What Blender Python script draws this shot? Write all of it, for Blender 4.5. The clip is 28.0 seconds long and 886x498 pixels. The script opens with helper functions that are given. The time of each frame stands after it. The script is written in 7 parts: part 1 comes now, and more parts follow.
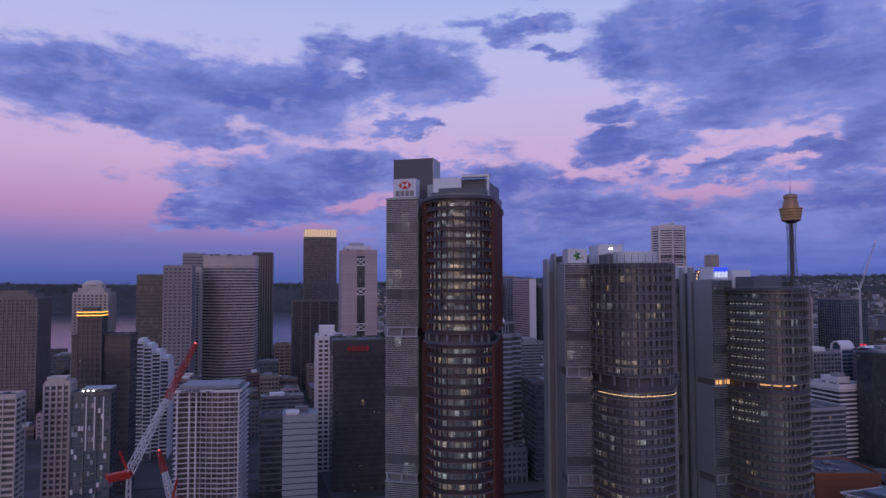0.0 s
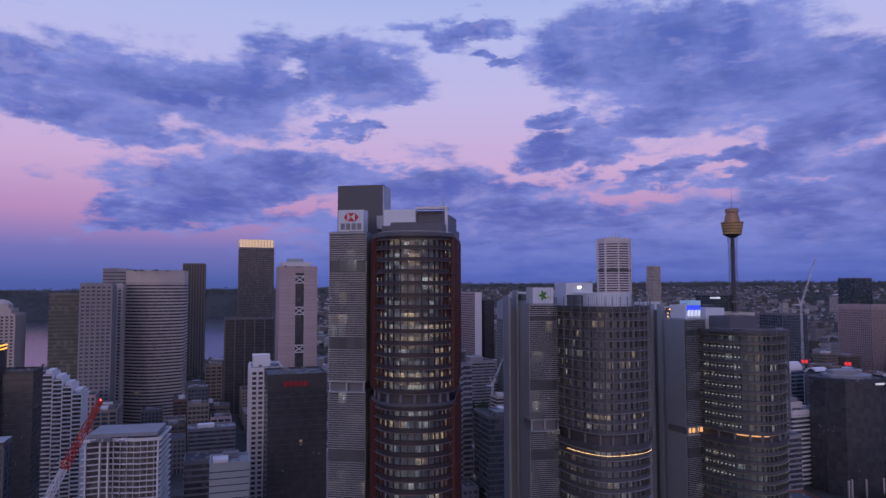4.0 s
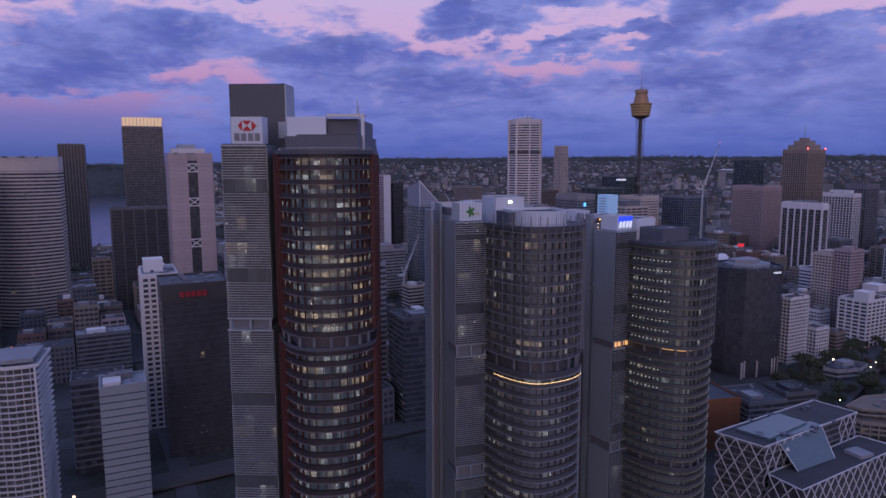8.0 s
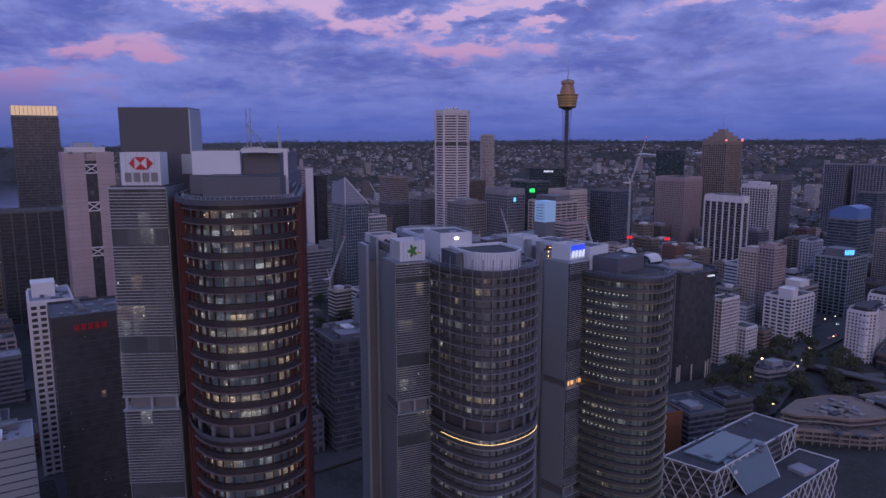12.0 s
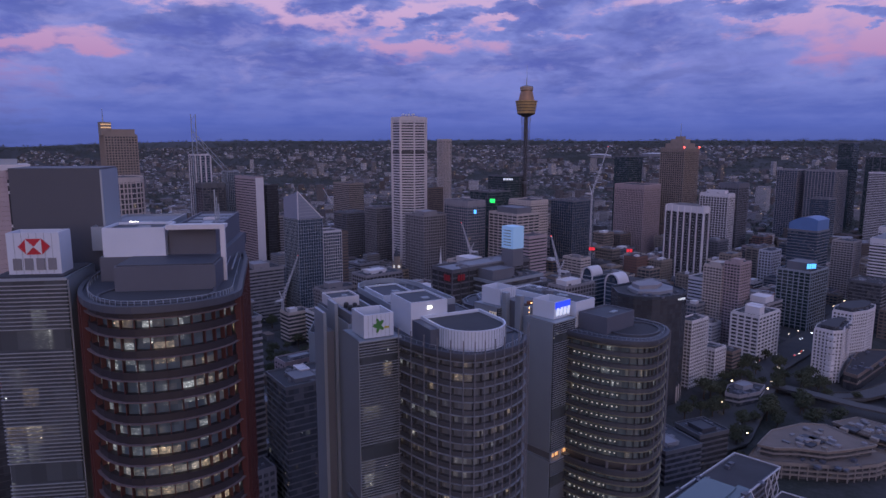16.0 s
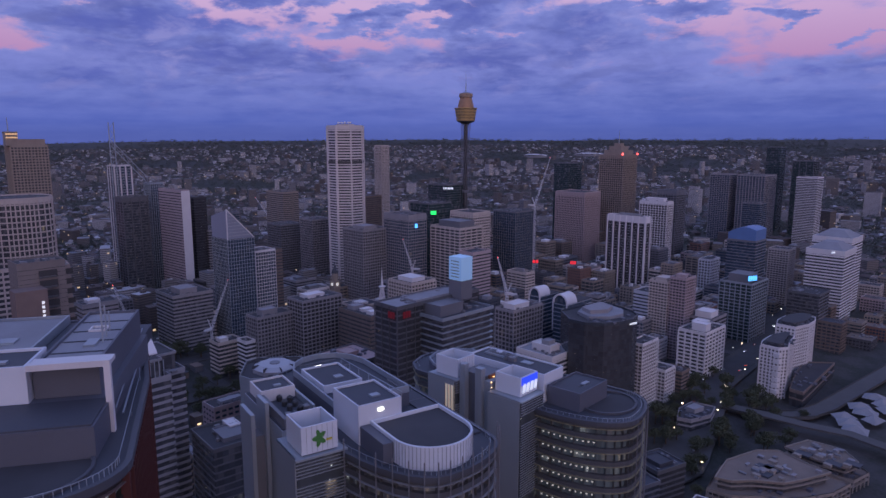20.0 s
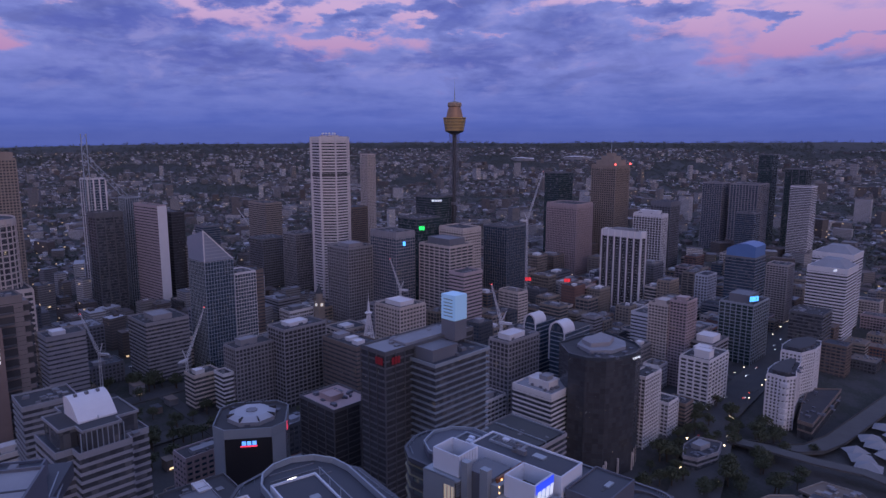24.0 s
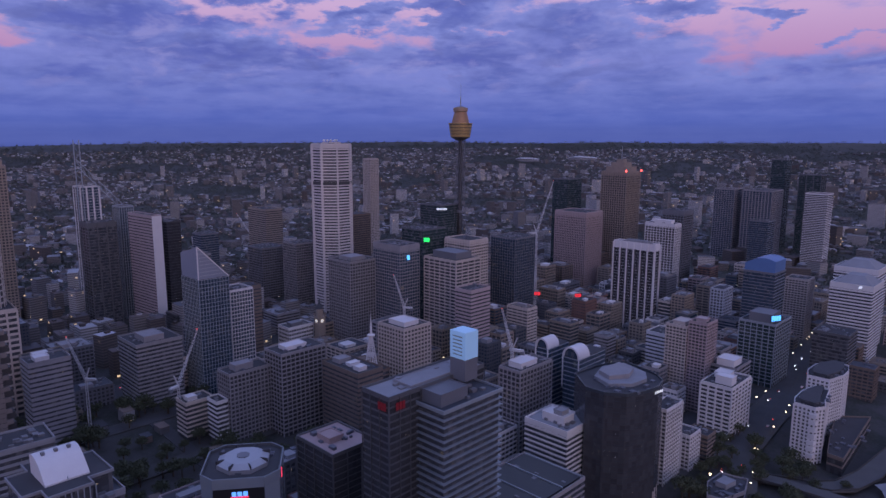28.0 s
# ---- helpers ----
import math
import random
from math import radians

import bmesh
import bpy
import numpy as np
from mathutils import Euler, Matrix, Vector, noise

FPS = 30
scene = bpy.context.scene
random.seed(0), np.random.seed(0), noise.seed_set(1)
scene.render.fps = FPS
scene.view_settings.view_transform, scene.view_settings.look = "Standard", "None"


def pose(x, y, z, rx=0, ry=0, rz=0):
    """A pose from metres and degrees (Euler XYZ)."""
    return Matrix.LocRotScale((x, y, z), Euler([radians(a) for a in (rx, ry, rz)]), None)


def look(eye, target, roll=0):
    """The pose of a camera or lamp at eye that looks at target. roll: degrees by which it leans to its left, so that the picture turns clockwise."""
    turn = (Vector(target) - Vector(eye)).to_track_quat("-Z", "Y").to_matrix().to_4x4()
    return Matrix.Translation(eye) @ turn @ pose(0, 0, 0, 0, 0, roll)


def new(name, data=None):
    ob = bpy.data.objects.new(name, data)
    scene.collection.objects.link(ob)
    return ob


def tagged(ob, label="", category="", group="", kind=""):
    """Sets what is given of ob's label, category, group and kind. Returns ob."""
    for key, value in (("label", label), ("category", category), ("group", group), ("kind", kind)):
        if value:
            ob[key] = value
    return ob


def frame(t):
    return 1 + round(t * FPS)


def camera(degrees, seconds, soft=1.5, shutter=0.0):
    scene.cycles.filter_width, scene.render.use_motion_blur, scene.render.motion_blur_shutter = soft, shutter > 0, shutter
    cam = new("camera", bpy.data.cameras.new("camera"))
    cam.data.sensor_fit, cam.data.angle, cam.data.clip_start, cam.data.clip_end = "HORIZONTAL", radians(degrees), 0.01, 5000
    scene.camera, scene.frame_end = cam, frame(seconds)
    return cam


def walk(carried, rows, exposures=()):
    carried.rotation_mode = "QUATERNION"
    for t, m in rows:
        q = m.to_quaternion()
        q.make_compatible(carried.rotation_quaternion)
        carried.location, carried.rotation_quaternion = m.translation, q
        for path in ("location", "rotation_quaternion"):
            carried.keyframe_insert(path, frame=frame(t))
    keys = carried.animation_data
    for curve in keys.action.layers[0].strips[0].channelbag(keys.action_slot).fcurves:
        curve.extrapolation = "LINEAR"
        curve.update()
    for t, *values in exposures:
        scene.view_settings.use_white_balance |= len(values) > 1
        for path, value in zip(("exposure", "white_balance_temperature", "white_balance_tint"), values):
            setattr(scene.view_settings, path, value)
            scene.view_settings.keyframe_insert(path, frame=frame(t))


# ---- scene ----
cam = camera(66.45, 28.0)
# seconds, x, y, z, tilt, lean, turn
FLIGHT = [
    (0.0, -337.52, 116.00, 157.72, 92.995, -0.121, -98.959),
    (0.5, -333.19, 115.89, 159.74, 93.013, -0.031, -99.148),
    (1.0, -328.64, 115.80, 161.86, 92.989, -0.065, -99.826),
    (1.5, -324.05, 115.63, 163.94, 92.988, -0.006, -100.357),
    (2.0, -319.56, 115.46, 166.04, 92.978, 0.011, -100.934),
    (2.5, -315.19, 115.46, 168.28, 92.977, -0.069, -101.874),
    (4.5, -297.65, 114.24, 176.06, 92.865, -0.088, -104.706),
    (5.0, -293.26, 113.85, 177.89, 91.907, -0.131, -105.601),
    (5.5, -289.05, 113.34, 179.92, 90.429, -0.130, -106.561),
    (6.0, -284.96, 112.85, 181.98, 88.654, -0.140, -107.473),
    (6.5, -280.92, 112.29, 183.98, 86.938, -0.131, -108.585),
    (7.0, -276.98, 111.61, 186.04, 85.308, -0.116, -109.648),
    (7.5, -273.04, 110.94, 188.20, 83.848, -0.102, -110.794),
    (8.0, -268.87, 110.21, 190.38, 82.480, -0.105, -111.931),
    (8.5, -264.43, 109.38, 192.49, 81.322, -0.074, -113.102),
    (9.0, -260.00, 108.54, 194.52, 81.178, -0.058, -114.037),
    (9.5, -255.80, 107.69, 196.55, 81.138, -0.083, -115.229),
    (10.0, -251.75, 106.73, 198.61, 81.088, -0.023, -116.222),
    (10.5, -247.68, 105.60, 200.65, 81.057, -0.098, -116.750),
    (11.0, -243.59, 104.36, 202.70, 81.023, -0.053, -117.311),
    (11.5, -239.50, 103.07, 204.81, 80.954, 0.011, -117.905),
    (12.0, -235.45, 101.71, 206.88, 80.912, -0.030, -118.458),
    (12.5, -231.35, 100.28, 208.92, 80.858, -0.021, -118.975),
    (14.5, -214.50, 94.26, 217.22, 80.706, 0.081, -121.244),
    (15.0, -210.29, 92.50, 219.15, 80.680, 0.110, -121.618),
    (15.5, -206.13, 90.67, 221.07, 80.683, 0.123, -121.983),
    (16.0, -202.02, 88.83, 223.07, 80.672, 0.114, -122.352),
    (16.5, -197.97, 86.93, 225.16, 80.653, 0.163, -122.800),
    (17.0, -194.12, 85.04, 227.37, 80.596, 0.160, -123.367),
    (17.5, -190.42, 83.25, 229.67, 80.557, 0.050, -124.029),
    (18.0, -186.66, 81.40, 231.93, 80.519, 0.108, -124.832),
    (18.5, -182.74, 79.32, 234.04, 80.501, 0.056, -125.633),
    (19.0, -178.68, 77.09, 236.09, 80.473, -0.075, -126.398),
    (19.5, -174.61, 74.94, 238.14, 80.440, -0.047, -127.105),
    (20.0, -170.58, 72.87, 240.14, 80.450, 0.034, -127.712),
    (20.5, -166.61, 70.69, 242.08, 80.470, -0.021, -127.691),
    (22.5, -150.29, 60.13, 249.29, 80.527, -0.033, -128.325),
    (23.0, -146.44, 57.54, 251.35, 80.487, 0.012, -128.491),
    (23.5, -142.76, 54.97, 253.43, 80.479, 0.057, -128.644),
    (24.0, -139.11, 52.42, 255.59, 80.481, 0.024, -128.869),
    (24.5, -135.19, 49.91, 257.72, 80.414, 0.027, -129.082),
    (25.0, -130.93, 47.49, 259.50, 80.391, 0.107, -129.337),
    (25.5, -126.73, 44.98, 261.01, 80.377, 0.127, -129.305),
    (26.0, -122.92, 42.37, 262.42, 80.366, 0.107, -129.166),
    (26.5, -119.37, 39.83, 263.80, 80.390, 0.018, -129.009),
    (27.0, -115.85, 37.37, 265.38, 80.354, 0.074, -128.893),
    (27.5, -112.28, 34.83, 266.97, 80.305, 0.116, -128.747),
    (28.0, -108.53, 32.26, 268.14, 80.290, 0.162, -128.628),
]
PATH = [(t, pose(x, y, z, 0, 0, turn) @ pose(0, 0, 0, tilt) @ pose(0, 0, 0, 0, 0, lean)) for t, x, y, z, tilt, lean, turn in FLIGHT]
walk(cam, PATH)

# ---- sky, light ----
def lin(r, g, b):
    """Linear colour from display values 0 to 255."""
    return tuple(((c / 255 + 0.055) / 1.055) ** 2.4 for c in (r, g, b))


class Nodes:
    """A short way to wire shader nodes."""

    def __init__(self, tree):
        self.tree = tree
        tree.nodes.clear()

    def add(self, kind):
        return self.tree.nodes.new(kind)

    def link(self, value, socket):
        if isinstance(value, bpy.types.NodeSocket):
            self.tree.links.new(value, socket)
        elif value is not None:
            socket.default_value = value

    def math(self, op, a, b=None, c=None, clamp=False):
        node = self.add("ShaderNodeMath")
        node.operation, node.use_clamp = op, clamp
        for n, v in enumerate((a, b, c)):
            self.link(v, node.inputs[n])
        return node.outputs[0]

    def vmath(self, op, a, b=None):
        node = self.add("ShaderNodeVectorMath")
        node.operation = op
        self.link(a, node.inputs[0])
        self.link(b, node.inputs[1])
        return node.outputs[0]

    def xyz(self, v):
        node = self.add("ShaderNodeSeparateXYZ")
        self.link(v, node.inputs[0])
        return node.outputs

    def vec(self, x, y, z):
        node = self.add("ShaderNodeCombineXYZ")
        for n, v in enumerate((x, y, z)):
            self.link(v, node.inputs[n])
        return node.outputs[0]

    def noise(self, v, scale, detail=4.0, rough=0.55, distort=0.0):
        node = self.add("ShaderNodeTexNoise")
        self.link(v, node.inputs["Vector"])
        node.inputs["Scale"].default_value = scale
        node.inputs["Detail"].default_value = detail
        node.inputs["Roughness"].default_value = rough
        node.inputs["Distortion"].default_value = distort
        return node.outputs["Fac"]

    def white(self, v):
        node = self.add("ShaderNodeTexWhiteNoise")
        node.noise_dimensions = "3D"
        self.link(v, node.inputs["Vector"])
        return node.outputs

    def ramp(self, fac, stops):
        node = self.add("ShaderNodeValToRGB")
        self.link(fac, node.inputs[0])
        els = node.color_ramp.elements
        while len(els) < len(stops):
            els.new(0.5)
        for el, (at, colour) in zip(els, stops):
            el.position, el.color = at, (*colour, 1)
        return node.outputs[0]

    def step(self, v, lo, hi):
        node = self.add("ShaderNodeMapRange")
        node.interpolation_type = "SMOOTHSTEP"
        self.link(v, node.inputs[0])
        node.inputs[1].default_value, node.inputs[2].default_value = lo, hi
        return node.outputs[0]

    def mix(self, fac, a, b, mode="MIX"):
        node = self.add("ShaderNodeMix")
        node.data_type, node.blend_type = "RGBA", mode
        self.link(fac, node.inputs[0])
        for v, n in ((a, 6), (b, 7)):
            self.link((*v, 1) if isinstance(v, tuple) and len(v) == 3 else v, node.inputs[n])
        return node.outputs[2]


# cloud banks: bearing, elevation, half width, half height, in degrees
BANKS = [(68.9, 14.6, 9.5, 2.6), (81, 15.1, 12.8, 3.2), (94.9, 17.5, 6.7, 2.9), (77.6, 12.4, 7.7, 1.7), (85.5, 8.1, 9.1, 3.1),
         (93, 9.6, 7.7, 1.9), (82, 5.7, 8.2, 1.1), (103.6, 8.6, 6.2, 2.4), (109.2, 6.3, 14.4, 2.2), (122.7, 19, 12.4, 3.8),
         (127.6, 15.6, 12.4, 3.6), (117.6, 17.5, 5.7, 2.4), (131.2, 12, 6.7, 2.4), (114.6, 11.2, 4.7, 1.7), (119.6, 13.2, 4.3, 1.5),
         (113.5, 13.9, 2.9, 1.1), (109.4, 18.4, 2.1, 0.8), (106, 21.2, 5.6, 1.3), (88, 16.2, 9.0, 2.3), (99, 8.6, 8.0, 2.0), (139, 14.5, 7.5, 2.6), (95.6, 13.4, 2.9, 1), (126.4, 9.8, 4.6, 1),
         (120.4, 8.6, 4.3, 1), (129.3, 8.3, 4.8, 1.9), (118.2, 5.2, 16, 1.9), (132, 5.8, 9, 2.9), (146.1, 9.5, 7.2, 1),
         (153, 8.3, 1.9, 0.7), (158.6, 6.4, 2.6, 0.7), (137, 7.4, 11, 3)]

world = bpy.data.worlds.new("dusk_sky")
scene.world = world
world.use_nodes = True
N = Nodes(world.node_tree)
way = N.add("ShaderNodeTexCoord").outputs["Generated"]
wx, wy, wz = N.xyz(way)
bearing = N.math("MULTIPLY", N.math("ARCTAN2", wx, wy), 57.2958)
height = N.math("MULTIPLY", N.math("ARCSINE", wz), 57.2958)
# flat layer of cloud seen in perspective, and puffs
lifted = N.math("ADD", N.math("ABSOLUTE", height), 4.0)
flat = N.vec(N.math("MULTIPLY", bearing, 0.055), N.math("DIVIDE", 14.0, lifted), 0.0)
puff = N.vec(N.math("MULTIPLY", bearing, 0.13), N.math("MULTIPLY", height, 0.30), 0.0)
swirl = N.noise(puff, 1.3, 7.0, 0.56, 0.35)
lit_side = N.noise(N.vmath("ADD", puff, (0.14, -0.16, 0.0)), 1.3, 7.0, 0.56, 0.35)
streak = N.noise(flat, 2.6, 6.0, 0.55, 0.3)
fine = N.noise(N.vec(N.math("MULTIPLY", bearing, 0.33), N.math("MULTIPLY", height, 0.95), 3.0), 1.6, 6.0, 0.56)
# banks with ragged outlines
drift = N.noise(N.vec(N.math("MULTIPLY", bearing, 0.10), N.math("MULTIPLY", height, 0.26), 7.0), 1.5, 6.0, 0.6)
rise = N.noise(N.vec(N.math("MULTIPLY", bearing, 0.12), N.math("MULTIPLY", height, 0.30), 13.0), 1.5, 6.0, 0.6)
along = N.math("ADD", bearing, N.math("MULTIPLY", N.math("SUBTRACT", drift, 0.5), 17.0))
upward = N.math("ADD", height, N.math("MULTIPLY", N.math("SUBTRACT", rise, 0.5), 6.5))
bank = None
for b0, e0, hb, he in BANKS:
    db = N.math("MULTIPLY", N.math("SUBTRACT", along, b0), 1 / hb)
    de = N.math("MULTIPLY", N.math("SUBTRACT", upward, e0), 1 / he)
    far = N.math("ADD", N.math("MULTIPLY", db, db), N.math("MULTIPLY", de, de))
    one = N.math("EXPONENT", N.math("MULTIPLY", far, -0.9))
    bank = one if bank is None else N.math("MAXIMUM", bank, one)
# gaps through which the clear pink sky shows: bearing, elevation, half width, half height
gap = None
for b0, e0, hb, he in [(121, 7.7, 4.2, 0.7), (155, 7.0, 7.0, 1.7), (96.5, 6.2, 2.0, 0.4), (126, 8.9, 1.8, 0.5), (91.5, 6.7, 2.2, 0.4), (98.2, 10.8, 3.4, 0.9), (131, 8.0, 1.6, 0.4), (72, 6.4, 7.6, 1.9), (119.5, 9.9, 2.0, 0.5), (104.5, 14.4, 4.6, 1.5)]:
    db = N.math("MULTIPLY", N.math("SUBTRACT", along, b0), 1 / hb)
    de = N.math("MULTIPLY", N.math("SUBTRACT", N.math("ADD", N.math("MULTIPLY", upward, 0.45), N.math("MULTIPLY", height, 0.55)), e0), 1 / he)
    one = N.math("EXPONENT", N.math("MULTIPLY", N.math("ADD", N.math("MULTIPLY", db, db), N.math("MULTIPLY", de, de)), -1.1))
    gap = one if gap is None else N.math("MAXIMUM", gap, one)
# beyond the banks an even cover of broken cloud
away = N.step(N.math("ABSOLUTE", N.math("SUBTRACT", bearing, 112.0)), 46.0, 62.0)
above = N.step(height, 23.0, 32.0)
cover = N.math("MULTIPLY", N.math("MAXIMUM", away, above), 0.40)
low = N.math("MULTIPLY", N.math("SUBTRACT", 1.0, N.step(height, 4.0, 13.0)), N.math("ADD", 0.10, N.math("MULTIPLY", N.step(bearing, 82.0, 97.0), 0.66)))
density = N.math("ADD", N.math("MAXIMUM", N.math("MAXIMUM", bank, cover), low), N.math("MULTIPLY", N.math("SUBTRACT", swirl, 0.5), 0.95))
density = N.math("ADD", density, N.math("MULTIPLY", N.math("SUBTRACT", streak, 0.5), 0.8))
density = N.math("ADD", density, N.math("MULTIPLY", N.math("SUBTRACT", fine, 0.5), 0.35))
density = N.math("SUBTRACT", density, N.math("MULTIPLY", gap, 0.46))
cloud = N.step(density, 0.24, 0.62)
# long thin rolls of cloud, closer together towards the horizon
rolls = N.noise(N.vec(N.math("MULTIPLY", bearing, 0.085), N.math("DIVIDE", 34.0, N.math("ADD", N.math("ABSOLUTE", height), 5.0)), 5.0), 2.1, 5.0, 0.5, 0.15)
tufts = N.noise(N.vec(N.math("MULTIPLY", bearing, 0.22), N.math("MULTIPLY", height, 0.75), 17.0), 1.7, 5.0, 0.5, 0.15)
calm = N.math("ADD", 0.25, N.math("MULTIPLY", N.step(height, 0.8, 6.0), 0.75))
thick = N.step(N.math("ADD", density, N.math("MULTIPLY", N.math("SUBTRACT", tufts, 0.5), 0.5)), 0.42, 1.15)
clear = N.ramp(N.math("MULTIPLY", N.math("ADD", height, 2.0), 1 / 30.0), [
    (0.0, lin(66, 86, 150)), (0.08, lin(74, 96, 168)), (0.17, lin(112, 112, 184)), (0.26, lin(178, 136, 188)), (0.40, lin(200, 168, 212)),
    (0.58, lin(192, 182, 228)), (0.78, lin(178, 186, 234)), (1.0, lin(150, 168, 228))])
body = N.mix(thick, lin(122, 136, 212), lin(74, 95, 178))
body = N.mix(N.math("MULTIPLY", N.math("MULTIPLY", N.step(rolls, 0.47, 0.68), 0.66), calm), body, lin(116, 130, 210))
body = N.mix(N.math("MULTIPLY", N.math("MULTIPLY", N.step(N.math("SUBTRACT", 1.0, rolls), 0.5, 0.7), 0.7), calm), body, lin(58, 82, 176))
# sides turned to the light are paler, the far sides darker
relief = N.math("SUBTRACT", swirl, lit_side)
body = N.mix(N.math("MULTIPLY", N.math("MULTIPLY", N.step(relief, 0.02, 0.2), 0.55), calm), body, lin(150, 150, 214))
body = N.mix(N.math("MULTIPLY", N.math("MULTIPLY", N.step(N.math("MULTIPLY", relief, -1.0), 0.0, 0.18), 0.4), calm), body, lin(66, 82, 156))
body = N.mix(N.math("MULTIPLY", N.math("MULTIPLY", N.step(tufts, 0.5, 0.74), 0.5), calm), body, lin(128, 140, 216))
haze = N.math("SUBTRACT", 1.0, N.step(height, 0.2, 5.0))
body = N.mix(N.math("MULTIPLY", haze, 0.72), body, lin(76, 98, 184))
sky = N.mix(N.math("MULTIPLY", cloud, 0.93), clear, body)
# dull mauve haze along the horizon
murk = N.math("SUBTRACT", 1.0, N.step(height, -0.2, 1.5))
sky = N.mix(N.math("MULTIPLY", murk, 0.5), sky, lin(80, 90, 158))
# afterglow of the sun that has set behind the harbour
dusk = N.add("ShaderNodeTexSky")
dusk.sky_type, dusk.sun_disc, dusk.sun_elevation, dusk.sun_rotation = "NISHITA", False, radians(1.5), radians(292)
sky = N.mix(1.0, sky, N.mix(1.0, dusk.outputs[0], (0.009, 0.009, 0.010), "MULTIPLY"), "ADD")
aside = N.math("MULTIPLY", N.math("ADD", bearing, 75.0), 1 / 52.0)
west = N.math("EXPONENT", N.math("MULTIPLY", N.math("MULTIPLY", aside, aside), -1.0))
west = N.math("MULTIPLY", west, N.math("EXPONENT", N.math("MULTIPLY", N.math("ABSOLUTE", height), -1 / 16.0)))
sky = N.mix(N.math("MULTIPLY", west, 0.85), sky, (0.86, 0.67, 0.72))
ember = N.math("MULTIPLY", N.math("EXPONENT", N.math("MULTIPLY", N.math("MULTIPLY", aside, aside), -9.0)), N.math("EXPONENT", N.math("MULTIPLY", N.math("ABSOLUTE", height), -1 / 4.0)))
sky = N.mix(N.math("MULTIPLY", ember, 0.9), sky, (1.5, 0.62, 0.25))
ground_side = N.step(height, -3.0, -0.5)
sky = N.mix(ground_side, lin(40, 40, 66), sky)
bg = N.add("ShaderNodeBackground")
N.link(sky, bg.inputs[0])
bg.inputs[1].default_value = 1.0
N.link(bg.outputs[0], N.add("ShaderNodeOutputWorld").inputs[0])

glow = bpy.data.lights.new("afterglow", "SUN")
glow.energy, glow.angle, glow.color = 0.38, radians(40), (1.0, 0.77, 0.76)
sun_ob = new("afterglow", glow)
sun_ob.matrix_world = look((0, 0, 0), (math.cos(radians(-22)), math.sin(radians(-22)), -math.tan(radians(14))))

# ---- materials ----
MATS = {}


def surface(name, colour, rough=0.75, var=0.18, scale=0.35, metal=0.0, bump=0.15, streak=0.0):
    """Painted, cast or sheet surface: stains at two scales, grain and fine relief."""
    if name in MATS:
        return MATS[name]
    m = MATS[name] = bpy.data.materials.new(name)
    m.use_nodes = True
    n = Nodes(m.node_tree)
    co = n.add("ShaderNodeTexCoord").outputs["Object"]
    broad = n.noise(co, scale * 0.25, 5.0, 0.6)
    grain = n.noise(co, scale * 6, 3.0, 0.7)
    mixed = n.math("ADD", n.math("MULTIPLY", n.math("SUBTRACT", broad, 0.5), var * 2.2), n.math("MULTIPLY", n.math("SUBTRACT", grain, 0.5), var * 0.9))
    if streak:
        sx, sy, sz = n.xyz(co)
        runs = n.noise(n.vec(n.math("MULTIPLY", sx, 1.4), n.math("MULTIPLY", sy, 1.4), n.math("MULTIPLY", sz, 0.05)), 1.0, 3.0)
        mixed = n.math("ADD", mixed, n.math("MULTIPLY", n.math("SUBTRACT", runs, 0.5), streak))
    lum = n.math("ADD", 1.0, mixed)
    rnd = n.add("ShaderNodeObjectInfo").outputs["Random"]
    lum = n.math("MULTIPLY", lum, n.math("ADD", 0.95, n.math("MULTIPLY", rnd, 0.1)))
    tone = n.vmath("MULTIPLY", tuple(colour), n.vec(lum, lum, lum))
    p = n.add("ShaderNodeBsdfPrincipled")
    n.link(tone, p.inputs["Base Color"])
    n.link(n.math("ADD", rough - 0.08, n.math("MULTIPLY", grain, 0.16), clamp=True), p.inputs["Roughness"])
    p.inputs["Metallic"].default_value = metal
    if bump:
        b = n.add("ShaderNodeBump")
        b.inputs["Strength"].default_value, b.inputs["Distance"].default_value = bump, 0.05
        n.link(grain, b.inputs["Height"])
        n.link(b.outputs[0], p.inputs["Normal"])
    n.link(p.outputs[0], n.add("ShaderNodeOutputMaterial").inputs[0])
    return m


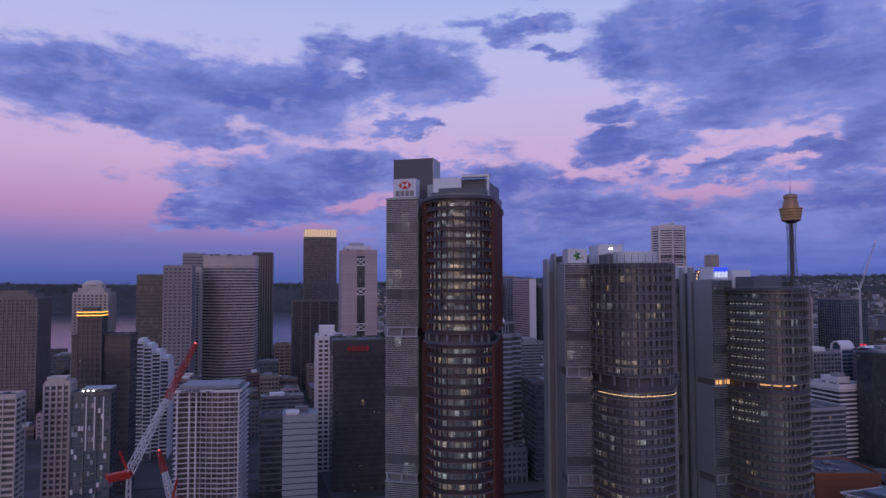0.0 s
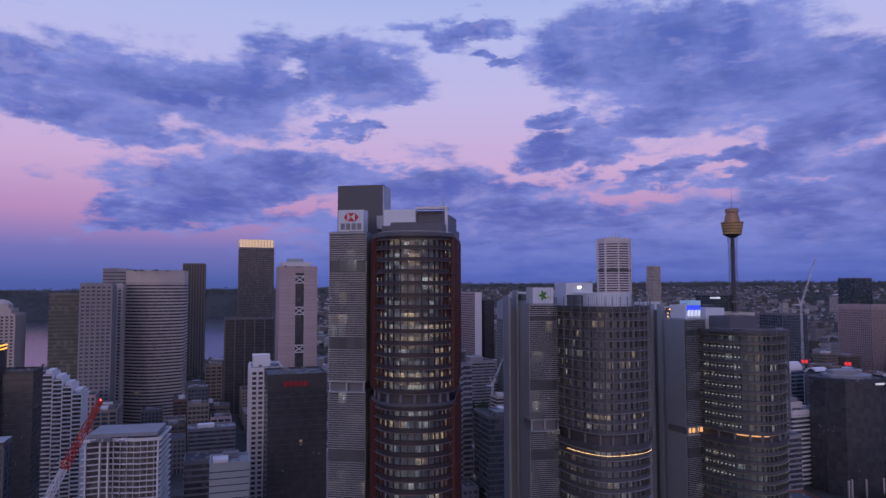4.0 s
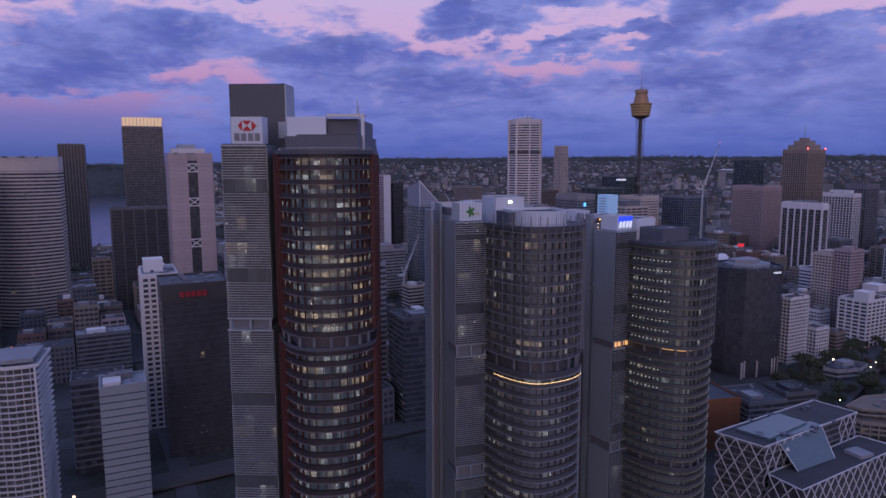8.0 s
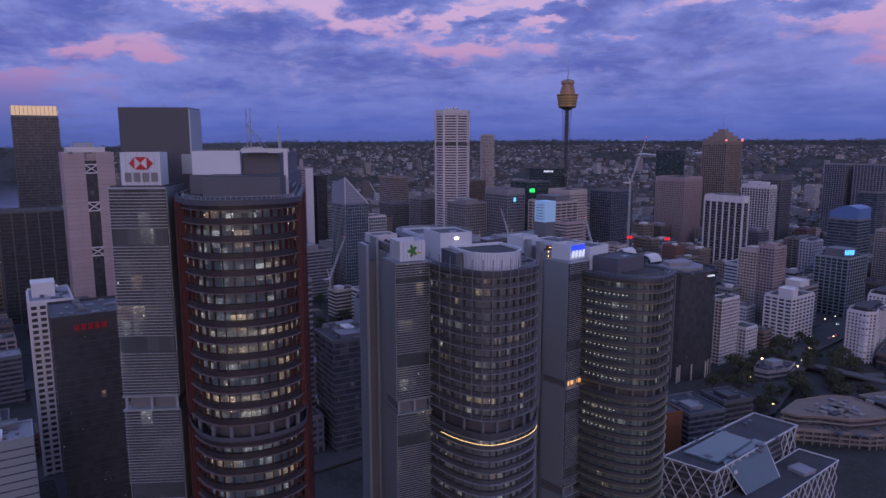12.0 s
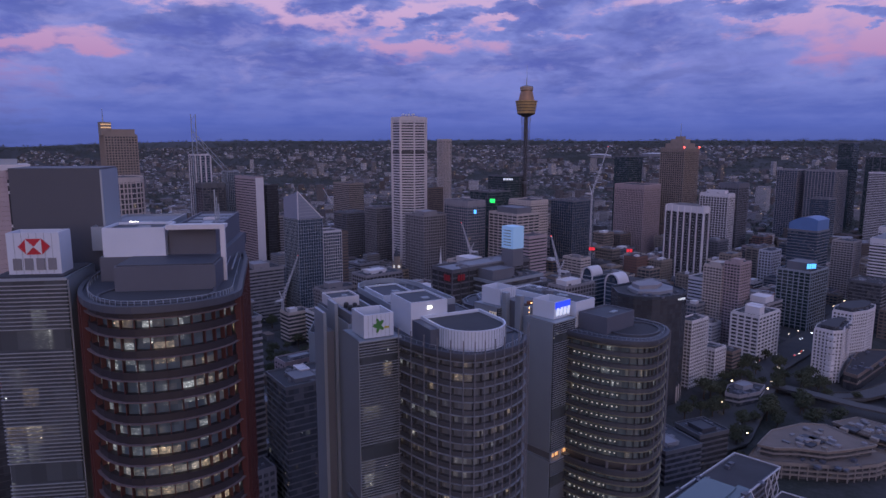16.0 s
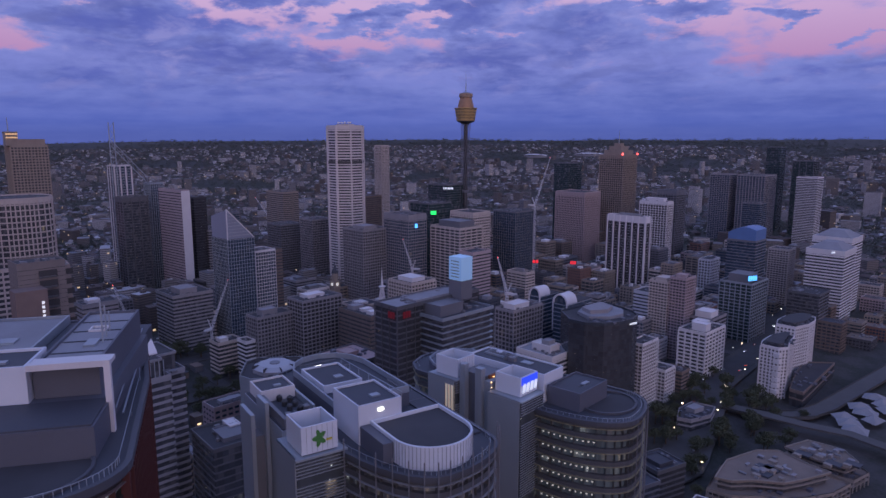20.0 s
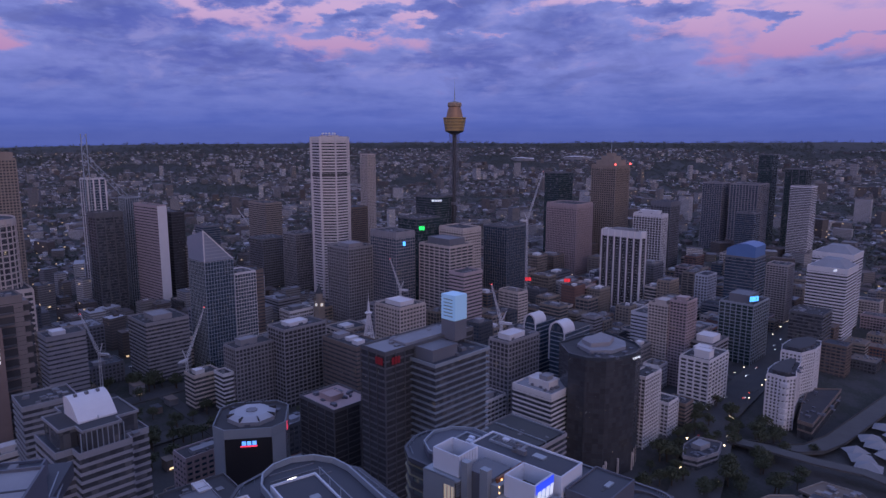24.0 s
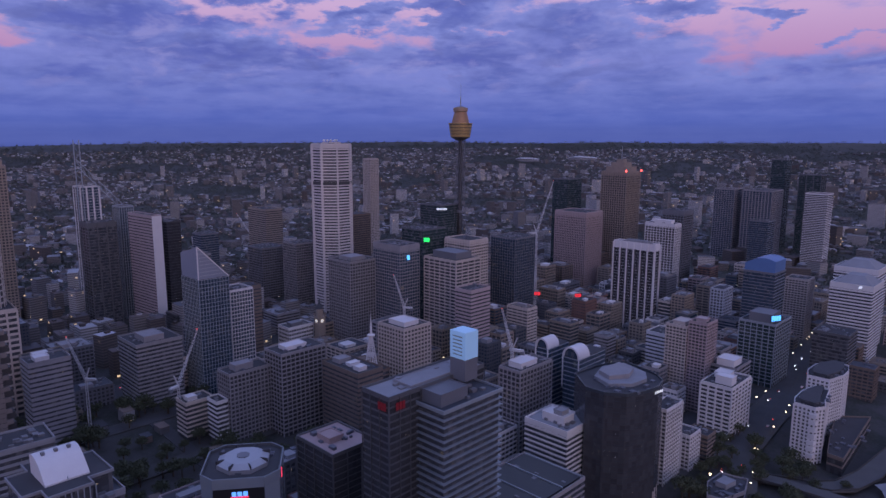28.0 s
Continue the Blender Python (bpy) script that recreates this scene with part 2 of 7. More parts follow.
def glazing(name, tint, fh=3.8, bay=3.0, lit=0.06, blinds=0.25, power=0.55, rough=0.12, cool=0.5, rise=0.0):
    """Dark window glass in storeys and bays: panes differ, some have blinds, a few rooms are lit."""
    if name in MATS:
        return MATS[name]
    m = MATS[name] = bpy.data.materials.new(name)
    m.use_nodes = True
    n = Nodes(m.node_tree)
    co = n.add("ShaderNodeTexCoord").outputs["Object"]
    x, y, z = n.xyz(co)
    rnd = n.math("MULTIPLY", n.add("ShaderNodeObjectInfo").outputs["Random"], 97.0)
    cx = n.math("FLOOR", n.math("ADD", n.math("DIVIDE", x, bay), 0.371))
    cy = n.math("FLOOR", n.math("ADD", n.math("DIVIDE", y, bay), 0.629))
    cz = n.math("FLOOR", n.math("DIVIDE", n.math("ADD", z, rise), fh))
    cell = n.white(n.vec(n.math("ADD", cx, rnd), cy, cz))[0]
    cell2 = n.white(n.vec(cy, n.math("ADD", cz, rnd), n.math("ADD", cx, 31.0)))[0]
    wide = n.white(n.vec(n.math("FLOOR", n.math("DIVIDE", cx, 5.0)), n.math("ADD", n.math("FLOOR", n.math("DIVIDE", cy, 5.0)), rnd), cz))[0]
    row = n.white(n.vec(rnd, 3.0, cz))[0]
    run = n.noise(n.vec(n.math("MULTIPLY", x, 0.10), n.math("MULTIPLY", y, 0.10), n.math("ADD", n.math("MULTIPLY", cz, 5.17), rnd)), 1.0, 2.0)
    chance = n.math("ADD", n.math("MULTIPLY", run, 0.75), n.math("ADD", n.math("MULTIPLY", cell, 0.2), n.math("MULTIPLY", row, 0.08)))
    limit = 0.515 + 0.112 * 4.91 * ((1 - lit) ** 0.14 - lit ** 0.14)
    on = n.step(chance, limit - 0.02, limit + 0.035)
    # room inside: ceiling lights, desks, partitions as an uneven glow
    room = n.noise(n.vec(x, y, n.math("MULTIPLY", z, 1.7)), 1.5, 5.0, 0.8)
    spots = n.step(room, 0.53, 0.68)
    up = n.math("FRACT", n.math("DIVIDE", n.math("ADD", z, rise), fh))
    strip = n.step(up, 0.40, 0.95)
    inside = n.math("ADD", n.math("MULTIPLY", spots, 1.5), n.math("ADD", 0.12, n.math("MULTIPLY", n.step(room, 0.36, 0.6), n.math("MULTIPLY", strip, 0.45))))
    inside = n.math("MULTIPLY", inside, n.math("ADD", 0.12, n.math("MULTIPLY", n.math("MULTIPLY", cell2, cell2), 1.0)))
    # single small lamps
    dots = n.add("ShaderNodeTexVoronoi")
    n.link(co, dots.inputs["Vector"])
    dots.inputs["Scale"].default_value = 0.42
    dot = n.math("MULTIPLY", n.math("LESS_THAN", dots.outputs["Distance"], 0.075), n.math("GREATER_THAN", cell2, 0.86 - lit * 0.5))
    hue = n.mix(n.step(wide, cool - 0.2, cool + 0.2), (1.0, 0.74, 0.46), (0.86, 0.90, 0.92))
    shade = n.math("MULTIPLY", n.math("LESS_THAN", cell2, blinds), 0.5)
    tone = n.mix(shade, tuple(tint), (0.16, 0.16, 0.17))
    lum = n.math("ADD", 0.8, n.math("MULTIPLY", cell, 0.4))
    tone = n.vmath("MULTIPLY", tone, n.vec(lum, lum, lum))
    p = n.add("ShaderNodeBsdfPrincipled")
    n.link(tone, p.inputs["Base Color"])
    n.link(n.math("ADD", rough, n.math("MULTIPLY", cell2, 0.12)), p.inputs["Roughness"])
    p.inputs["IOR"].default_value = 1.5
    n.link(hue, p.inputs["Emission Color"])
    n.link(n.math("ADD", n.math("MULTIPLY", n.math("MULTIPLY", on, inside), power), n.math("MULTIPLY", dot, 1.1)), p.inputs["Emission Strength"])
    bmp = n.add("ShaderNodeBump")
    bmp.inputs["Strength"].default_value, bmp.inputs["Distance"].default_value = 0.04, 0.3
    n.link(n.noise(co, 0.4, 2.0), bmp.inputs["Height"])
    n.link(bmp.outputs[0], p.inputs["Normal"])
    n.link(p.outputs[0], n.add("ShaderNodeOutputMaterial").inputs[0])
    return m


def lamp(name, colour, power):
    if name in MATS:
        return MATS[name]
    m = MATS[name] = bpy.data.materials.new(name)
    m.use_nodes = True
    p = m.node_tree.nodes["Principled BSDF"]
    p.inputs["Base Color"].default_value = (*colour, 1)
    p.inputs["Emission Color"].default_value = (*colour, 1)
    p.inputs["Emission Strength"].default_value = power
    return m


WHITE = surface("white_paint", (0.66, 0.64, 0.66), 0.6, 0.10, 0.4, streak=0.08)
CREAM = surface("cream_render", (0.50, 0.44, 0.41), 0.8, 0.16, 0.4, streak=0.12)
PINK = surface("pink_granite", (0.40, 0.32, 0.33), 0.55, 0.16, 0.5, streak=0.06)
GREY = surface("grey_concrete", (0.27, 0.26, 0.28), 0.8, 0.22, 0.4, streak=0.14)
DARK = surface("dark_cladding", (0.105, 0.108, 0.12), 0.45, 0.2, 0.3)
STEEL = surface("grey_metal_panel", (0.32, 0.36, 0.41), 0.42, 0.10, 0.25, metal=0.25, bump=0.05)
MIDGREY = surface("mid_grey_panel", (0.16, 0.165, 0.19), 0.5, 0.12, 0.25, bump=0.05)
BROWN = surface("brown_brick", (0.18, 0.14, 0.122), 0.85, 0.25, 0.6)
SAND = surface("sandstone", (0.29, 0.24, 0.205), 0.85, 0.22, 0.5, streak=0.1)
RED = surface("red_terracotta_fin", (0.08, 0.021, 0.021), 0.55, 0.16, 0.4)
ROOF = surface("roof_membrane", (0.058, 0.058, 0.066), 0.9, 0.32, 0.3)
ROOFL = surface("pale_roof", (0.26, 0.265, 0.295), 0.85, 0.24, 0.3)
ROOFB = surface("blue_grey_roof", (0.052, 0.057, 0.074), 0.6, 0.2, 0.25)
ASPHALT = surface("asphalt", (0.062, 0.062, 0.067), 0.85, 0.3, 0.3)
UNIT = surface("galvanised_roof_unit", (0.20, 0.20, 0.22), 0.5, 0.2, 0.6, metal=0.3)
PLANTM = surface("plant_room_panel", (0.105, 0.113, 0.145), 0.55, 0.14, 0.3, bump=0.05)
BLACK = surface("black_metal", (0.05, 0.05, 0.055), 0.5, 0.2, 0.4)
ORANGE = surface("orange_panel", (0.22, 0.085, 0.04), 0.6, 0.2, 0.4)
GOLD = surface("gold_anodised_panel", (0.50, 0.34, 0.15), 0.45, 0.18, 0.6, metal=0.3)
BLUEROOF = surface("blue_metal_roof", (0.12, 0.22, 0.44), 0.5, 0.14, 0.3, metal=0.2)

# ---- mesh helpers ----
def smooth(a, b, v):
    v = min(max((v - a) / (b - a), 0.0), 1.0)
    return v * v * (3 - 2 * v)


def ground_z(x, y):
    """Height of the land: quays in the west, the city ridge, low suburbs, hills at the rim; below nought where the harbour lies."""
    dx, dy = x + 200, y - 80
    r, b = math.hypot(dx, dy), math.degrees(math.atan2(dx, dy))
    z = 3.0 + 9.0 * smooth(60, 170, x) + 10.0 * smooth(250, 520, x) - 8.0 * smooth(900, 1400, x)
    z += 12 * smooth(1300, 2200, r) * (0.5 + noise.noise((x * 0.0011, y * 0.0011, 0.3)))
    z -= 9.0 * smooth(-78, -100, x)
    rim = 158 + 46 * smooth(84, 112, b)
    z += (rim - 15) * smooth(2500, 4850, r) ** 1.4 + smooth(2600, 3600, r) * 14 * noise.noise((x * 0.0016, y * 0.0016, 4.0))
    bay = smooth(1400, 1700, r) * (1 - smooth(4250, 4400, r)) * smooth(52, 58, b) * (1 - smooth(88.5, 91, b))
    cape = 1 - smooth(0.0, 0.25, noise.noise((x * 0.0016 + 3, y * 0.0016, 8.0)) - 0.42)
    return z - 165 * bay * cape


def mesh_from(verts, faces, mats, index=None, shade=False):
    me = bpy.data.meshes.new("mesh")
    me.from_pydata(verts, [], faces)
    for m in mats if isinstance(mats, (list, tuple)) else [mats]:
        me.materials.append(m)
    if index is not None:
        me.polygons.foreach_set("material_index", index)
    if shade:
        me.polygons.foreach_set("use_smooth", [True] * len(me.polygons))
    me.update()
    return me


def prism_data(poly, z0, z1, top=None):
    """Upright prism on a polygon; top: another polygon of as many corners for the upper end."""
    n, top = len(poly), top or poly
    v = [(x, y, z0) for x, y in poly] + [(x, y, z1) for x, y in top]
    f = [tuple(range(n - 1, -1, -1)), tuple(range(n, 2 * n))] + [(i, (i + 1) % n, n + (i + 1) % n, n + i) for i in range(n)]
    return v, f


def prism(poly, z0, z1, mat, top=None):
    return mesh_from(*prism_data(poly, z0, z1, top), mat)


def ring_data(outer, inner, z0, z1):
    n = len(outer)
    v = [(x, y, z) for z in (z0, z1) for p in (outer, inner) for x, y in p]
    f = []
    for i in range(n):
        j = (i + 1) % n
        f += [(i, j, 2 * n + j, 2 * n + i), (n + j, n + i, 3 * n + i, 3 * n + j), (2 * n + i, 2 * n + j, 3 * n + j, 3 * n + i), (j, i, n + i, n + j)]
    return v, f


def joined(*datas):
    v, f = [], []
    for dv, df in datas:
        k = len(v)
        v += dv
        f += [tuple(i + k for i in face) for face in df]
    return v, f


def rect(x0, y0, x1, y1):
    return [(x0, y0), (x1, y0), (x1, y1), (x0, y1)]


def box_data(x0, y0, z0, x1, y1, z1):
    return prism_data(rect(x0, y0, x1, y1), z0, z1)


def bar_data(a, b, w):
    """Square bar from a to b."""
    a, b = Vector(a), Vector(b)
    d = (b - a).normalized()
    s = d.cross(Vector((0, 0, 1)) if abs(d.z) < 0.95 else Vector((1, 0, 0))).normalized() * w / 2
    t = d.cross(s).normalized() * w / 2
    v = [tuple(p + i * s + j * t) for p in (a, b) for i, j in ((-1, -1), (1, -1), (1, 1), (-1, 1))]
    return v, [(0, 1, 2, 3), (7, 6, 5, 4)] + [(i, 4 + i, 4 + (i + 1) % 4, (i + 1) % 4) for i in range(4)]


def lathe_data(profile, seg=24, cx=0.0, cy=0.0):
    v = [(cx + r * math.cos(2 * math.pi * k / seg), cy + r * math.sin(2 * math.pi * k / seg), z) for r, z in profile for k in range(seg)]
    f = [(a * seg + k, a * seg + (k + 1) % seg, (a + 1) * seg + (k + 1) % seg, (a + 1) * seg + k) for a in range(len(profile) - 1) for k in range(seg)]
    f += [tuple(range(seg - 1, -1, -1)), tuple(range((len(profile) - 1) * seg, len(profile) * seg))]
    return v, f


def ccw(poly):
    """The polygon with its corners anticlockwise."""
    return poly[::-1] if sum(poly[i - 1][0] * poly[i][1] - poly[i][0] * poly[i - 1][1] for i in range(len(poly))) < 0 else poly


def offset(poly, d):
    """The polygon grown by d on every side (corners anticlockwise)."""
    n, out = len(poly), []
    for i in range(n):
        (ax, ay), (bx, by), (cx, cy) = poly[i - 1], poly[i], poly[(i + 1) % n]
        l1, l2 = math.hypot(bx - ax, by - ay), math.hypot(cx - bx, cy - by)
        n1, n2 = ((by - ay) / l1, -(bx - ax) / l1), ((cy - by) / l2, -(cx - bx) / l2)
        k = d / max(0.3, 1 + n1[0] * n2[0] + n1[1] * n2[1])
        out.append((bx + k * (n1[0] + n2[0]), by + k * (n1[1] + n2[1])))
    return out


def part(name, me, parent, place=None, label=""):
    ob = new(name, me)
    ob.parent = parent
    if place is not None:
        ob.matrix_local = place
    return tagged(ob, label=label) if label else ob


def thing(name, label, category, m, group="", kind=""):
    ob = new(name)
    ob.matrix_world = m
    ob.empty_display_size = 1
    return tagged(ob, label, category, group, kind)


def at(x, y, z):
    return Matrix.Translation((x, y, z))


ROOTS = {}  # buildings by the corner they are set out from
FOOT = []  # plans of all buildings: centre and radius, to keep the infill off them


def tower(name, label, cat, x, y, rot, poly, z1, glass, wall, fh=3.8, band=1.2, proud=0.4, pier=0.0, pw=0.5, pd=0.5, roof=None, plant=(), par=1.2, z0=None, top_band=0.0, group="", keep=True):
    """A storeyed building: glass core, a spandrel slab for each storey, piers, roof, parapet and plant rooms."""
    c, s = math.cos(radians(rot)), math.sin(radians(rot))
    mx, my = sum(p[0] for p in poly) / len(poly), sum(p[1] for p in poly) / len(poly)
    gx, gy = x + c * mx - s * my, y + s * mx + c * my
    if sum(poly[i - 1][0] * poly[i][1] - poly[i][0] * poly[i - 1][1] for i in range(len(poly))) < 0:
        poly = poly[::-1]
    if keep:
        FOOT.append((gx, gy, max(math.hypot(p[0] - mx, p[1] - my) for p in poly)))
    if z0 is None:
        z0 = max(0.5, ground_z(gx, gy) - 1.0)
    root = thing(name, label, cat, pose(x, y, z0, 0, 0, rot), group)
    ROOTS[(x, y)] = root
    h = z1 - z0
    part("glazing", prism(offset(poly, -proud), 0, h - 0.4, glass), root)
    count = max(1, int((h - top_band) / fh))
    levels = [h - top_band - 0.4 - band - i * fh for i in range(count)]
    away = gx > 450 or not keep or gx * 0.2 + gy > 330
    if away:
        tagged(part("storey_banding", mesh_from(*joined(*[prism_data(poly, zz, zz + band) for zz in levels], *([ring_data(offset(poly, 0.06), offset(poly, -0.45), h - 0.5, h + par)] if not keep else [])), wall), root), kind="stuff")
    else:
        me = prism(poly, 0, band, wall)
        for zz in levels:
            part("spandrel", me, root, at(0, 0, zz))
    if top_band:
        part("crown_wall", prism(offset(poly, 0.05), h - top_band, h - 0.05, wall), root)
    if pier:
        post = box_data(-pw / 2, -pd, 0, pw / 2, 0.02, h - 0.3)
        shared, row = mesh_from(*post, wall), []
        for i in range(len(poly)):
            (ax, ay), (bx, by) = poly[i], poly[(i + 1) % len(poly)]
            length = math.hypot(bx - ax, by - ay)
            k = max(1, round(length / pier))
            turn = math.atan2(by - ay, bx - ax)
            nx, ny = c * (by - ay) + s * (bx - ax), s * (by - ay) - c * (bx - ax)
            if max(nx * (vx - gx) + ny * (vy - gy) for vx, vy in ((-340, 116), (-108, 32))) < 0:
                continue  # walls turned away from the harbour stay plain
            for j in range(k + 1):
                f = (j + 0.0) / k
                px, py = ax + (bx - ax) * f, ay + (by - ay) * f
                m = at(px, py, 0) @ Matrix.Rotation(turn, 4, "Z")
                if away:
                    row.append(([tuple(m @ Vector(p)) for p in post[0]], post[1]))
                else:
                    part("pier", shared, root, m)
        if row:
            tagged(part("pier_grid", mesh_from(*joined(*row), wall), root), kind="stuff")
    part("roof", prism(offset(poly, 0.03), h - 0.4, h, roof or ROOF), root)
    if par and keep:
        part("parapet", mesh_from(*ring_data(offset(poly, 0.06), offset(poly, -0.45), h - 0.5, h + par), wall), root)
    for px, py, w, d, ph, pm in plant:
        room = part("plant_room", mesh_from(*box_data(px, -py - d, h - 0.1, px + w, -py, h + ph), pm), root)
        if keep:
            part("coping", mesh_from(*ring_data(rect(px - 0.2, -py - d - 0.2, px + w + 0.2, -py + 0.2), rect(px + 0.4, -py - d + 0.4, px + w - 0.4, -py - 0.4), h + ph - 0.3, h + ph + 0.5), pm), room)
    r = random.Random(int(x * 13 + y * 7))
    xs, ys = [p[0] for p in poly], [p[1] for p in poly]
    units = []
    for _ in range(int(min(16, 3 + (max(xs) - min(xs)) * (max(ys) - min(ys)) * 0.012))):
        ux = mx + (max(xs) - min(xs)) * r.uniform(-0.38, 0.38)
        uy = my + (max(ys) - min(ys)) * r.uniform(-0.38, 0.38)
        uw, ud, uh = r.uniform(0.5, 1.9), r.uniform(0.5, 1.9), r.uniform(0.5, 1.9)
        units.append(box_data(ux - uw, uy - ud, h - 0.05, ux + uw, uy + ud, h + uh))
    tagged(part("roof_plant", mesh_from(*joined(*units), r.choice((UNIT, UNIT, MIDGREY, PLANTM))), root), kind="stuff")
    return root


def nw(e, s):
    """A plan from its north-western corner, e metres east and s metres south."""
    return rect(0, -s, e, 0)

# ---- ground and water ----
def polar_sheet(name, label, height, radii, sectors, mat, cx=-200.0, cy=80.0):
    v = [(cx, cy, height(cx, cy))]
    for r in radii:
        for k in range(sectors):
            a = 2 * math.pi * k / sectors
            x, y = cx + r * math.sin(a), cy + r * math.cos(a)
            v.append((x, y, height(x, y)))
    f = [(0, 1 + (k + 1) % sectors, 1 + k) for k in range(sectors)]
    for i in range(len(radii) - 1):
        for k in range(sectors):
            a, b = 1 + i * sectors + k, 1 + i * sectors + (k + 1) % sectors
            f.append((a, b, b + sectors, a + sectors))
    ob = new(name, mesh_from(v, f, mat, shade=True))
    return tagged(ob, label, "ground", kind="structure")


def land_material():
    m = bpy.data.materials.new("land")
    m.use_nodes = True
    n = Nodes(m.node_tree)
    co = n.add("ShaderNodeTexCoord").outputs["Object"]
    broad, patch, grain = n.noise(co, 0.004, 6.0, 0.65), n.noise(co, 0.03, 5.0, 0.7), n.noise(co, 0.4, 3.0)
    tone = n.mix(n.step(n.math("ADD", n.math("MULTIPLY", broad, 0.6), n.math("MULTIPLY", patch, 0.5)), 0.47, 0.6), (0.024, 0.029, 0.023), (0.052, 0.051, 0.052))
    tone = n.mix(n.math("MULTIPLY", n.step(grain, 0.45, 0.7), 0.4), tone, (0.075, 0.072, 0.07))
    p = n.add("ShaderNodeBsdfPrincipled")
    n.link(tone, p.inputs["Base Color"])
    p.inputs["Roughness"].default_value = 0.9
    n.link(p.outputs[0], n.add("ShaderNodeOutputMaterial").inputs[0])
    return m


def water_material():
    m = bpy.data.materials.new("harbour_water")
    m.use_nodes = True
    n = Nodes(m.node_tree)
    co = n.add("ShaderNodeTexCoord").outputs["Object"]
    p = n.add("ShaderNodeBsdfPrincipled")
    p.inputs["Base Color"].default_value = (0.012, 0.018, 0.028, 1)
    p.inputs["Roughness"].default_value = 0.16
    b = n.add("ShaderNodeBump")
    b.inputs["Strength"].default_value, b.inputs["Distance"].default_value = 0.35, 0.5
    n.link(n.noise(co, 0.12, 5.0, 0.65), b.inputs["Height"])
    n.link(b.outputs[0], p.inputs["Normal"])
    n.link(p.outputs[0], n.add("ShaderNodeOutputMaterial").inputs[0])
    return m


RADII = [40 * 1.075 ** k for k in range(67)]
RADII = [r for r in RADII if r < 4780] + [4800.0]
polar_sheet("ground", "city ground rising to dark wooded hills at the horizon", ground_z, RADII, 300, land_material())
tagged(polar_sheet("water", "calm harbour water reflecting the violet sky", lambda x, y: 0.0, [500, 1500, 3000, 4700], 64, water_material()), category="water")

# ---- glass kinds ----
G_DARK = glazing("dark_glass", (0.066, 0.07, 0.082), 3.8, 3.0, 0.03)
G_OFFICE = glazing("office_glass", (0.06, 0.068, 0.082), 3.8, 3.0, 0.035)
G_BLUE = glazing("blue_glass", (0.045, 0.07, 0.105), 3.8, 3.0, 0.025, blinds=0.15)
G_GREEN = glazing("green_glass", (0.034, 0.056, 0.06), 3.8, 3.0, 0.02, blinds=0.15)
G_HOME = glazing("flat_window_glass", (0.065, 0.067, 0.076), 3.1, 3.6, 0.03, blinds=0.4, cool=0.75)
G_BLACK = glazing("black_glass", (0.056, 0.058, 0.066), 3.8, 3.0, 0.016, blinds=0.0)
LAMP_W = lamp("white_lamp", (1.0, 0.93, 0.82), 5.0)
LAMP_WARM = lamp("warm_lamp", (1.0, 0.55, 0.22), 4.0)
LAMP_RED = lamp("red_lamp", (1.0, 0.10, 0.09), 4.0)

# ---- city buildings ----
tower("office_tower", "dark office tower slab with a pale flat roof", "building", 156, -145, 7, nw(21, 72), 138, G_BLACK, DARK, band=1.0, proud=0.25, pier=7, pw=0.35, roof=ROOFL, plant=((3, 18, 14, 40, 1.2, ROOFL),))
tower("office_tower", "office block with broad pale sunshade ledges round every storey", "building", 138.5, -166, 7, nw(24, 46), 131, G_DARK, STEEL, band=0.5, proud=1.6, roof=ROOFB, plant=((6, 4, 16, 20, 6.5, MIDGREY),))
pod = tower("office_podium", "low podium with black roof panels beside the tower", "building", 128, -214, 7, nw(46, 60), 62, G_OFFICE, GREY, band=1.2, roof=ROOF)
for k in range(3):
    part("roof_panel", mesh_from(*box_data(2, -19.4 - 19 * k, 62 - pod.location.z, 44, -2 - 19 * k, 63.2 - pod.location.z), surface("black_roof_panel", (0.032, 0.034, 0.04), 0.45, 0.15, 0.3)), pod)
    part("panel_kerb", mesh_from(*box_data(1.6, -20.2 - 19 * k, 62 - pod.location.z, 44.4, -19.6 - 19 * k, 63.8 - pod.location.z), STEEL), pod)
tower("office_building", "office block with a white roof and light plant box", "building", 168, -294, 7, nw(35, 32), 73, G_OFFICE, WHITE, fh=3.6, band=1.3, roof=ROOFL, top_band=3.0, plant=((8, 8, 18, 12, 5.5, WHITE), (11, 10, 7, 8, 8.5, ROOFL)))
tower("apartment_tower", "white gridded apartment tower above the road", "building", 161, -494, 7, nw(27, 42), 57, G_DARK, WHITE, fh=3.6, band=1.5, pier=7, pw=1.5, plant=((3, 6, 14, 10, 7, WHITE), (12, 20, 12, 14, 4.5, WHITE)))
tower("office_building", "glass office building with a white gabled plant roof", "building", 182, -540, 7, nw(26, 34), 58, G_DARK, GREY, plant=((4, 4, 16, 18, 6, WHITE),))
tower("office_tower", "grey-banded office tower with a rooftop sign", "building", 196, -640, 7, nw(36, 46), 78, G_GREEN, STEEL, band=0.8, pier=6, pw=0.8, plant=((6, 4, 22, 26, 9, MIDGREY),))
tower("office_tower", "dark blue glass office tower", "building", 246, -738, 7, nw(36, 36), 110, G_BLUE, MIDGREY, band=0.9)
tower("office_tower", "pale horizontally banded office tower", "building", 156, -770, 7, nw(42, 48), 106, G_DARK, WHITE, fh=3.7, band=1.7, top_band=5)
tower("office_tower", "pale horizontally banded office tower", "building", 176, -840, 7, nw(46, 48), 112, G_DARK, WHITE, fh=3.7, band=1.7, top_band=5)
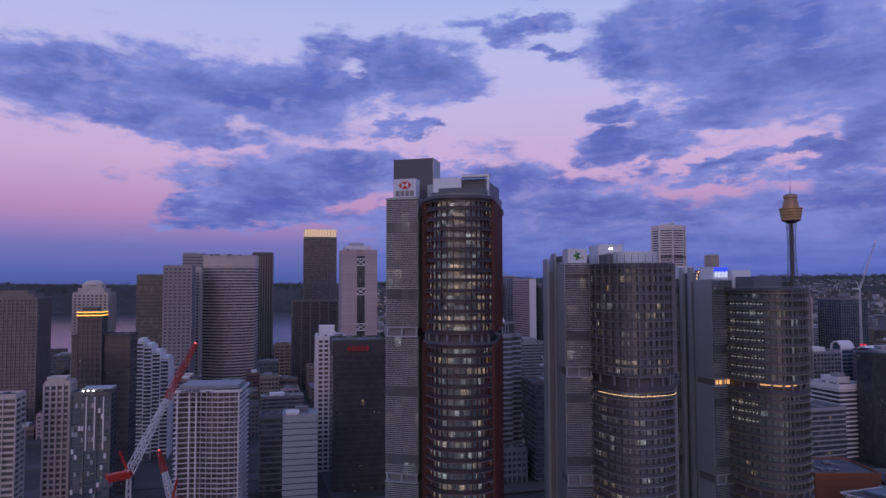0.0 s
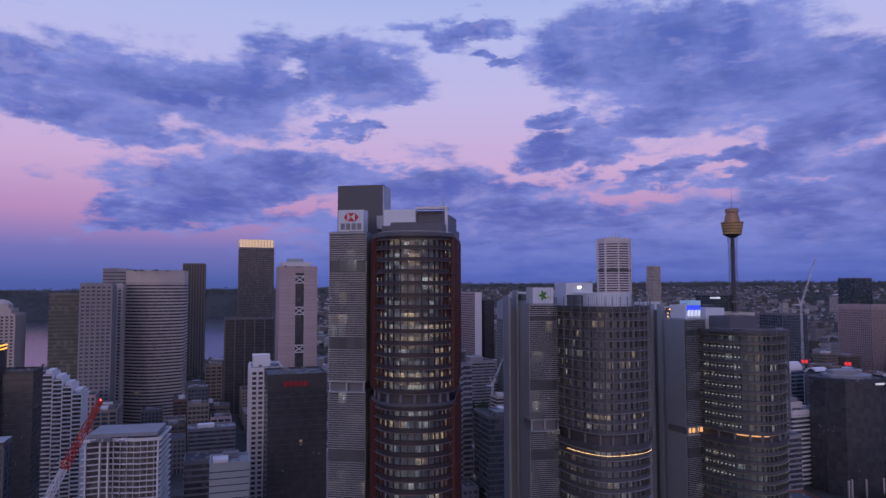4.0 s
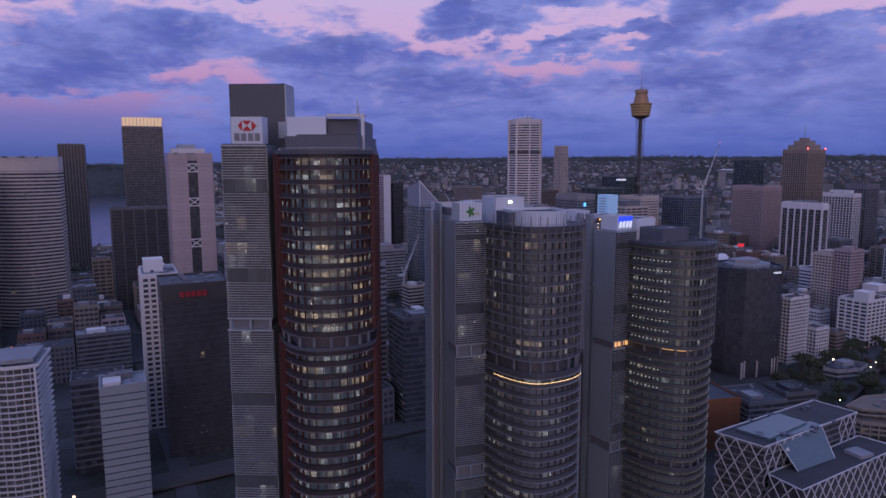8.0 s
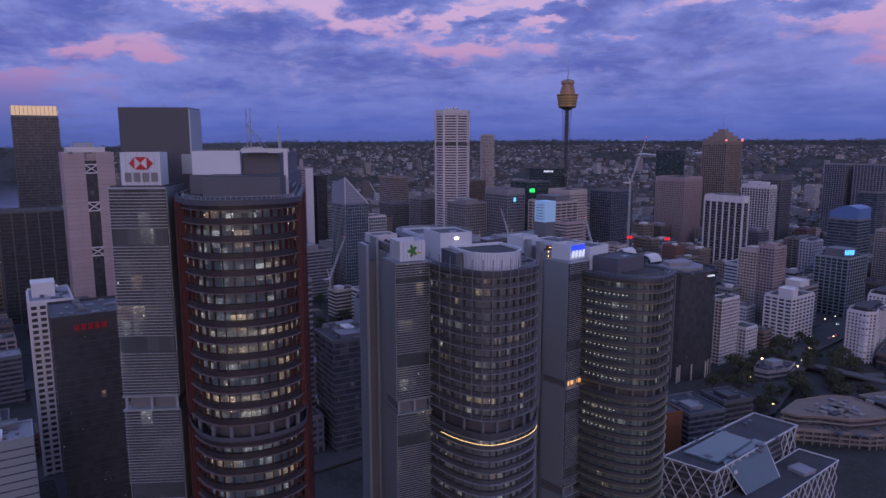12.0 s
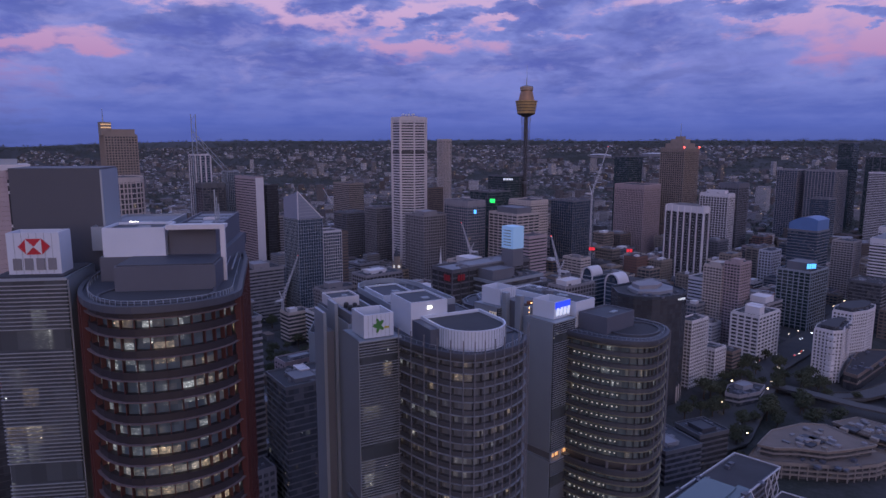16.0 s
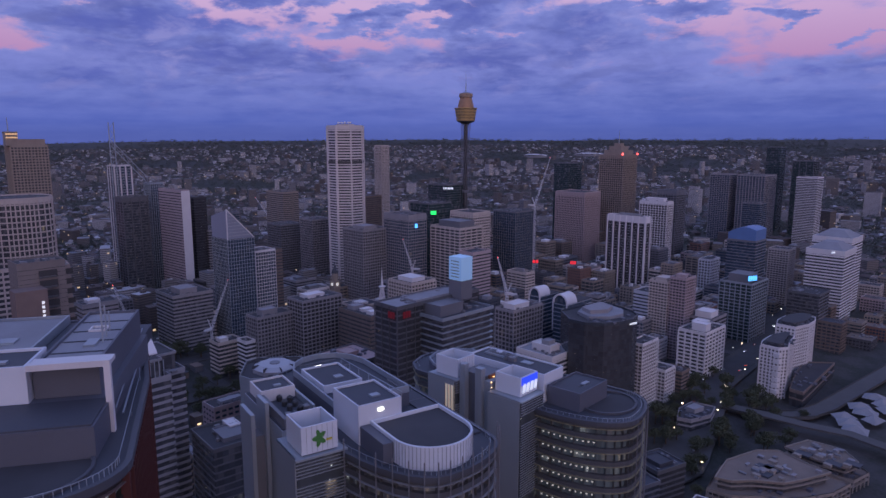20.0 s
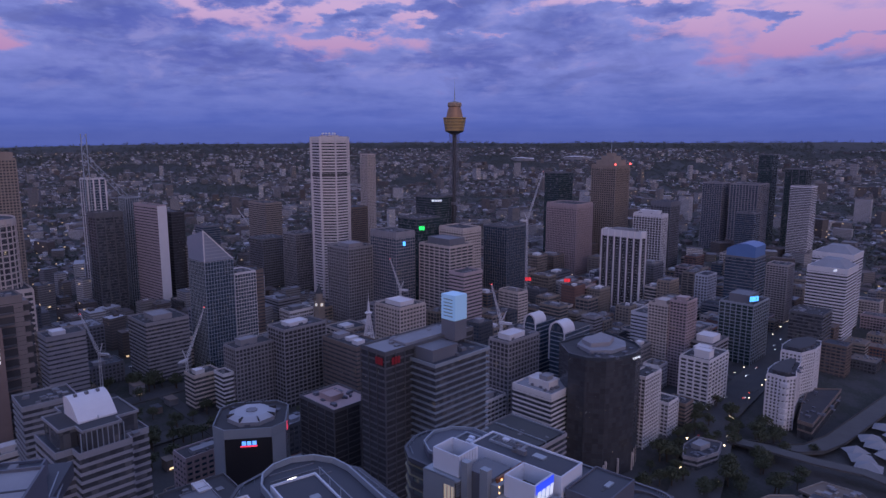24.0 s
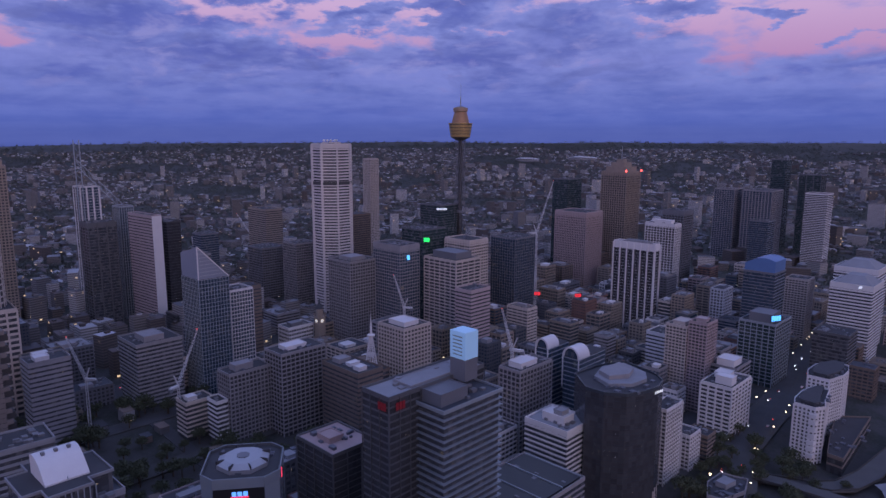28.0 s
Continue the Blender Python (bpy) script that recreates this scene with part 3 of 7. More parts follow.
tower("office_tower", "black office tower with white vertical fins and a white crown", "building", 376, -693, 8, nw(57, 14), 131, G_BLACK, WHITE, band=0.25, proud=0.3, pier=9.8, pw=1.5, pd=1.4, top_band=8, roof=ROOFL, plant=((12, 4, 30, 7, 3, ROOFL),))
tower("office_tower", "white gridded office tower", "building", 440, -836, 8, nw(46, 20), 138, G_BLACK, WHITE, band=0.9, pier=4.4, pw=0.8, pd=0.7, top_band=4, plant=((8, 4, 30, 11, 5, WHITE),))
tower("office_tower", "grey gridded slab tower", "building", 540, -352, 7, nw(40, 40), 124, G_DARK, GREY, band=1.1, pier=3.6, pw=0.9, plant=((8, 8, 22, 20, 4, GREY),))
tower("office_tower", "dark grey slab tower", "building", 578, -362, 7, nw(24, 30), 121, G_DARK, MIDGREY, band=1.5)
tower("office_tower", "pale blank-sided tower with a small blue lit sign", "building", 502, -394, 7, nw(46, 30), 143, G_BLUE, GREY, band=1.0, proud=0.15, pier=4, pw=0.4, top_band=6)
tower("office_tower", "cream gridded office tower with a dark top", "building", 452, -434, 7, nw(50, 40), 129, G_DARK, CREAM, band=1.5, pier=9, pw=0.9, pd=0.6, plant=((8, 8, 36, 26, 7, MIDGREY),))
tower("office_tower", "dark glass tower with small lit signs", "building", 560, -470, 7, nw(40, 40), 148, G_GREEN, DARK, band=0.4, proud=0.15)
tower("office_tower", "pale office tower beside the thin observation shaft", "building", 508, -502, 7, nw(42, 34), 138, G_DARK, CREAM, band=1.9, pier=4, pw=0.8, top_band=4)
tower("office_tower", "blue-grey glass tower with thin mullions", "building", 494, -566, 7, nw(40, 46), 136, G_BLUE, MIDGREY, band=0.5, proud=0.2, pier=4, pw=0.3)
tower("office_tower", "pale pink granite tower with vertical ribs", "building", 574, -800, 7, nw(58, 48), 145, G_DARK, PINK, band=1.4, pier=3.2, pw=1.2, pd=0.8, top_band=6)
granite = tower("office_tower", "brown granite tower with stepped crown and red roof lights", "building", 568, -890, 7, nw(46, 46), 206, G_DARK, SAND, band=1.3, pier=4.2, pw=1.0, pd=0.8, top_band=5, plant=((5, 5, 36, 36, 8, SAND), (11, 11, 24, 24, 15, SAND), (17, 17, 12, 12, 20, SAND)))
part("spire", mesh_from(*lathe_data([(0.8, 0), (0.2, 24)], 8), STEEL), granite, at(23, -23, 225 - granite.location.z))
tower("office_tower", "dark green glass tower", "building", 678, -874, 7, nw(32, 44), 189, G_GREEN, DARK, band=0.4, proud=0.15)
tower("office_building", "pink office block with a slanted blank side wall", "building", 392, -404, 7, nw(22, 30), 111, G_DARK, PINK, band=2.2, proud=0.25)
tower("office_tower", "grey banded office building with roof plant", "building", 402, -157, 7, nw(20, 38), 76, G_DARK, GREY, fh=3.6, band=1.2, pier=3.4, pw=0.8, plant=((5, 8, 10, 16, 5, GREY),))
tower("office_building", "grey office block with dark windows and white roof tanks", "building", 389, -196, 7, nw(26, 44), 88, G_BLACK, GREY, fh=3.7, band=1.1, pier=4.2, pw=0.6, plant=((8, 10, 12, 20, 3, WHITE),))
tower("office_building", "brown-sided block with a cluttered flat roof", "building", 332, -234, 7, nw(48, 26), 79, G_DARK, BROWN, band=2.2, proud=0.15, plant=((6, 6, 8, 8, 3, WHITE), (20, 8, 6, 10, 2.5, WHITE), (32, 6, 10, 12, 3.5, GREY)))
tower("office_building", "cream masonry block with square windows", "building", 379, -312, 7, nw(36, 34), 91, G_DARK, CREAM, fh=3.8, band=1.6, pier=4, pw=1.2, plant=((6, 6, 22, 18, 4, WHITE),))
tower("office_building", "dark block with stepped brown roof", "building", 366, -262, 7, nw(34, 28), 62, G_DARK, BROWN, plant=((4, 4, 24, 18, 5, BROWN), (9, 7, 14, 11, 9, BROWN)))
tower("office_building", "dark glass block with a pinkish flat roof", "building", 205, -140, 7, nw(36, 30), 90, G_BLACK, DARK, band=0.6, proud=0.2, pier=9, pw=0.5, roof=surface("dusty_pink_roof", (0.36, 0.27, 0.27), 0.9, 0.2, 0.3), plant=((14, 8, 12, 10, 3, surface("dusty_pink_roof", (0.36, 0.27, 0.27))),))
tower("office_tower", "white office block with dark window bands", "building", 508, -114, 7, nw(42, 42), 82, G_DARK, GREY, fh=3.7, band=1.7, plant=((6, 10, 22, 18, 5, GREY),))
tower("office_tower", "plain grey slab tower", "building", 470, -28, 7, nw(22, 30), 94, G_DARK, GREY, band=2.4, proud=0.12, plant=((4, 6, 10, 10, 3, WHITE),))
tower("office_building", "small stone office block", "building", 424, -128, 7, nw(18, 24), 52, G_DARK, CREAM, band=1.5, plant=((4, 4, 8, 8, 3, WHITE),))
tower("office_building", "white low block with a flat roof", "building", 404, -146, 7, nw(16, 10), 55, G_DARK, WHITE, band=1.4)
tower("office_building", "pale walled block with an arched opening", "building", 540, -152, 7, nw(28, 22), 52, G_DARK, CREAM, band=2.0, proud=0.2)
tower("apartment_tower", "pale apartment slab with gridded balconies", "building", 152, -384, 7, nw(13, 26), 70, G_HOME, WHITE, fh=3.1, band=1.2, pier=3.2, pw=0.6)
tower("apartment_tower", "pink apartment tower with balconies", "building", 204, -524, 7, nw(17, 22), 98, G_HOME, PINK, fh=3.1, band=1.3, pier=3.6, pw=0.7, plant=((4, 5, 9, 10, 3, PINK),))
tower("apartment_tower", "pink apartment tower with balconies", "building", 222, -520, 7, nw(20, 30), 92, G_HOME, CREAM, fh=3.1, band=1.3, pier=3.6, pw=0.7, plant=((4, 5, 12, 16, 3, CREAM),))
tower("office_building", "white blank-walled office block", "building", 246, -556, 7, nw(40, 28), 68, G_DARK, WHITE, band=2.2, proud=0.15)
tower("office_building", "office building with round lit rooftop floodlights", "building", 228, -310, 7, nw(20, 40), 94, G_DARK, GREY, band=1.0, pier=4, pw=0.7, plant=((4, 6, 12, 20, 4, WHITE),))
tower("office_building", "low brick warehouse block", "building", 150, -440, 7, nw(18, 16), 34, G_HOME, BROWN, fh=3.3, band=1.4)
tower("office_building", "white low apartment block", "building", 152, -418, 7, nw(16, 18), 40, G_HOME, WHITE, fh=3.2, band=1.4, pier=3.5, pw=0.7)
tower("office_tower", "grey-green glass slab tower", "building", 575, -1250, 7, nw(40, 40), 160, G_BLUE, GREY, band=0.9, pier=5, pw=0.7)
tower("office_tower", "blue-grey glass tower with white edge fins", "building", 506, -1261, 7, nw(54, 60), 160, G_BLUE, GREY, band=0.9, pier=6, pw=1.5)
tower("residential_tower", "dark tapering glass tower with a curved top", "building", 566, -1439, 7, nw(30, 34), 214, G_GREEN, DARK, band=0.5, proud=0.2)
tower("residential_tower", "white-striped slender residential tower", "building", 414, -1280, 7, nw(38, 36), 160, G_DARK, WHITE, fh=3.2, band=1.1, proud=0.9)
tower("residential_tower", "dark glass slab tower with a white edge", "building", 484, -1417, 7, nw(42, 36), 186, G_GREEN, DARK, band=0.5, pier=14, pw=1.0)
tower("office_tower", "mid-grey banded office tower", "building", 470, -1180, 7, nw(34, 34), 112, G_BLUE, MIDGREY, band=0.8)
tower("apartment_tower", "cream apartment tower with gridded balconies", "building", 250, -835, 7, nw(26, 26), 89, G_HOME, CREAM, fh=3.1, band=1.4, pier=3.6, pw=0.8)
tower("office_tower", "dark block with lit storeys", "building", 150, -700, 7, nw(34, 36), 66, G_DARK, DARK)
tower("office_tower", "dark slab with a white crown", "building", 470, -905, 7, nw(34, 34), 150, G_DARK, MIDGREY, band=1.0, pier=5, pw=0.8, top_band=6)
tower("apartment_tower", "slender cream apartment tower", "building", 1000, -674, 7, nw(21, 20), 219, G_HOME, CREAM, fh=3.1, band=1.5, pier=4, pw=1.0)
tower("office_tower", "dark tower behind the pink tower", "building", 880, -560, 7, nw(38, 40), 130, G_DARK, BROWN, band=1.6, pier=4)
tower("office_building", "broad brown slab block", "building", 1010, -462, 7, nw(60, 34), 134, G_DARK, SAND, band=2.2, proud=0.2)
tower("office_building", "blue-grey glass block in the distance", "building", 960, -330, 7, nw(30, 30), 108, G_BLUE, MIDGREY)
tower("office_building", "pale grey banded office block", "building", 800, -250, 7, nw(46, 40), 104, G_DARK, GREY, band=1.6)
tower("office_building", "dark grey ribbed office block", "building", 820, -370, 7, nw(40, 40), 100, G_DARK, MIDGREY, band=1.4, pier=4)
tower("office_building", "grey glass block with curved top", "building", 760, -395, 7, nw(34, 36), 112, G_OFFICE, GREY, band=0.9, pier=3, pw=0.4)
tower("office_building", "dark low block with lights", "building", 640, -420, 7, nw(50, 50), 62, G_OFFICE, DARK)

# the northern group
TAUPE = surface("taupe_render", (0.20, 0.175, 0.17), 0.8, 0.2, 0.4, streak=0.1)
tower("office_tower", "white tower block with deep square windows", "building", 203, 130, 4, nw(42, 22), 116, G_DARK, WHITE, fh=3.5, band=1.4, pier=4.6, pw=1.5, pd=0.8, roof=ROOFL, plant=((16, 2, 14, 12, 8, WHITE), (32, 4, 8, 12, 2, WHITE)))
tower("office_tower", "black glass office tower with a dull red sign", "building", 152, 118, 4, nw(40, 38), 117, G_BLACK, BLACK, band=0.5, proud=0.12, top_band=9, roof=ROOFB)
tower("office_building", "blue-grey plain office building with a pale roof", "building", 106, 149, 4, nw(22, 22), 74, G_BLUE, STEEL, band=3.2, proud=0.1, roof=ROOFL, plant=((2, 2, 10, 8, 2, WHITE), (14, 8, 6, 8, 3, MIDGREY)))
tower("office_building", "dark banded office building", "building", 150, 168, 4, nw(22, 28), 66, G_DARK, MIDGREY, band=1.2, roof=ROOF)
tower("office_tower", "dark bronze tower with a lit golden crown", "building", 872, 172, 4, nw(48, 56), 240, G_DARK, DARK, band=1.2, pier=5, pw=0.4)
tower("office_tower", "black tower with white vertical fins", "building", 560, 172, 4, nw(44, 58), 136, G_BLACK, DARK, band=0.3, proud=0.2, pier=11, pw=1.2, pd=1.0)
tower("office_tower", "dark tower with deep vertical ribs", "building", 892, 262, 4, nw(40, 34), 214, G_BLACK, DARK, band=0.6, pier=4, pw=1.6, pd=1.2)
tower("office_tower", "dark green glass office tower", "building", 440, 330, 4, nw(40, 40), 168, G_GREEN, DARK, band=0.6, proud=0.15)
tower("office_tower", "grey slab tower with vertical ribs", "building", 432, 300, 4, nw(30, 28), 178, G_DARK, GREY, band=1.8, pier=5, pw=1.6)
tower("office_building", "pale grey striped office tower beside a dark glass one", "building", 300, 10, 4, nw(26, 30), 100, G_DARK, ROOFL, fh=3.8, band=1.6, proud=0.5)
tower("office_building", "dark office block with roof clutter and lit windows", "building", 150, -30, 2, nw(32, 34), 84, G_OFFICE, DARK, band=0.7, plant=((6, 8, 16, 14, 2, MIDGREY), (18, 16, 10, 6, 2.5, WHITE)))
cap = tower("office_tower", "pink-brown tower with a stepped top and gold lit cap", "building", 880, -26, 4, nw(40, 43), 226, G_DARK, SAND, band=1.6, pier=4, pw=1.4, plant=((2, 8, 34, 33, 8, SAND), (2, -4, 18, 14, 18, SAND)))
for k in range(2):
    part("gold_band", mesh_from(*box_data(1.6, -9.8, 236 + 4.5 * k - cap.location.z, 2.0, 3.8, 237.6 + 4.5 * k - cap.location.z), lamp("dim_gold_band", (1.0, 0.62, 0.3), 0.4)), cap)
part("mast", mesh_from(*lathe_data([(0.8, 0), (0.3, 20)], 8), STEEL), cap, at(5, 0, 243 - cap.location.z))
rounded = [(29 + 29 * (abs(math.cos(a)) ** 0.75) * (1 if math.cos(a) > 0 else -1), -30 + 30 * (abs(math.sin(a)) ** 0.75) * (1 if math.sin(a) > 0 else -1)) for a in [2 * math.pi * (k + 0.5) / 28 for k in range(28)]]
tower("office_tower", "round-fronted office tower in a pale curved grid", "building", 562, 29, 4, rounded, 181, G_DARK, CREAM, fh=5.4, band=1.2, proud=0.7, pier=4.6, pw=1.1, pd=0.5, top_band=4)
tower("office_podium", "pale square podium under the round-fronted tower", "building", 556, 36, 4, nw(68, 70), 118, G_DARK, CREAM, fh=5, band=2.2, proud=0.3, pier=8, pw=1.4)

pink = tower("office_tower", "pale pink twin-shafted tower with a dark glazed slot", "building", 430, 110, 4, [(0, -40), (44, -40), (44, 0), (0, 0), (0, -17), (3.5, -17), (3.5, -26), (0, -26)], 196, G_BLACK, PINK, band=3.7, proud=0.1, plant=((6, 4, 30, 30, 5, WHITE), (12, 10, 18, 16, 9, STEEL)))
part("slot_glass", mesh_from(*box_data(1.2, -26, 0, 3.6, -17, 190 - pink.location.z), G_BLACK), pink, None, "dark glass slot")
for zz in (110, 150, 183):
    b = zz - pink.location.z
    for ya, yb in ((-26, -17), (-17, -26)):
        part("brace", mesh_from(*bar_data((0.8, ya, b - 3), (0.8, yb, b + 3), 0.8), WHITE), pink)
    part("brace_frame", mesh_from(*box_data(0.6, -26, b + 3.2, 1.4, -17, b + 4.2), WHITE), pink)
    part("brace_frame", mesh_from(*box_data(0.6, -26, b - 4.2, 1.4, -17, b - 3.2), WHITE), pink)
hotel = tower("hotel_tower", "cream hotel tower with a lit domed crown", "building", 430, 390, 4, nw(36, 33), 149, G_HOME, CREAM, fh=3.2, band=1.4, pier=4.2, pw=1.8, pd=0.8, plant=((4, 3, 26, 26, 5, CREAM), (8, 6, 18, 19, 9, CREAM)))
tower("hotel_tower", "grey-brown gridded hotel tower with a domed roof", "building", 380, 451, 4, nw(40, 45), 145, G_HOME, TAUPE, fh=3.2, band=1.3, pier=3.6, pw=1.3, plant=((4, 4, 30, 36, 4, TAUPE), (9, 9, 20, 24, 7, TAUPE)))
tower("office_tower", "dark glass tower with a glowing gold band at its top", "building", 165, 292, 4, nw(14, 15), 139, G_BLACK, DARK, band=0.6, proud=0.2, pier=3, pw=0.5, plant=((2, 2, 8, 10, 3, DARK),))
tower("office_tower", "dark glass office tower behind the checkered flats", "building", 168, 297, 4, nw(24, 38), 122, G_BLACK, BLACK, band=0.5, proud=0.2)
tower("apartment_tower", "pale apartment tower with deep square windows", "building", 95, 285, 4, nw(12, 13.5), 100, G_DARK, CREAM, fh=3.4, band=1.3, pier=3.4, pw=1.1, pd=0.7, plant=((1, 1, 9, 10, 3, CREAM),))
check = tower("apartment_tower", "dark apartment tower with a pale checkered front", "building", 78, 264, 4, nw(14, 20.5), 96, G_BLUE, DARK, fh=3.2, band=0.5, proud=0.2, pier=6.8, pw=0.7)
cr = random.Random(31)
for k in range(46):
    yy, zz = -1.2 - 1.7 * cr.randrange(11), 88 - check.location.z - 3.2 * cr.randrange(24)
    part("balcony_panel", mesh_from(*box_data(-0.5, yy - 0.7, zz, 0.1, yy + 0.7, zz + 2.6), STEEL if k % 3 else WHITE), check)
for ya in (-17, -12.4, -8):
    part("front_frame", mesh_from(*box_data(-0.7, ya - 0.4, 64 - check.location.z, 0.1, ya + 0.4, 94 - check.location.z), WHITE), check)
part("roof_blade", mesh_from(*box_data(-1.5, -21, 98.2 - check.location.z, 12, -5, 98.8 - check.location.z), STEEL), check)
part("blade_post", mesh_from(*box_data(3, -16, 95 - check.location.z, 4, -9, 98.3 - check.location.z), STEEL), check)
for k in range(3):
    part("roof_lamp", mesh_from(*box_data(-1.7, -7 - 2.6 * k, 97.4 - check.location.z, -1.4, -6 - 2.6 * k, 98.1 - check.location.z), LAMP_W), check)
tower("apartment_tower", "pale rounded apartment tower with balcony ledges", "building", 60, 310, 4, nw(14, 24), 98, G_HOME, CREAM, fh=3.2, band=1.2, proud=1.0, pier=6)


def stepped_flats(x, y, rot, slices, wide, deep):
    """Flats that step down slice by slice, with projecting balcony ledges on each storey."""
    r = thing("apartment_tower", "white apartment tower stepping down with balconies", "building", pose(x, y, ground_z(x, y) - 1, 0, 0, rot))
    FOOT.append((x + deep / 2, y - wide * len(slices) / 2, 26))
    g = r.location.z
    for k, top in enumerate(slices):
        a, b, h = -wide * (k + 1), -wide * k, top - g
        part("glazing", mesh_from(*box_data(1.6, a + 0.1, 0, deep, b - 0.1, h - 0.3), G_HOME), r)
        ledge = mesh_from(*box_data(0, a + 0.5, 0, deep + 0.1, b, 0.9), WHITE)
        for i in range(int(h / 3.2) - 1):
            part("balcony", ledge, r, at(0, 0, h - 1.2 - 3.2 * i))
        part("end_wall", mesh_from(*box_data(0.6, a - 0.02, 0, deep + 0.1, a + 0.55, h + 0.6), WHITE), r)
        part("roof", mesh_from(*box_data(1, a + 0.5, h - 0.35, deep, b - 0.02, h), ROOFL), r)
        part("roof_room", mesh_from(*box_data(5, a + 1.4, h - 0.1, deep - 3, b - 1, h + 2.4), WHITE), r)


stepped_flats(262, 281, 4, (110, 106, 100.5, 95), 6.6, 26)

tower("office_tower", "dark glass tower with a small white roof sign", "building", 679, -592, 7, nw(44, 40), 161, G_GREEN, DARK, band=0.5, proud=0.2)

# ---- the three harbour towers ----
MIDSLATE = surface("slate_screen", (0.075, 0.08, 0.098), 0.5, 0.1, 0.2, bump=0.05)


def nose_plan(length, north, south, run_n, run_s, taper=0.0, seg=20):
    """Teardrop plan along +x: a lopsided rounded western end at x = 0, long sides and a rounded eastern end."""
    pts = []
    for k in range(seg + 1):
        a = math.pi / 2 + math.pi * k / seg
        run, half = (run_n, north) if k <= seg // 2 else (run_s, south)
        pts.append((run + run * math.cos(a), half * math.sin(a)))
    low = -south + taper
    mid = [((run_s + length) / 2, (-south + low) / 2), (length - 12, low + 1), (length - 4, low + 6), (length, low + 14), (length, north - 12), (length - 3, north - 5), (length - 9, north - 0.6)]
    return pts + [p for p in mid if p[0] > run_s + 4]


def harbour_tower(name, label, x, y, rot, shape, roof_z, breaks, fin, nose_fin, band_mat, edge_mat, glass):
    """One of the rounded office towers. breaks: (low, high) of the open terrace storeys, from the top down."""
    root = thing(name, label, "skyscraper", pose(x, y, 0, 0, 0, rot))
    plan = nose_plan(*shape)
    length = shape[0]
    core = offset(plan, -1.5)
    for f in (0.25, 0.75):
        FOOT.append((x + math.cos(radians(rot)) * length * f, y + math.sin(radians(rot)) * length * f, length / 4 + 8))
    fh = 4.1
    ends = [roof_z] + [z for b in breaks for z in (b[1], b[0])] + [3.0]
    band = prism(offset(plan, -0.3), 0, 1.35, band_mat)
    shade = mesh_from(*ring_data(offset(plan, 0.28), offset(plan, -0.6), 0, 0.15), edge_mat)
    for blk in range(0, len(ends), 2):
        z1, z0 = ends[blk], ends[blk + 1]
        part("glazing", prism(core, z0, z1 - 0.3, glass), root)
        n = max(1, round((z1 - z0) / fh))
        step = (z1 - z0) / n
        for i in range(n + 1):
            zz = z0 + i * step - (1.35 if i == n else 0.6)
            part("spandrel", band, root, at(0, 0, zz))
            part("sunshade", shade, root, at(0, 0, zz - 0.16))
        bar = mesh_from(*box_data(-0.22, -0.6, 0, 0.22, 0.75, z1 - z0 - 0.2), fin)
        slim = mesh_from(*box_data(-0.07, -1.45, 0, 0.07, -0.45, z1 - z0 - 0.2), nose_fin)
        for i in range(len(plan)):
            (ax, ay), (bx, by) = plan[i], plan[(i + 1) % len(plan)]
            ln = math.hypot(bx - ax, by - ay)
            turn = math.atan2(by - ay, bx - ax)
            flank = ax > 9 and ay < 0 or fin is RED and ax > 9
            k = max(1, round(ln / (1.8 if fin is RED and flank else 3.4)))
            for j in range(k):
                f = j / k
                px, py = ax + (bx - ax) * f, ay + (by - ay) * f
                if px > length * 0.8:
                    continue
                part("fin", bar if flank else slim, root, at(px, py, z0) @ Matrix.Rotation(turn + math.pi, 4, "Z"))
        if blk + 2 < len(ends):
            b1, b0 = ends[blk + 1], ends[blk + 2]
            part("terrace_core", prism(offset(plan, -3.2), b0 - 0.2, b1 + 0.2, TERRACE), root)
            col = mesh_from(*lathe_data([(0.55, b0), (0.55, b1)], 10), MIDGREY)
            for i in range(2, 20, 2):
                part("column", col, root, at(*offset(plan, -1.0)[i], 0))
            part("balustrade", mesh_from(*ring_data(offset(plan, 0.2), offset(plan, 0.05), b0, b0 + 1.2), MIDSLATE), root)
    part("roof", prism(offset(plan, 0.1), roof_z - 0.05, roof_z + 0.5, ROOFB), root)
    part("roof_rim", mesh_from(*ring_data(offset(plan, 0.5), offset(plan, -0.4), roof_z - 0.3, roof_z + 1.0), MIDSLATE), root)
    return root, plan


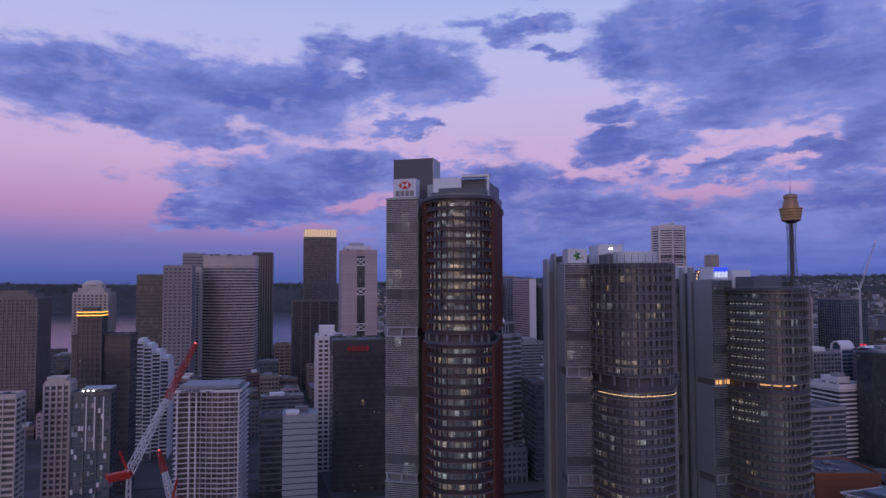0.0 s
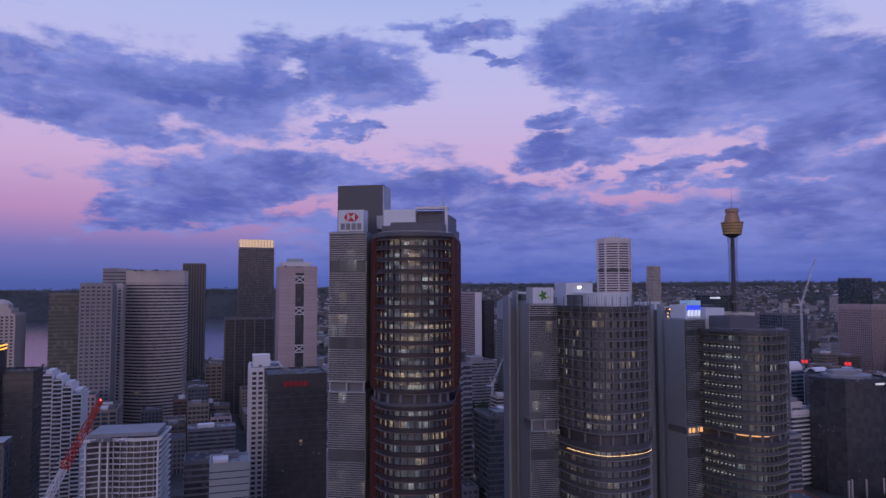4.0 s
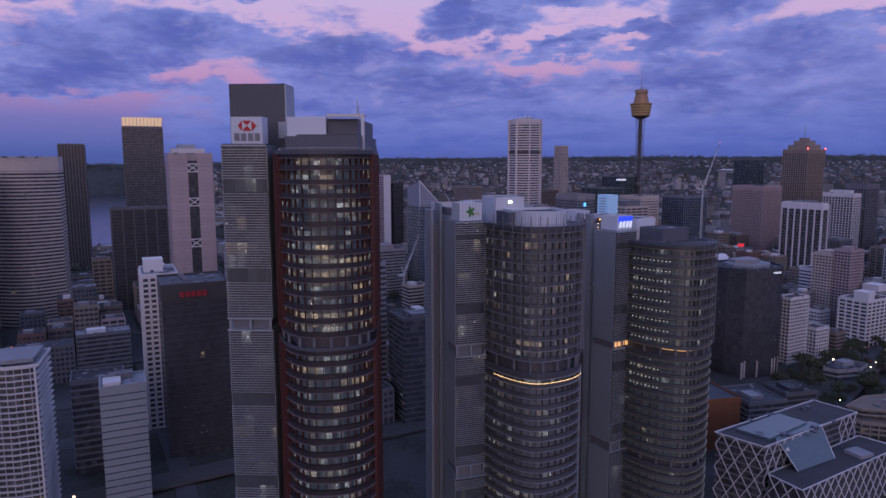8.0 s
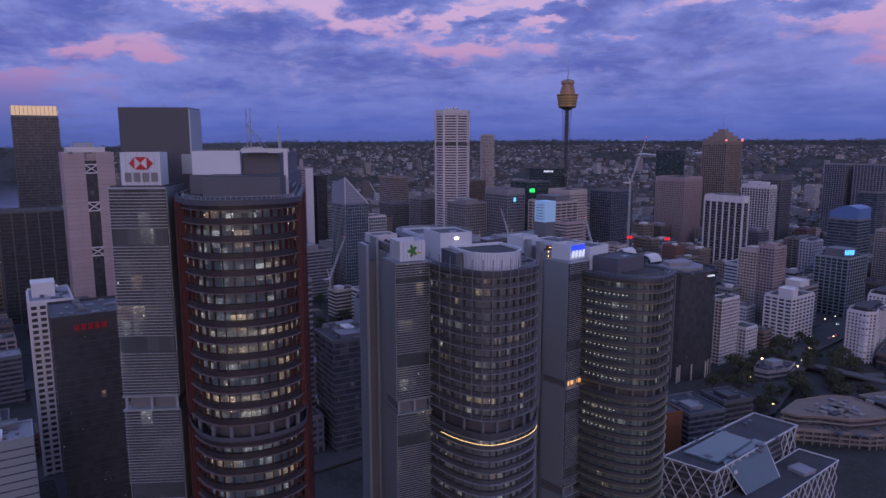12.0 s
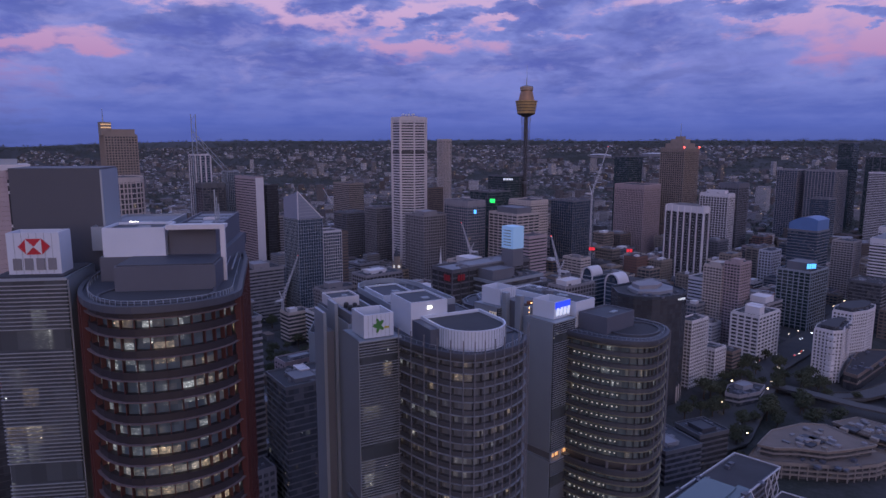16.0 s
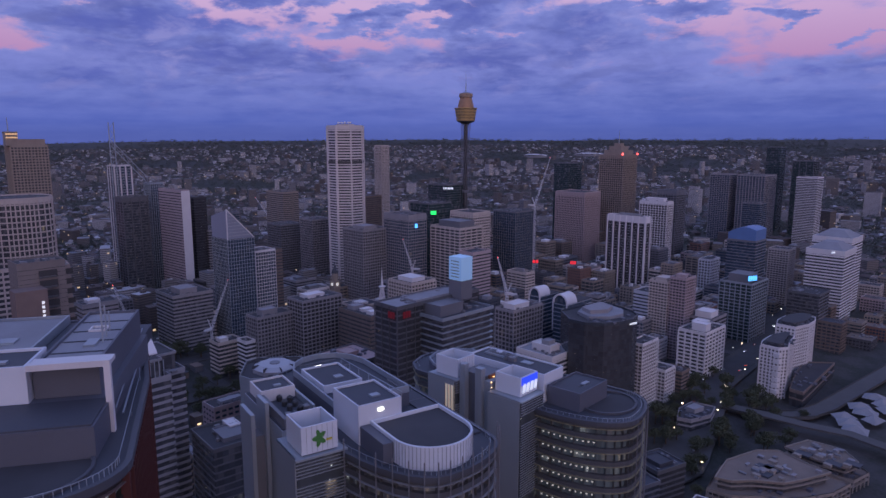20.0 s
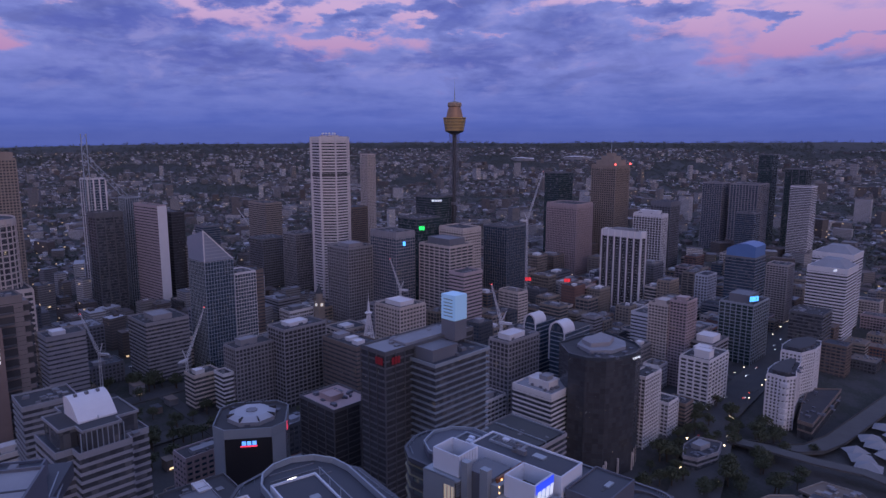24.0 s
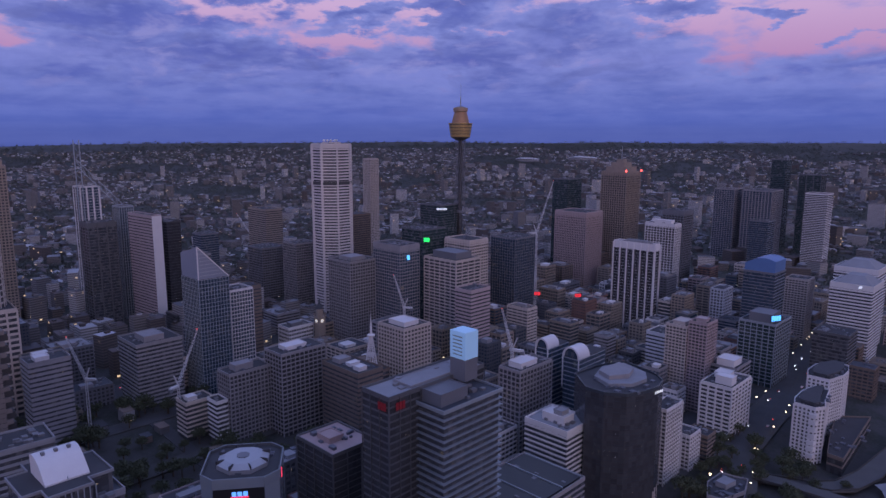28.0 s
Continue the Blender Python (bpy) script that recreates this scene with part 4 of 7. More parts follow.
def lift_tower(root, x0, y0, x1, y1, top, gaps, panel, glass, foot=3.0):
    """A louvred service tower of a skyscraper in its own axes: corner x0, y0 to x1, y1; gaps: open storeys (low, high)."""
    ends = [top] + [z for g in gaps for z in (g[1], g[0])] + [foot]
    for blk in range(0, len(ends), 2):
        z1, z0 = ends[blk], ends[blk + 1]
        part("shaft", mesh_from(*box_data(x0 + 0.3, y0 + 0.3, z0, x1, y1 - 0.3, z1 - 0.2), glass), root)
        for ya, yb in ((y1 - 0.28, y1 + 0.05), (y0 - 0.05, y0 + 0.28)):
            part("shaft_side", mesh_from(*box_data(x0 + 0.9, ya, z0, x1 + 0.02, yb, z1), panel), root)
        blade = joined(box_data(x0, y0, 0, x0 + 0.28, y1, 0.17), box_data(x0 + 0.28, y0, 0, x1, y0 + 0.2, 0.17))
        n = int((z1 - z0 - 0.8) / 0.82)
        bank = [([(x, y, z + z0 + 0.5 + i * 0.82) for x, y, z in blade[0]], blade[1]) for i in range(n) if (i // 5 + blk) % 7 != 3 or i > n - 6]
        tagged(part("louvre_bank", mesh_from(*joined(*bank), LOUVRE), root), kind="stuff")
        for za, zb in ((z1 - 0.5, z1), (z0, z0 + 0.4)):
            part("edge_frame", mesh_from(*box_data(x0 - 0.1, y0 - 0.1, za, x1, y1 + 0.1, zb), panel), root)
        if blk + 2 < len(ends):
            a, b = ends[blk + 2], ends[blk + 1]
            part("open_storey", mesh_from(*box_data(x0 + 1.8, y0 + 1.2, a, x1, y1 - 1.2, b), MIDGREY), root)
            for yp in (y0 + 0.7, (y0 + y1) / 2, y1 - 0.7):
                part("column", mesh_from(*box_data(x0 + 0.4, yp - 0.35, a, x0 + 1.1, yp + 0.35, b), STEEL), root)


def sign_box(root, x0, y0, x1, y1, z0, z1):
    """Open-topped box of white metal panels that carries a sign."""
    part("sign_box", mesh_from(*ring_data(rect(x0, y0, x1, y1), rect(x0 + 0.4, y0 + 0.4, x1 - 0.4, y1 - 0.4), z0, z1), WHITEPANEL), root)
    part("sign_deck", mesh_from(*box_data(x0 + 0.4, y0 + 0.4, z0 + 0.2, x1 - 0.4, y1 - 0.4, z0 + 1.2), ROOF), root)
    for k in range(1, 7):
        yy = y0 + (y1 - y0) * k / 7
        part("panel_seam", mesh_from(*box_data(x0 - 0.05, yy - 0.04, z0 + 0.1, x0 + 0.01, yy + 0.04, z1 - 0.1), STEEL), root)


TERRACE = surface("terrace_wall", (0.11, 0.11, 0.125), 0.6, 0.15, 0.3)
LOUVRE = surface("aluminium_louvre", (0.38, 0.405, 0.45), 0.42, 0.08, 0.3, metal=0.4, bump=0.03)
WHITEPANEL = surface("white_metal_panel", (0.62, 0.66, 0.74), 0.45, 0.07, 0.3, bump=0.03)
G_T1 = glazing("tower_glass_warm", (0.10, 0.145, 0.175), 4.1, 1.7, 0.48, blinds=0.12, power=0.62, cool=0.36, rise=2.6)
G_T2 = glazing("tower_glass_neutral", (0.16, 0.175, 0.195), 4.1, 1.7, 0.27, blinds=0.1, power=0.55, cool=0.4, rise=2.6)
G_T3 = glazing("tower_glass_teal", (0.13, 0.17, 0.178), 4.1, 1.7, 0.15, blinds=0.1, power=0.6, cool=0.4, rise=2.6)
G_LIFT = glazing("lift_lobby_glass", (0.07, 0.08, 0.09), 4.1, 3.0, 0.16, blinds=0.0, power=0.35, rough=0.14, cool=0.45)

BAND1 = surface("brown_black_spandrel", (0.030, 0.025, 0.028), 0.5, 0.2, 0.3)
MULLION1 = surface("dull_red_mullion", (0.085, 0.034, 0.032), 0.55, 0.16, 0.4)
BAND2 = surface("bronze_grey_spandrel", (0.082, 0.084, 0.092), 0.36, 0.15, 0.3)
EDGE1 = surface("pale_bronze_ledge", (0.17, 0.13, 0.13), 0.5, 0.2, 0.4)
EDGE2 = surface("grey_ledge", (0.26, 0.275, 0.30), 0.5, 0.12, 0.3)
OLIVE = surface("olive_gold_ledge", (0.30, 0.275, 0.18), 0.45, 0.12, 0.3, metal=0.2)
GREYFIN = surface("grey_frame_fin", (0.19, 0.19, 0.21), 0.5, 0.1, 0.3)
SHAPE1 = (84, 17, 16.8, 35, 12, 7.2)
SHAPE2 = (84, 15.7, 20, 40, 11.5, 0.0)
SHAPE3 = (89, 13.5, 19.2, 26, 12, 1.5)
t1, plan1 = harbour_tower("skyscraper", "rounded office skyscraper with dark red fins and lit floors", -73.15, 72.9, -24, SHAPE1, 192.3, [(133.8, 138.7)], RED, MULLION1, BAND1, EDGE1, G_T1)
t2, plan2 = harbour_tower("skyscraper", "rounded bronze-grey office skyscraper with a white drum on its roof", -62.2, -12.5, -4.5, SHAPE2, 165.8, [(112.3, 118.2)], GREYFIN, BAND2, BAND2, EDGE2, G_T2)
t3, plan3 = harbour_tower("skyscraper", "rounded dark office skyscraper with olive-gold rim bands", -53.5, -91.4, 10, SHAPE3, 154.6, [(107.4, 112), (58.5, 63)], OLIVE, BAND2, BAND2, OLIVE, G_T3)
lift_tower(t1, 18.6, 17.7, 34.5, 32.3, 195.2, [(135.6, 139), (74, 77)], STEEL, G_LIFT)
lift_tower(t2, 23.3, 13.3, 37, 26, 167.2, [(115.3, 119.4), (66, 70.5)], STEEL, G_LIFT)
lift_tower(t3, 27, 9, 40.4, 21.2, 159.7, [(108, 111.2), (61, 65)], STEEL, G_LIFT)
lift_tower(t3, 52.8, 10.4, 65.4, 22.3, 160.5, [(108, 111.2)], STEEL, G_LIFT)


def block(root, name, mat, x0, y0, z0, x1, y1, z1, label=""):
    return part(name, mesh_from(*box_data(x0, y0, z0, x1, y1, z1), mat), root, None, label)


def lidded(root, x0, y0, z0, x1, y1, z1, wall, top):
    """Roof plant enclosure: wall panels, a raised rim and a sunk dark lid with two service hatches."""
    room = part("plant_room", mesh_from(*ring_data(rect(x0, y0, x1, y1), rect(x0 + 0.4, y0 + 0.4, x1 - 0.4, y1 - 0.4), z0, z1), wall), root)
    part("lid", mesh_from(*box_data(x0 + 0.4, y0 + 0.4, z0 + 0.4, x1 - 0.4, y1 - 0.4, z1 - 0.5), top), room)
    w, d = x1 - x0, y1 - y0
    part("hatch", mesh_from(*box_data(x0 + w * 0.3, y0 + d * 0.3, z1 - 0.5, x0 + w * 0.42, y0 + d * 0.5, z1 - 0.1), STEEL), room)
    return room


# first tower: dark screen wall, white plant boxes, terrace enclosure
block(t1, "screen_wall", MIDSLATE, 39.5, 16.8, 190, 51, 36, 216.2, "tall dark slate screen block")
block(t1, "screen_edge", STEEL, 39.3, 16.4, 190, 50.6, 16.8, 215.8)
sign_box(t1, 21.6, 19.6, 27.6, 29.6, 195.4, 204.0)
part("shaft_deck", mesh_from(*box_data(19.2, 18.4, 194.9, 34, 31.7, 195.5), ROOF), t1)
block(t1, "enclosure", PLANTM, 14.2, -12, 192.4, 25.5, 7.2, 197.9)
block(t1, "enclosure_lid", ROOFB, 14.5, -11.6, 197.9, 25.2, 6.8, 198.15)
block(t1, "enclosure", PLANTM, 25.5, -11.2, 192.4, 62, 13.5, 198)
lidded(t1, 25.6, 0.1, 197.8, 36, 12.7, 204.2, WHITEPANEL, ROOFB)
lidded(t1, 27.5, -10, 197.8, 62, -0.2, 203.6, PLANTM, ROOFL)
lidded(t1, 36.2, 3.4, 197.8, 62, 18.5, 203.2, STEEL, ROOFL)
part("roof_valley", mesh_from(*box_data(36.2, -0.1, 197.9, 61.5, 3.3, 201.5), ROOFB), t1)
for k in range(1, 5):
    part("roof_seam", mesh_from(*box_data(28 + 6.7 * k, -9.5, 203.05, 28.35 + 6.7 * k, -0.8, 203.25), ROOFB), t1)
part("skylight", mesh_from(*ring_data(rect(48, -6.5, 51, -3.5), rect(48.3, -6.2, 50.7, -3.8), 203.0, 203.5), WHITE), t1)
block(t1, "portal_frame", WHITE, 23.6, -12.6, 192.4, 24.6, -11.6, 204.9)
block(t1, "portal_frame", WHITE, 23.6, -11.6, 203.9, 24.6, -0.6, 204.9)
block(t1, "portal_tie", WHITE, 24.6, -12.6, 204.0, 27.6, -0.6, 204.7)
block(t1, "roof_lamp", LAMP_W, 38.4, 9.0, 203.3, 38.9, 11.0, 204.0)
part("tail_deck", mesh_from(*box_data(62.2, -9, 192.5, 80, 12, 195.5), ROOFB), t1)
lidded(t1, 63, -6, 195.3, 76, 8, 198.5, PLANTM, ROOFB)
for k in range(3):
    block(t1, "maintenance_mast", STEEL, 40 + 4 * k, -8 + 0.3 * k, 203, 40.25 + 4 * k, -7.75 + 0.3 * k, 211 - 2 * k)
part("gutter_rail", mesh_from(*joined(bar_data((27, -13.2, 194.6), (76, -8.6, 194.6), 0.25), bar_data((27, -12.2, 195.6), (76, -7.6, 195.6), 0.18)), STEEL), t1)

# second tower: white drum, plant boxes, raised rear deck, blade walls
keep = [(2.6 + 9.6 * (1 - math.sin(math.pi * k / 16)), -3.2 + 9.9 * math.cos(math.pi * k / 16)) for k in range(17)] + [(24.2, -13.1), (24.2, 6.7)]
part("drum_wall", mesh_from(*ring_data(keep, offset(keep, -0.5), 166.2, 172.0), WHITEPANEL), t2, None, "curved white panel wall")
seams = offset(keep, 0.04)
for i in range(16):
    for f in (0.0, 0.5):
        sx, sy = seams[i][0] * (1 - f) + seams[i + 1][0] * f, seams[i][1] * (1 - f) + seams[i + 1][1] * f
        block(t2, "panel_joint", STEEL, sx - 0.06, sy - 0.06, 166.4, sx + 0.06, sy + 0.06, 171.8)
part("drum_deck", prism(offset(keep, -0.5), 166.2, 171.1, ROOF), t2)
block(t2, "drum_step", PLANTM, 12.5, 6.8, 166.2, 24.2, 9.4, 171.2)
lidded(t2, 24.4, -2.1, 166.2, 39, 9.7, 176.2, WHITEPANEL, ROOFB)
block(t2, "roof_lamp", LAMP_W, 24.15, 3.0, 173.9, 24.4, 4.4, 174.6)
rear = [(39.2, -13), (66, -13), (72, -11.6), (76.6, -8), (78.6, -2.6), (77.6, 3), (74.4, 7), (69, 9.2), (39.2, 9.2)]
part("rear_deck", prism(rear, 166.2, 170.2, PLANTM), t2)
part("rear_parapet", mesh_from(*ring_data(rear, offset(rear, -0.45), 170.1, 172.1), STEEL), t2)
part("rear_roof", prism(offset(rear, -0.5), 170.1, 170.5, ROOFB), t2)
lidded(t2, 49.5, -3.8, 170.4, 66, 7.8, 172.8, WHITEPANEL, ROOFB)
block(t2, "roof_lamp", LAMP_W, 66.2, 1.2, 172.2, 66.5, 3.2, 172.7)
for k in range(3):
    part("deck_divider", mesh_from(*box_data(67.6 + 3.4 * k, -9 + k, 170.45, 67.85 + 3.4 * k, 7 - k, 170.75), MIDGREY), t2)
rail_y = -2.4
part("walkway_rail", mesh_from(*joined(bar_data((24.6, rail_y, 177.2), (66, rail_y - 2.4, 173.9), 0.16), *[bar_data((24.8 + 6.8 * k, rail_y - 0.4 * k, 170.3), (24.8 + 6.8 * k, rail_y - 0.4 * k, 177.2 - 0.55 * k), 0.14) for k in range(7)]), STEEL), t2)
part("solar_strip", mesh_from(*box_data(14, -19, 166.25, 74, -13.3, 166.75), ROOFB), t2)
for k in range(1, 9):
    part("solar_seam", mesh_from(*box_data(14 + 6.6 * k, -19, 166.72, 14.14 + 6.6 * k, -13.3, 166.84), MIDGREY), t2)
sign_box(t2, 24.4, 15.2, 34, 24.2, 167.5, 174.2)
block(t2, "core_block", STEEL, 37.2, 12.2, 3, 67, 24.2, 168.6)
block(t2, "core_lid", ROOFB, 37.5, 12.5, 168.55, 66.7, 23.9, 168.9)
lidded(t2, 56.4, 13.4, 168.8, 66, 23, 172.2, WHITE, ROOFB)
block(t2, "core_wall", MIDGREY, 37.4, 22.4, 168.8, 56, 23.4, 171.4)
block(t2, "core_beam", STEEL, 44, 12.6, 168.8, 68, 13.3, 170.6)
for k in range(6):
    part("tank", mesh_from(*lathe_data([(0.8, 168.8), (0.8, 170.2), (0.4, 170.6)], 12, 46 + 1.9 * k, 16 + (k % 2) * 2.2), BLACK), t2)
block(t2, "blade_wall", STEEL, 46.8, 27.8, 3, 56, 28.8, 170.2)
block(t2, "blade_wall", STEEL, 46, 24.3, 3, 53, 25.3, 173)
block(t2, "blade_link", MIDGREY, 47.5, 25.3, 3, 52.5, 27.8, 164)
# third tower: sign boxes, lit well, plant
sign_box(t3, 29.6, 9.4, 39.3, 18.6, 159.9, 166.1)
sign_box(t3, 53.7, 11.7, 63.3, 20.4, 160.7, 167.0)
lidded(t3, 28.3, -3.8, 154.9, 60, 7.5, 164.6, WHITEPANEL, ROOFB)
lidded(t3, 15.6, -10.5, 154.9, 27.6, 6.5, 161.2, PLANTM, ROOFB)
block(t3, "hatch_slot", BLACK, 19.5, -5.5, 160.65, 20.2, 0.5, 160.8)
block(t3, "blade_wall", STEEL, 50.4, 18.6, 3, 52.6, 20.7, 166.2)
block(t3, "blade_wall", STEEL, 43.4, 18.6, 3, 46, 20.7, 166.2)
block(t3, "blade_back", MIDGREY, 43.4, 9.5, 3, 52.7, 18.4, 163.2)
block(t3, "well_wall", STEEL, 40.5, 8.2, 3, 43.2, 19.4, 162.2)
block(t3, "well_beam", ORANGE, 40.6, 6.8, 163.4, 41.4, 19.6, 164.6)
for k in range(6):
    block(t3, "well_lamp", LAMP_WARM, 40.35, 8.4 + 1.9 * k, 163.7, 40.55, 8.75 + 1.9 * k, 164.1)
for k in range(3):
    block(t3, "well_lamp", LAMP_WARM, 40.35, 19.0, 158.6 + 1.7 * k, 40.55, 19.3, 158.95 + 1.7 * k)
rear3 = [(60.4, -12), (75, -13), (81, -9), (83.6, -2), (81, 5.4), (75, 9.4), (60.4, 9.4)]
part("rear_deck", prism(rear3, 154.9, 157.2, PLANTM), t3)
part("rear_parapet", mesh_from(*ring_data(rear3, offset(rear3, -0.4), 157.1, 158.2), STEEL), t3)
lidded(t3, 63, -7, 157.1, 73, 4, 159.4, STEEL, ROOFB)
ringlight = offset(plan2, 0.35)
for i in range(4, 18):
    part("rim_light", mesh_from(*bar_data((*ringlight[i], 109.6), (*ringlight[i + 1], 109.6), 0.14), lamp("amber_rim_light", (1.0, 0.62, 0.30), 1.6)), t2)
nose_deck = [(13 + 8.5 * math.cos(2 * math.pi * k / 24), -6 + 9.5 * math.sin(2 * math.pi * k / 24)) for k in range(24)]
part("nose_well", prism([(min(x, 15.4), y) for x, y in nose_deck], 154.9, 155.35, ROOF), t3)
part("nose_kerb", mesh_from(*ring_data(offset(nose_deck, 0.6), nose_deck, 154.9, 155.9), MIDSLATE), t3)
nose_deck1 = [(11 + 8.8 * math.cos(2 * math.pi * k / 24), -1.5 + 10.5 * math.sin(2 * math.pi * k / 24)) for k in range(24)]
part("nose_well", prism(nose_deck1, 192.6, 192.95, ROOF), t1)
part("nose_kerb", mesh_from(*ring_data(offset(nose_deck1, 0.5), nose_deck1, 192.6, 193.3), MIDSLATE), t1)


def light_rows(root, plan, z0, z1, first, last, fh):
    """Rows of small white ceiling lights seen behind the glass along one side of the rounded front."""
    line = offset(plan, -1.42)
    for k in range(int((z1 - z0) / fh)):
        z, dots = z0 + fh * k, []
        for i in range(first, last):
            (px, py), (qx, qy) = line[i], line[i + 1]
            for f in (0.25, 0.75):
                x, y = px + (qx - px) * f, py + (qy - py) * f
                dots.append(box_data(x - 0.22, y - 0.2, z, x + 0.22, y + 0.2, z + 0.36))
        tagged(part("ceiling_lighting", mesh_from(*joined(*dots), ROWLAMP), root), kind="stuff")


ROWLAMP = lamp("office_ceiling_light", (0.95, 0.93, 0.86), 0.36)
step3 = (154.6 - 112) / round((154.6 - 112) / 4.1)
light_rows(t3, plan3, 112 + step3 - 2.4, 153, 0, 5, step3)
step3 = (107.4 - 63) / round((107.4 - 63) / 4.1)
light_rows(t3, plan3, 63 + step3 * 8 - 2.4, 107, 0, 4, step3)
# slim poles before the second tower's front, rising past its roof
poles = offset(plan2, 0.95)
pole = mesh_from(*box_data(-0.11, -0.11, 118.2, 0.11, 0.11, 170.5), GREYFIN)
for i in range(3, 20):
    part("pole", pole, t2, at(*poles[i], 0))
pole3 = mesh_from(*box_data(-0.1, -0.1, 112, 0.1, 0.1, 155.4), GREYFIN)
poles = offset(plan3, 0.9)
for i in range(10, 20):
    part("pole", pole3, t3, at(*poles[i], 0))
# warm lit glass at the head of the third tower's second lift shaft, and its glowing terrace
block(t3, "lit_lobby", lamp("warm_lobby_glow", (1.0, 0.82, 0.60), 0.16), 53.5, 22.3, 150, 57.5, 22.45, 158.5, "warmly lit glass lobby wall")
for k in range(4):
    block(t3, "lobby_mullion", MIDGREY, 53.5 + 1.3 * k, 22.4, 150, 53.64 + 1.3 * k, 22.6, 158.5)
glowing = offset(plan3, -3.05)
for i in range(4, 12):
    part("terrace_glow", mesh_from(*bar_data((*glowing[i], 110.4), (*glowing[i + 1], 110.4), 0.5), lamp("amber_terrace_light", (1.0, 0.5, 0.2), 0.9)), t3)
for k in range(4):
    block(t3, "terrace_light", lamp("amber_terrace_light", (1.0, 0.5, 0.2), 0.9), 28.4, 11 + 2.3 * k, 108.6, 28.6, 12.4 + 2.3 * k, 110.6)


# ---- services on the three roofs ----
def grille(root, x0, y0, x1, y1, z):
    """A bank of slats over a plant well, in a low frame."""
    part("grille_frame", mesh_from(*ring_data(rect(x0, y0, x1, y1), rect(x0 + 0.3, y0 + 0.3, x1 - 0.3, y1 - 0.3), z - 0.05, z + 0.7), STEEL), root)
    slats = [box_data(x0 + 0.4 + 0.9 * k, y0 + 0.3, z, x0 + 0.75 + 0.9 * k, y1 - 0.3, z + 0.5) for k in range(int((x1 - x0 - 0.8) / 0.9))]
    tagged(part("grille_slatting", mesh_from(*joined(*slats), MIDGREY), root), kind="stuff")


def services(root, x0, y0, x1, y1, z, count, seed):
    """Fans, cabinets and duct runs scattered on a flat roof."""
    r = random.Random(seed)
    for k in range(count):
        x, y = r.uniform(x0, x1), r.uniform(y0, y1)
        if k % 3 == 0:
            fan = part("roof_fan", mesh_from(*lathe_data([(0.9, z - 0.05), (0.9, z + 0.8), (0.7, z + 1.0)], 12, x, y), UNIT), root)
            part("fan_cowl", mesh_from(*lathe_data([(0.6, z + 0.9), (0.6, z + 1.15)], 12, x, y), BLACK), fan)
        elif k % 3 == 1:
            part("roof_cabinet", mesh_from(*box_data(x - r.uniform(0.6, 1.6), y - 0.7, z - 0.05, x + r.uniform(0.6, 1.6), y + 0.7, z + r.uniform(0.8, 1.9)), r.choice((UNIT, PLANTM, WHITEPANEL))), root)
        else:
            part("duct", mesh_from(*bar_data((x, y, z + 0.3), (x + r.uniform(3, 7), y, z + 0.3), 0.5), UNIT), root)


services(t1, 64, -5, 74, 7, 198.0, 6, 1)
services(t2, 40, -12, 48, 8, 170.4, 7, 3)
services(t2, 39, 13.6, 54, 21, 168.8, 6, 4)
services(t3, 64, -6, 72, 3, 158.9, 6, 6)
services(t3, 44, -2, 58, 6, 164.1, 5, 7)
grille(t3, 46, -2.6, 57, 2, 164.1)
for root, plan, z in ((t1, plan1, 193.7), (t2, plan2, 167.2), (t3, plan3, 156.0)):
    rail = offset(plan, -1.2)
    posts = [box_data(x - 0.05, y - 0.05, z - 1.0, x + 0.05, y + 0.05, z + 0.3) for (ax, ay), (bx, by) in zip(rail, rail[1:]) for x, y in [(ax, ay), ((ax + bx) / 2, (ay + by) / 2)]]
    runs = [bar_data((*a, z + 0.25), (*b, z + 0.25), 0.09) for a, b in zip(rail, rail[1:])]
    part("edge_rail", mesh_from(*joined(*posts, *runs), STEEL), root)

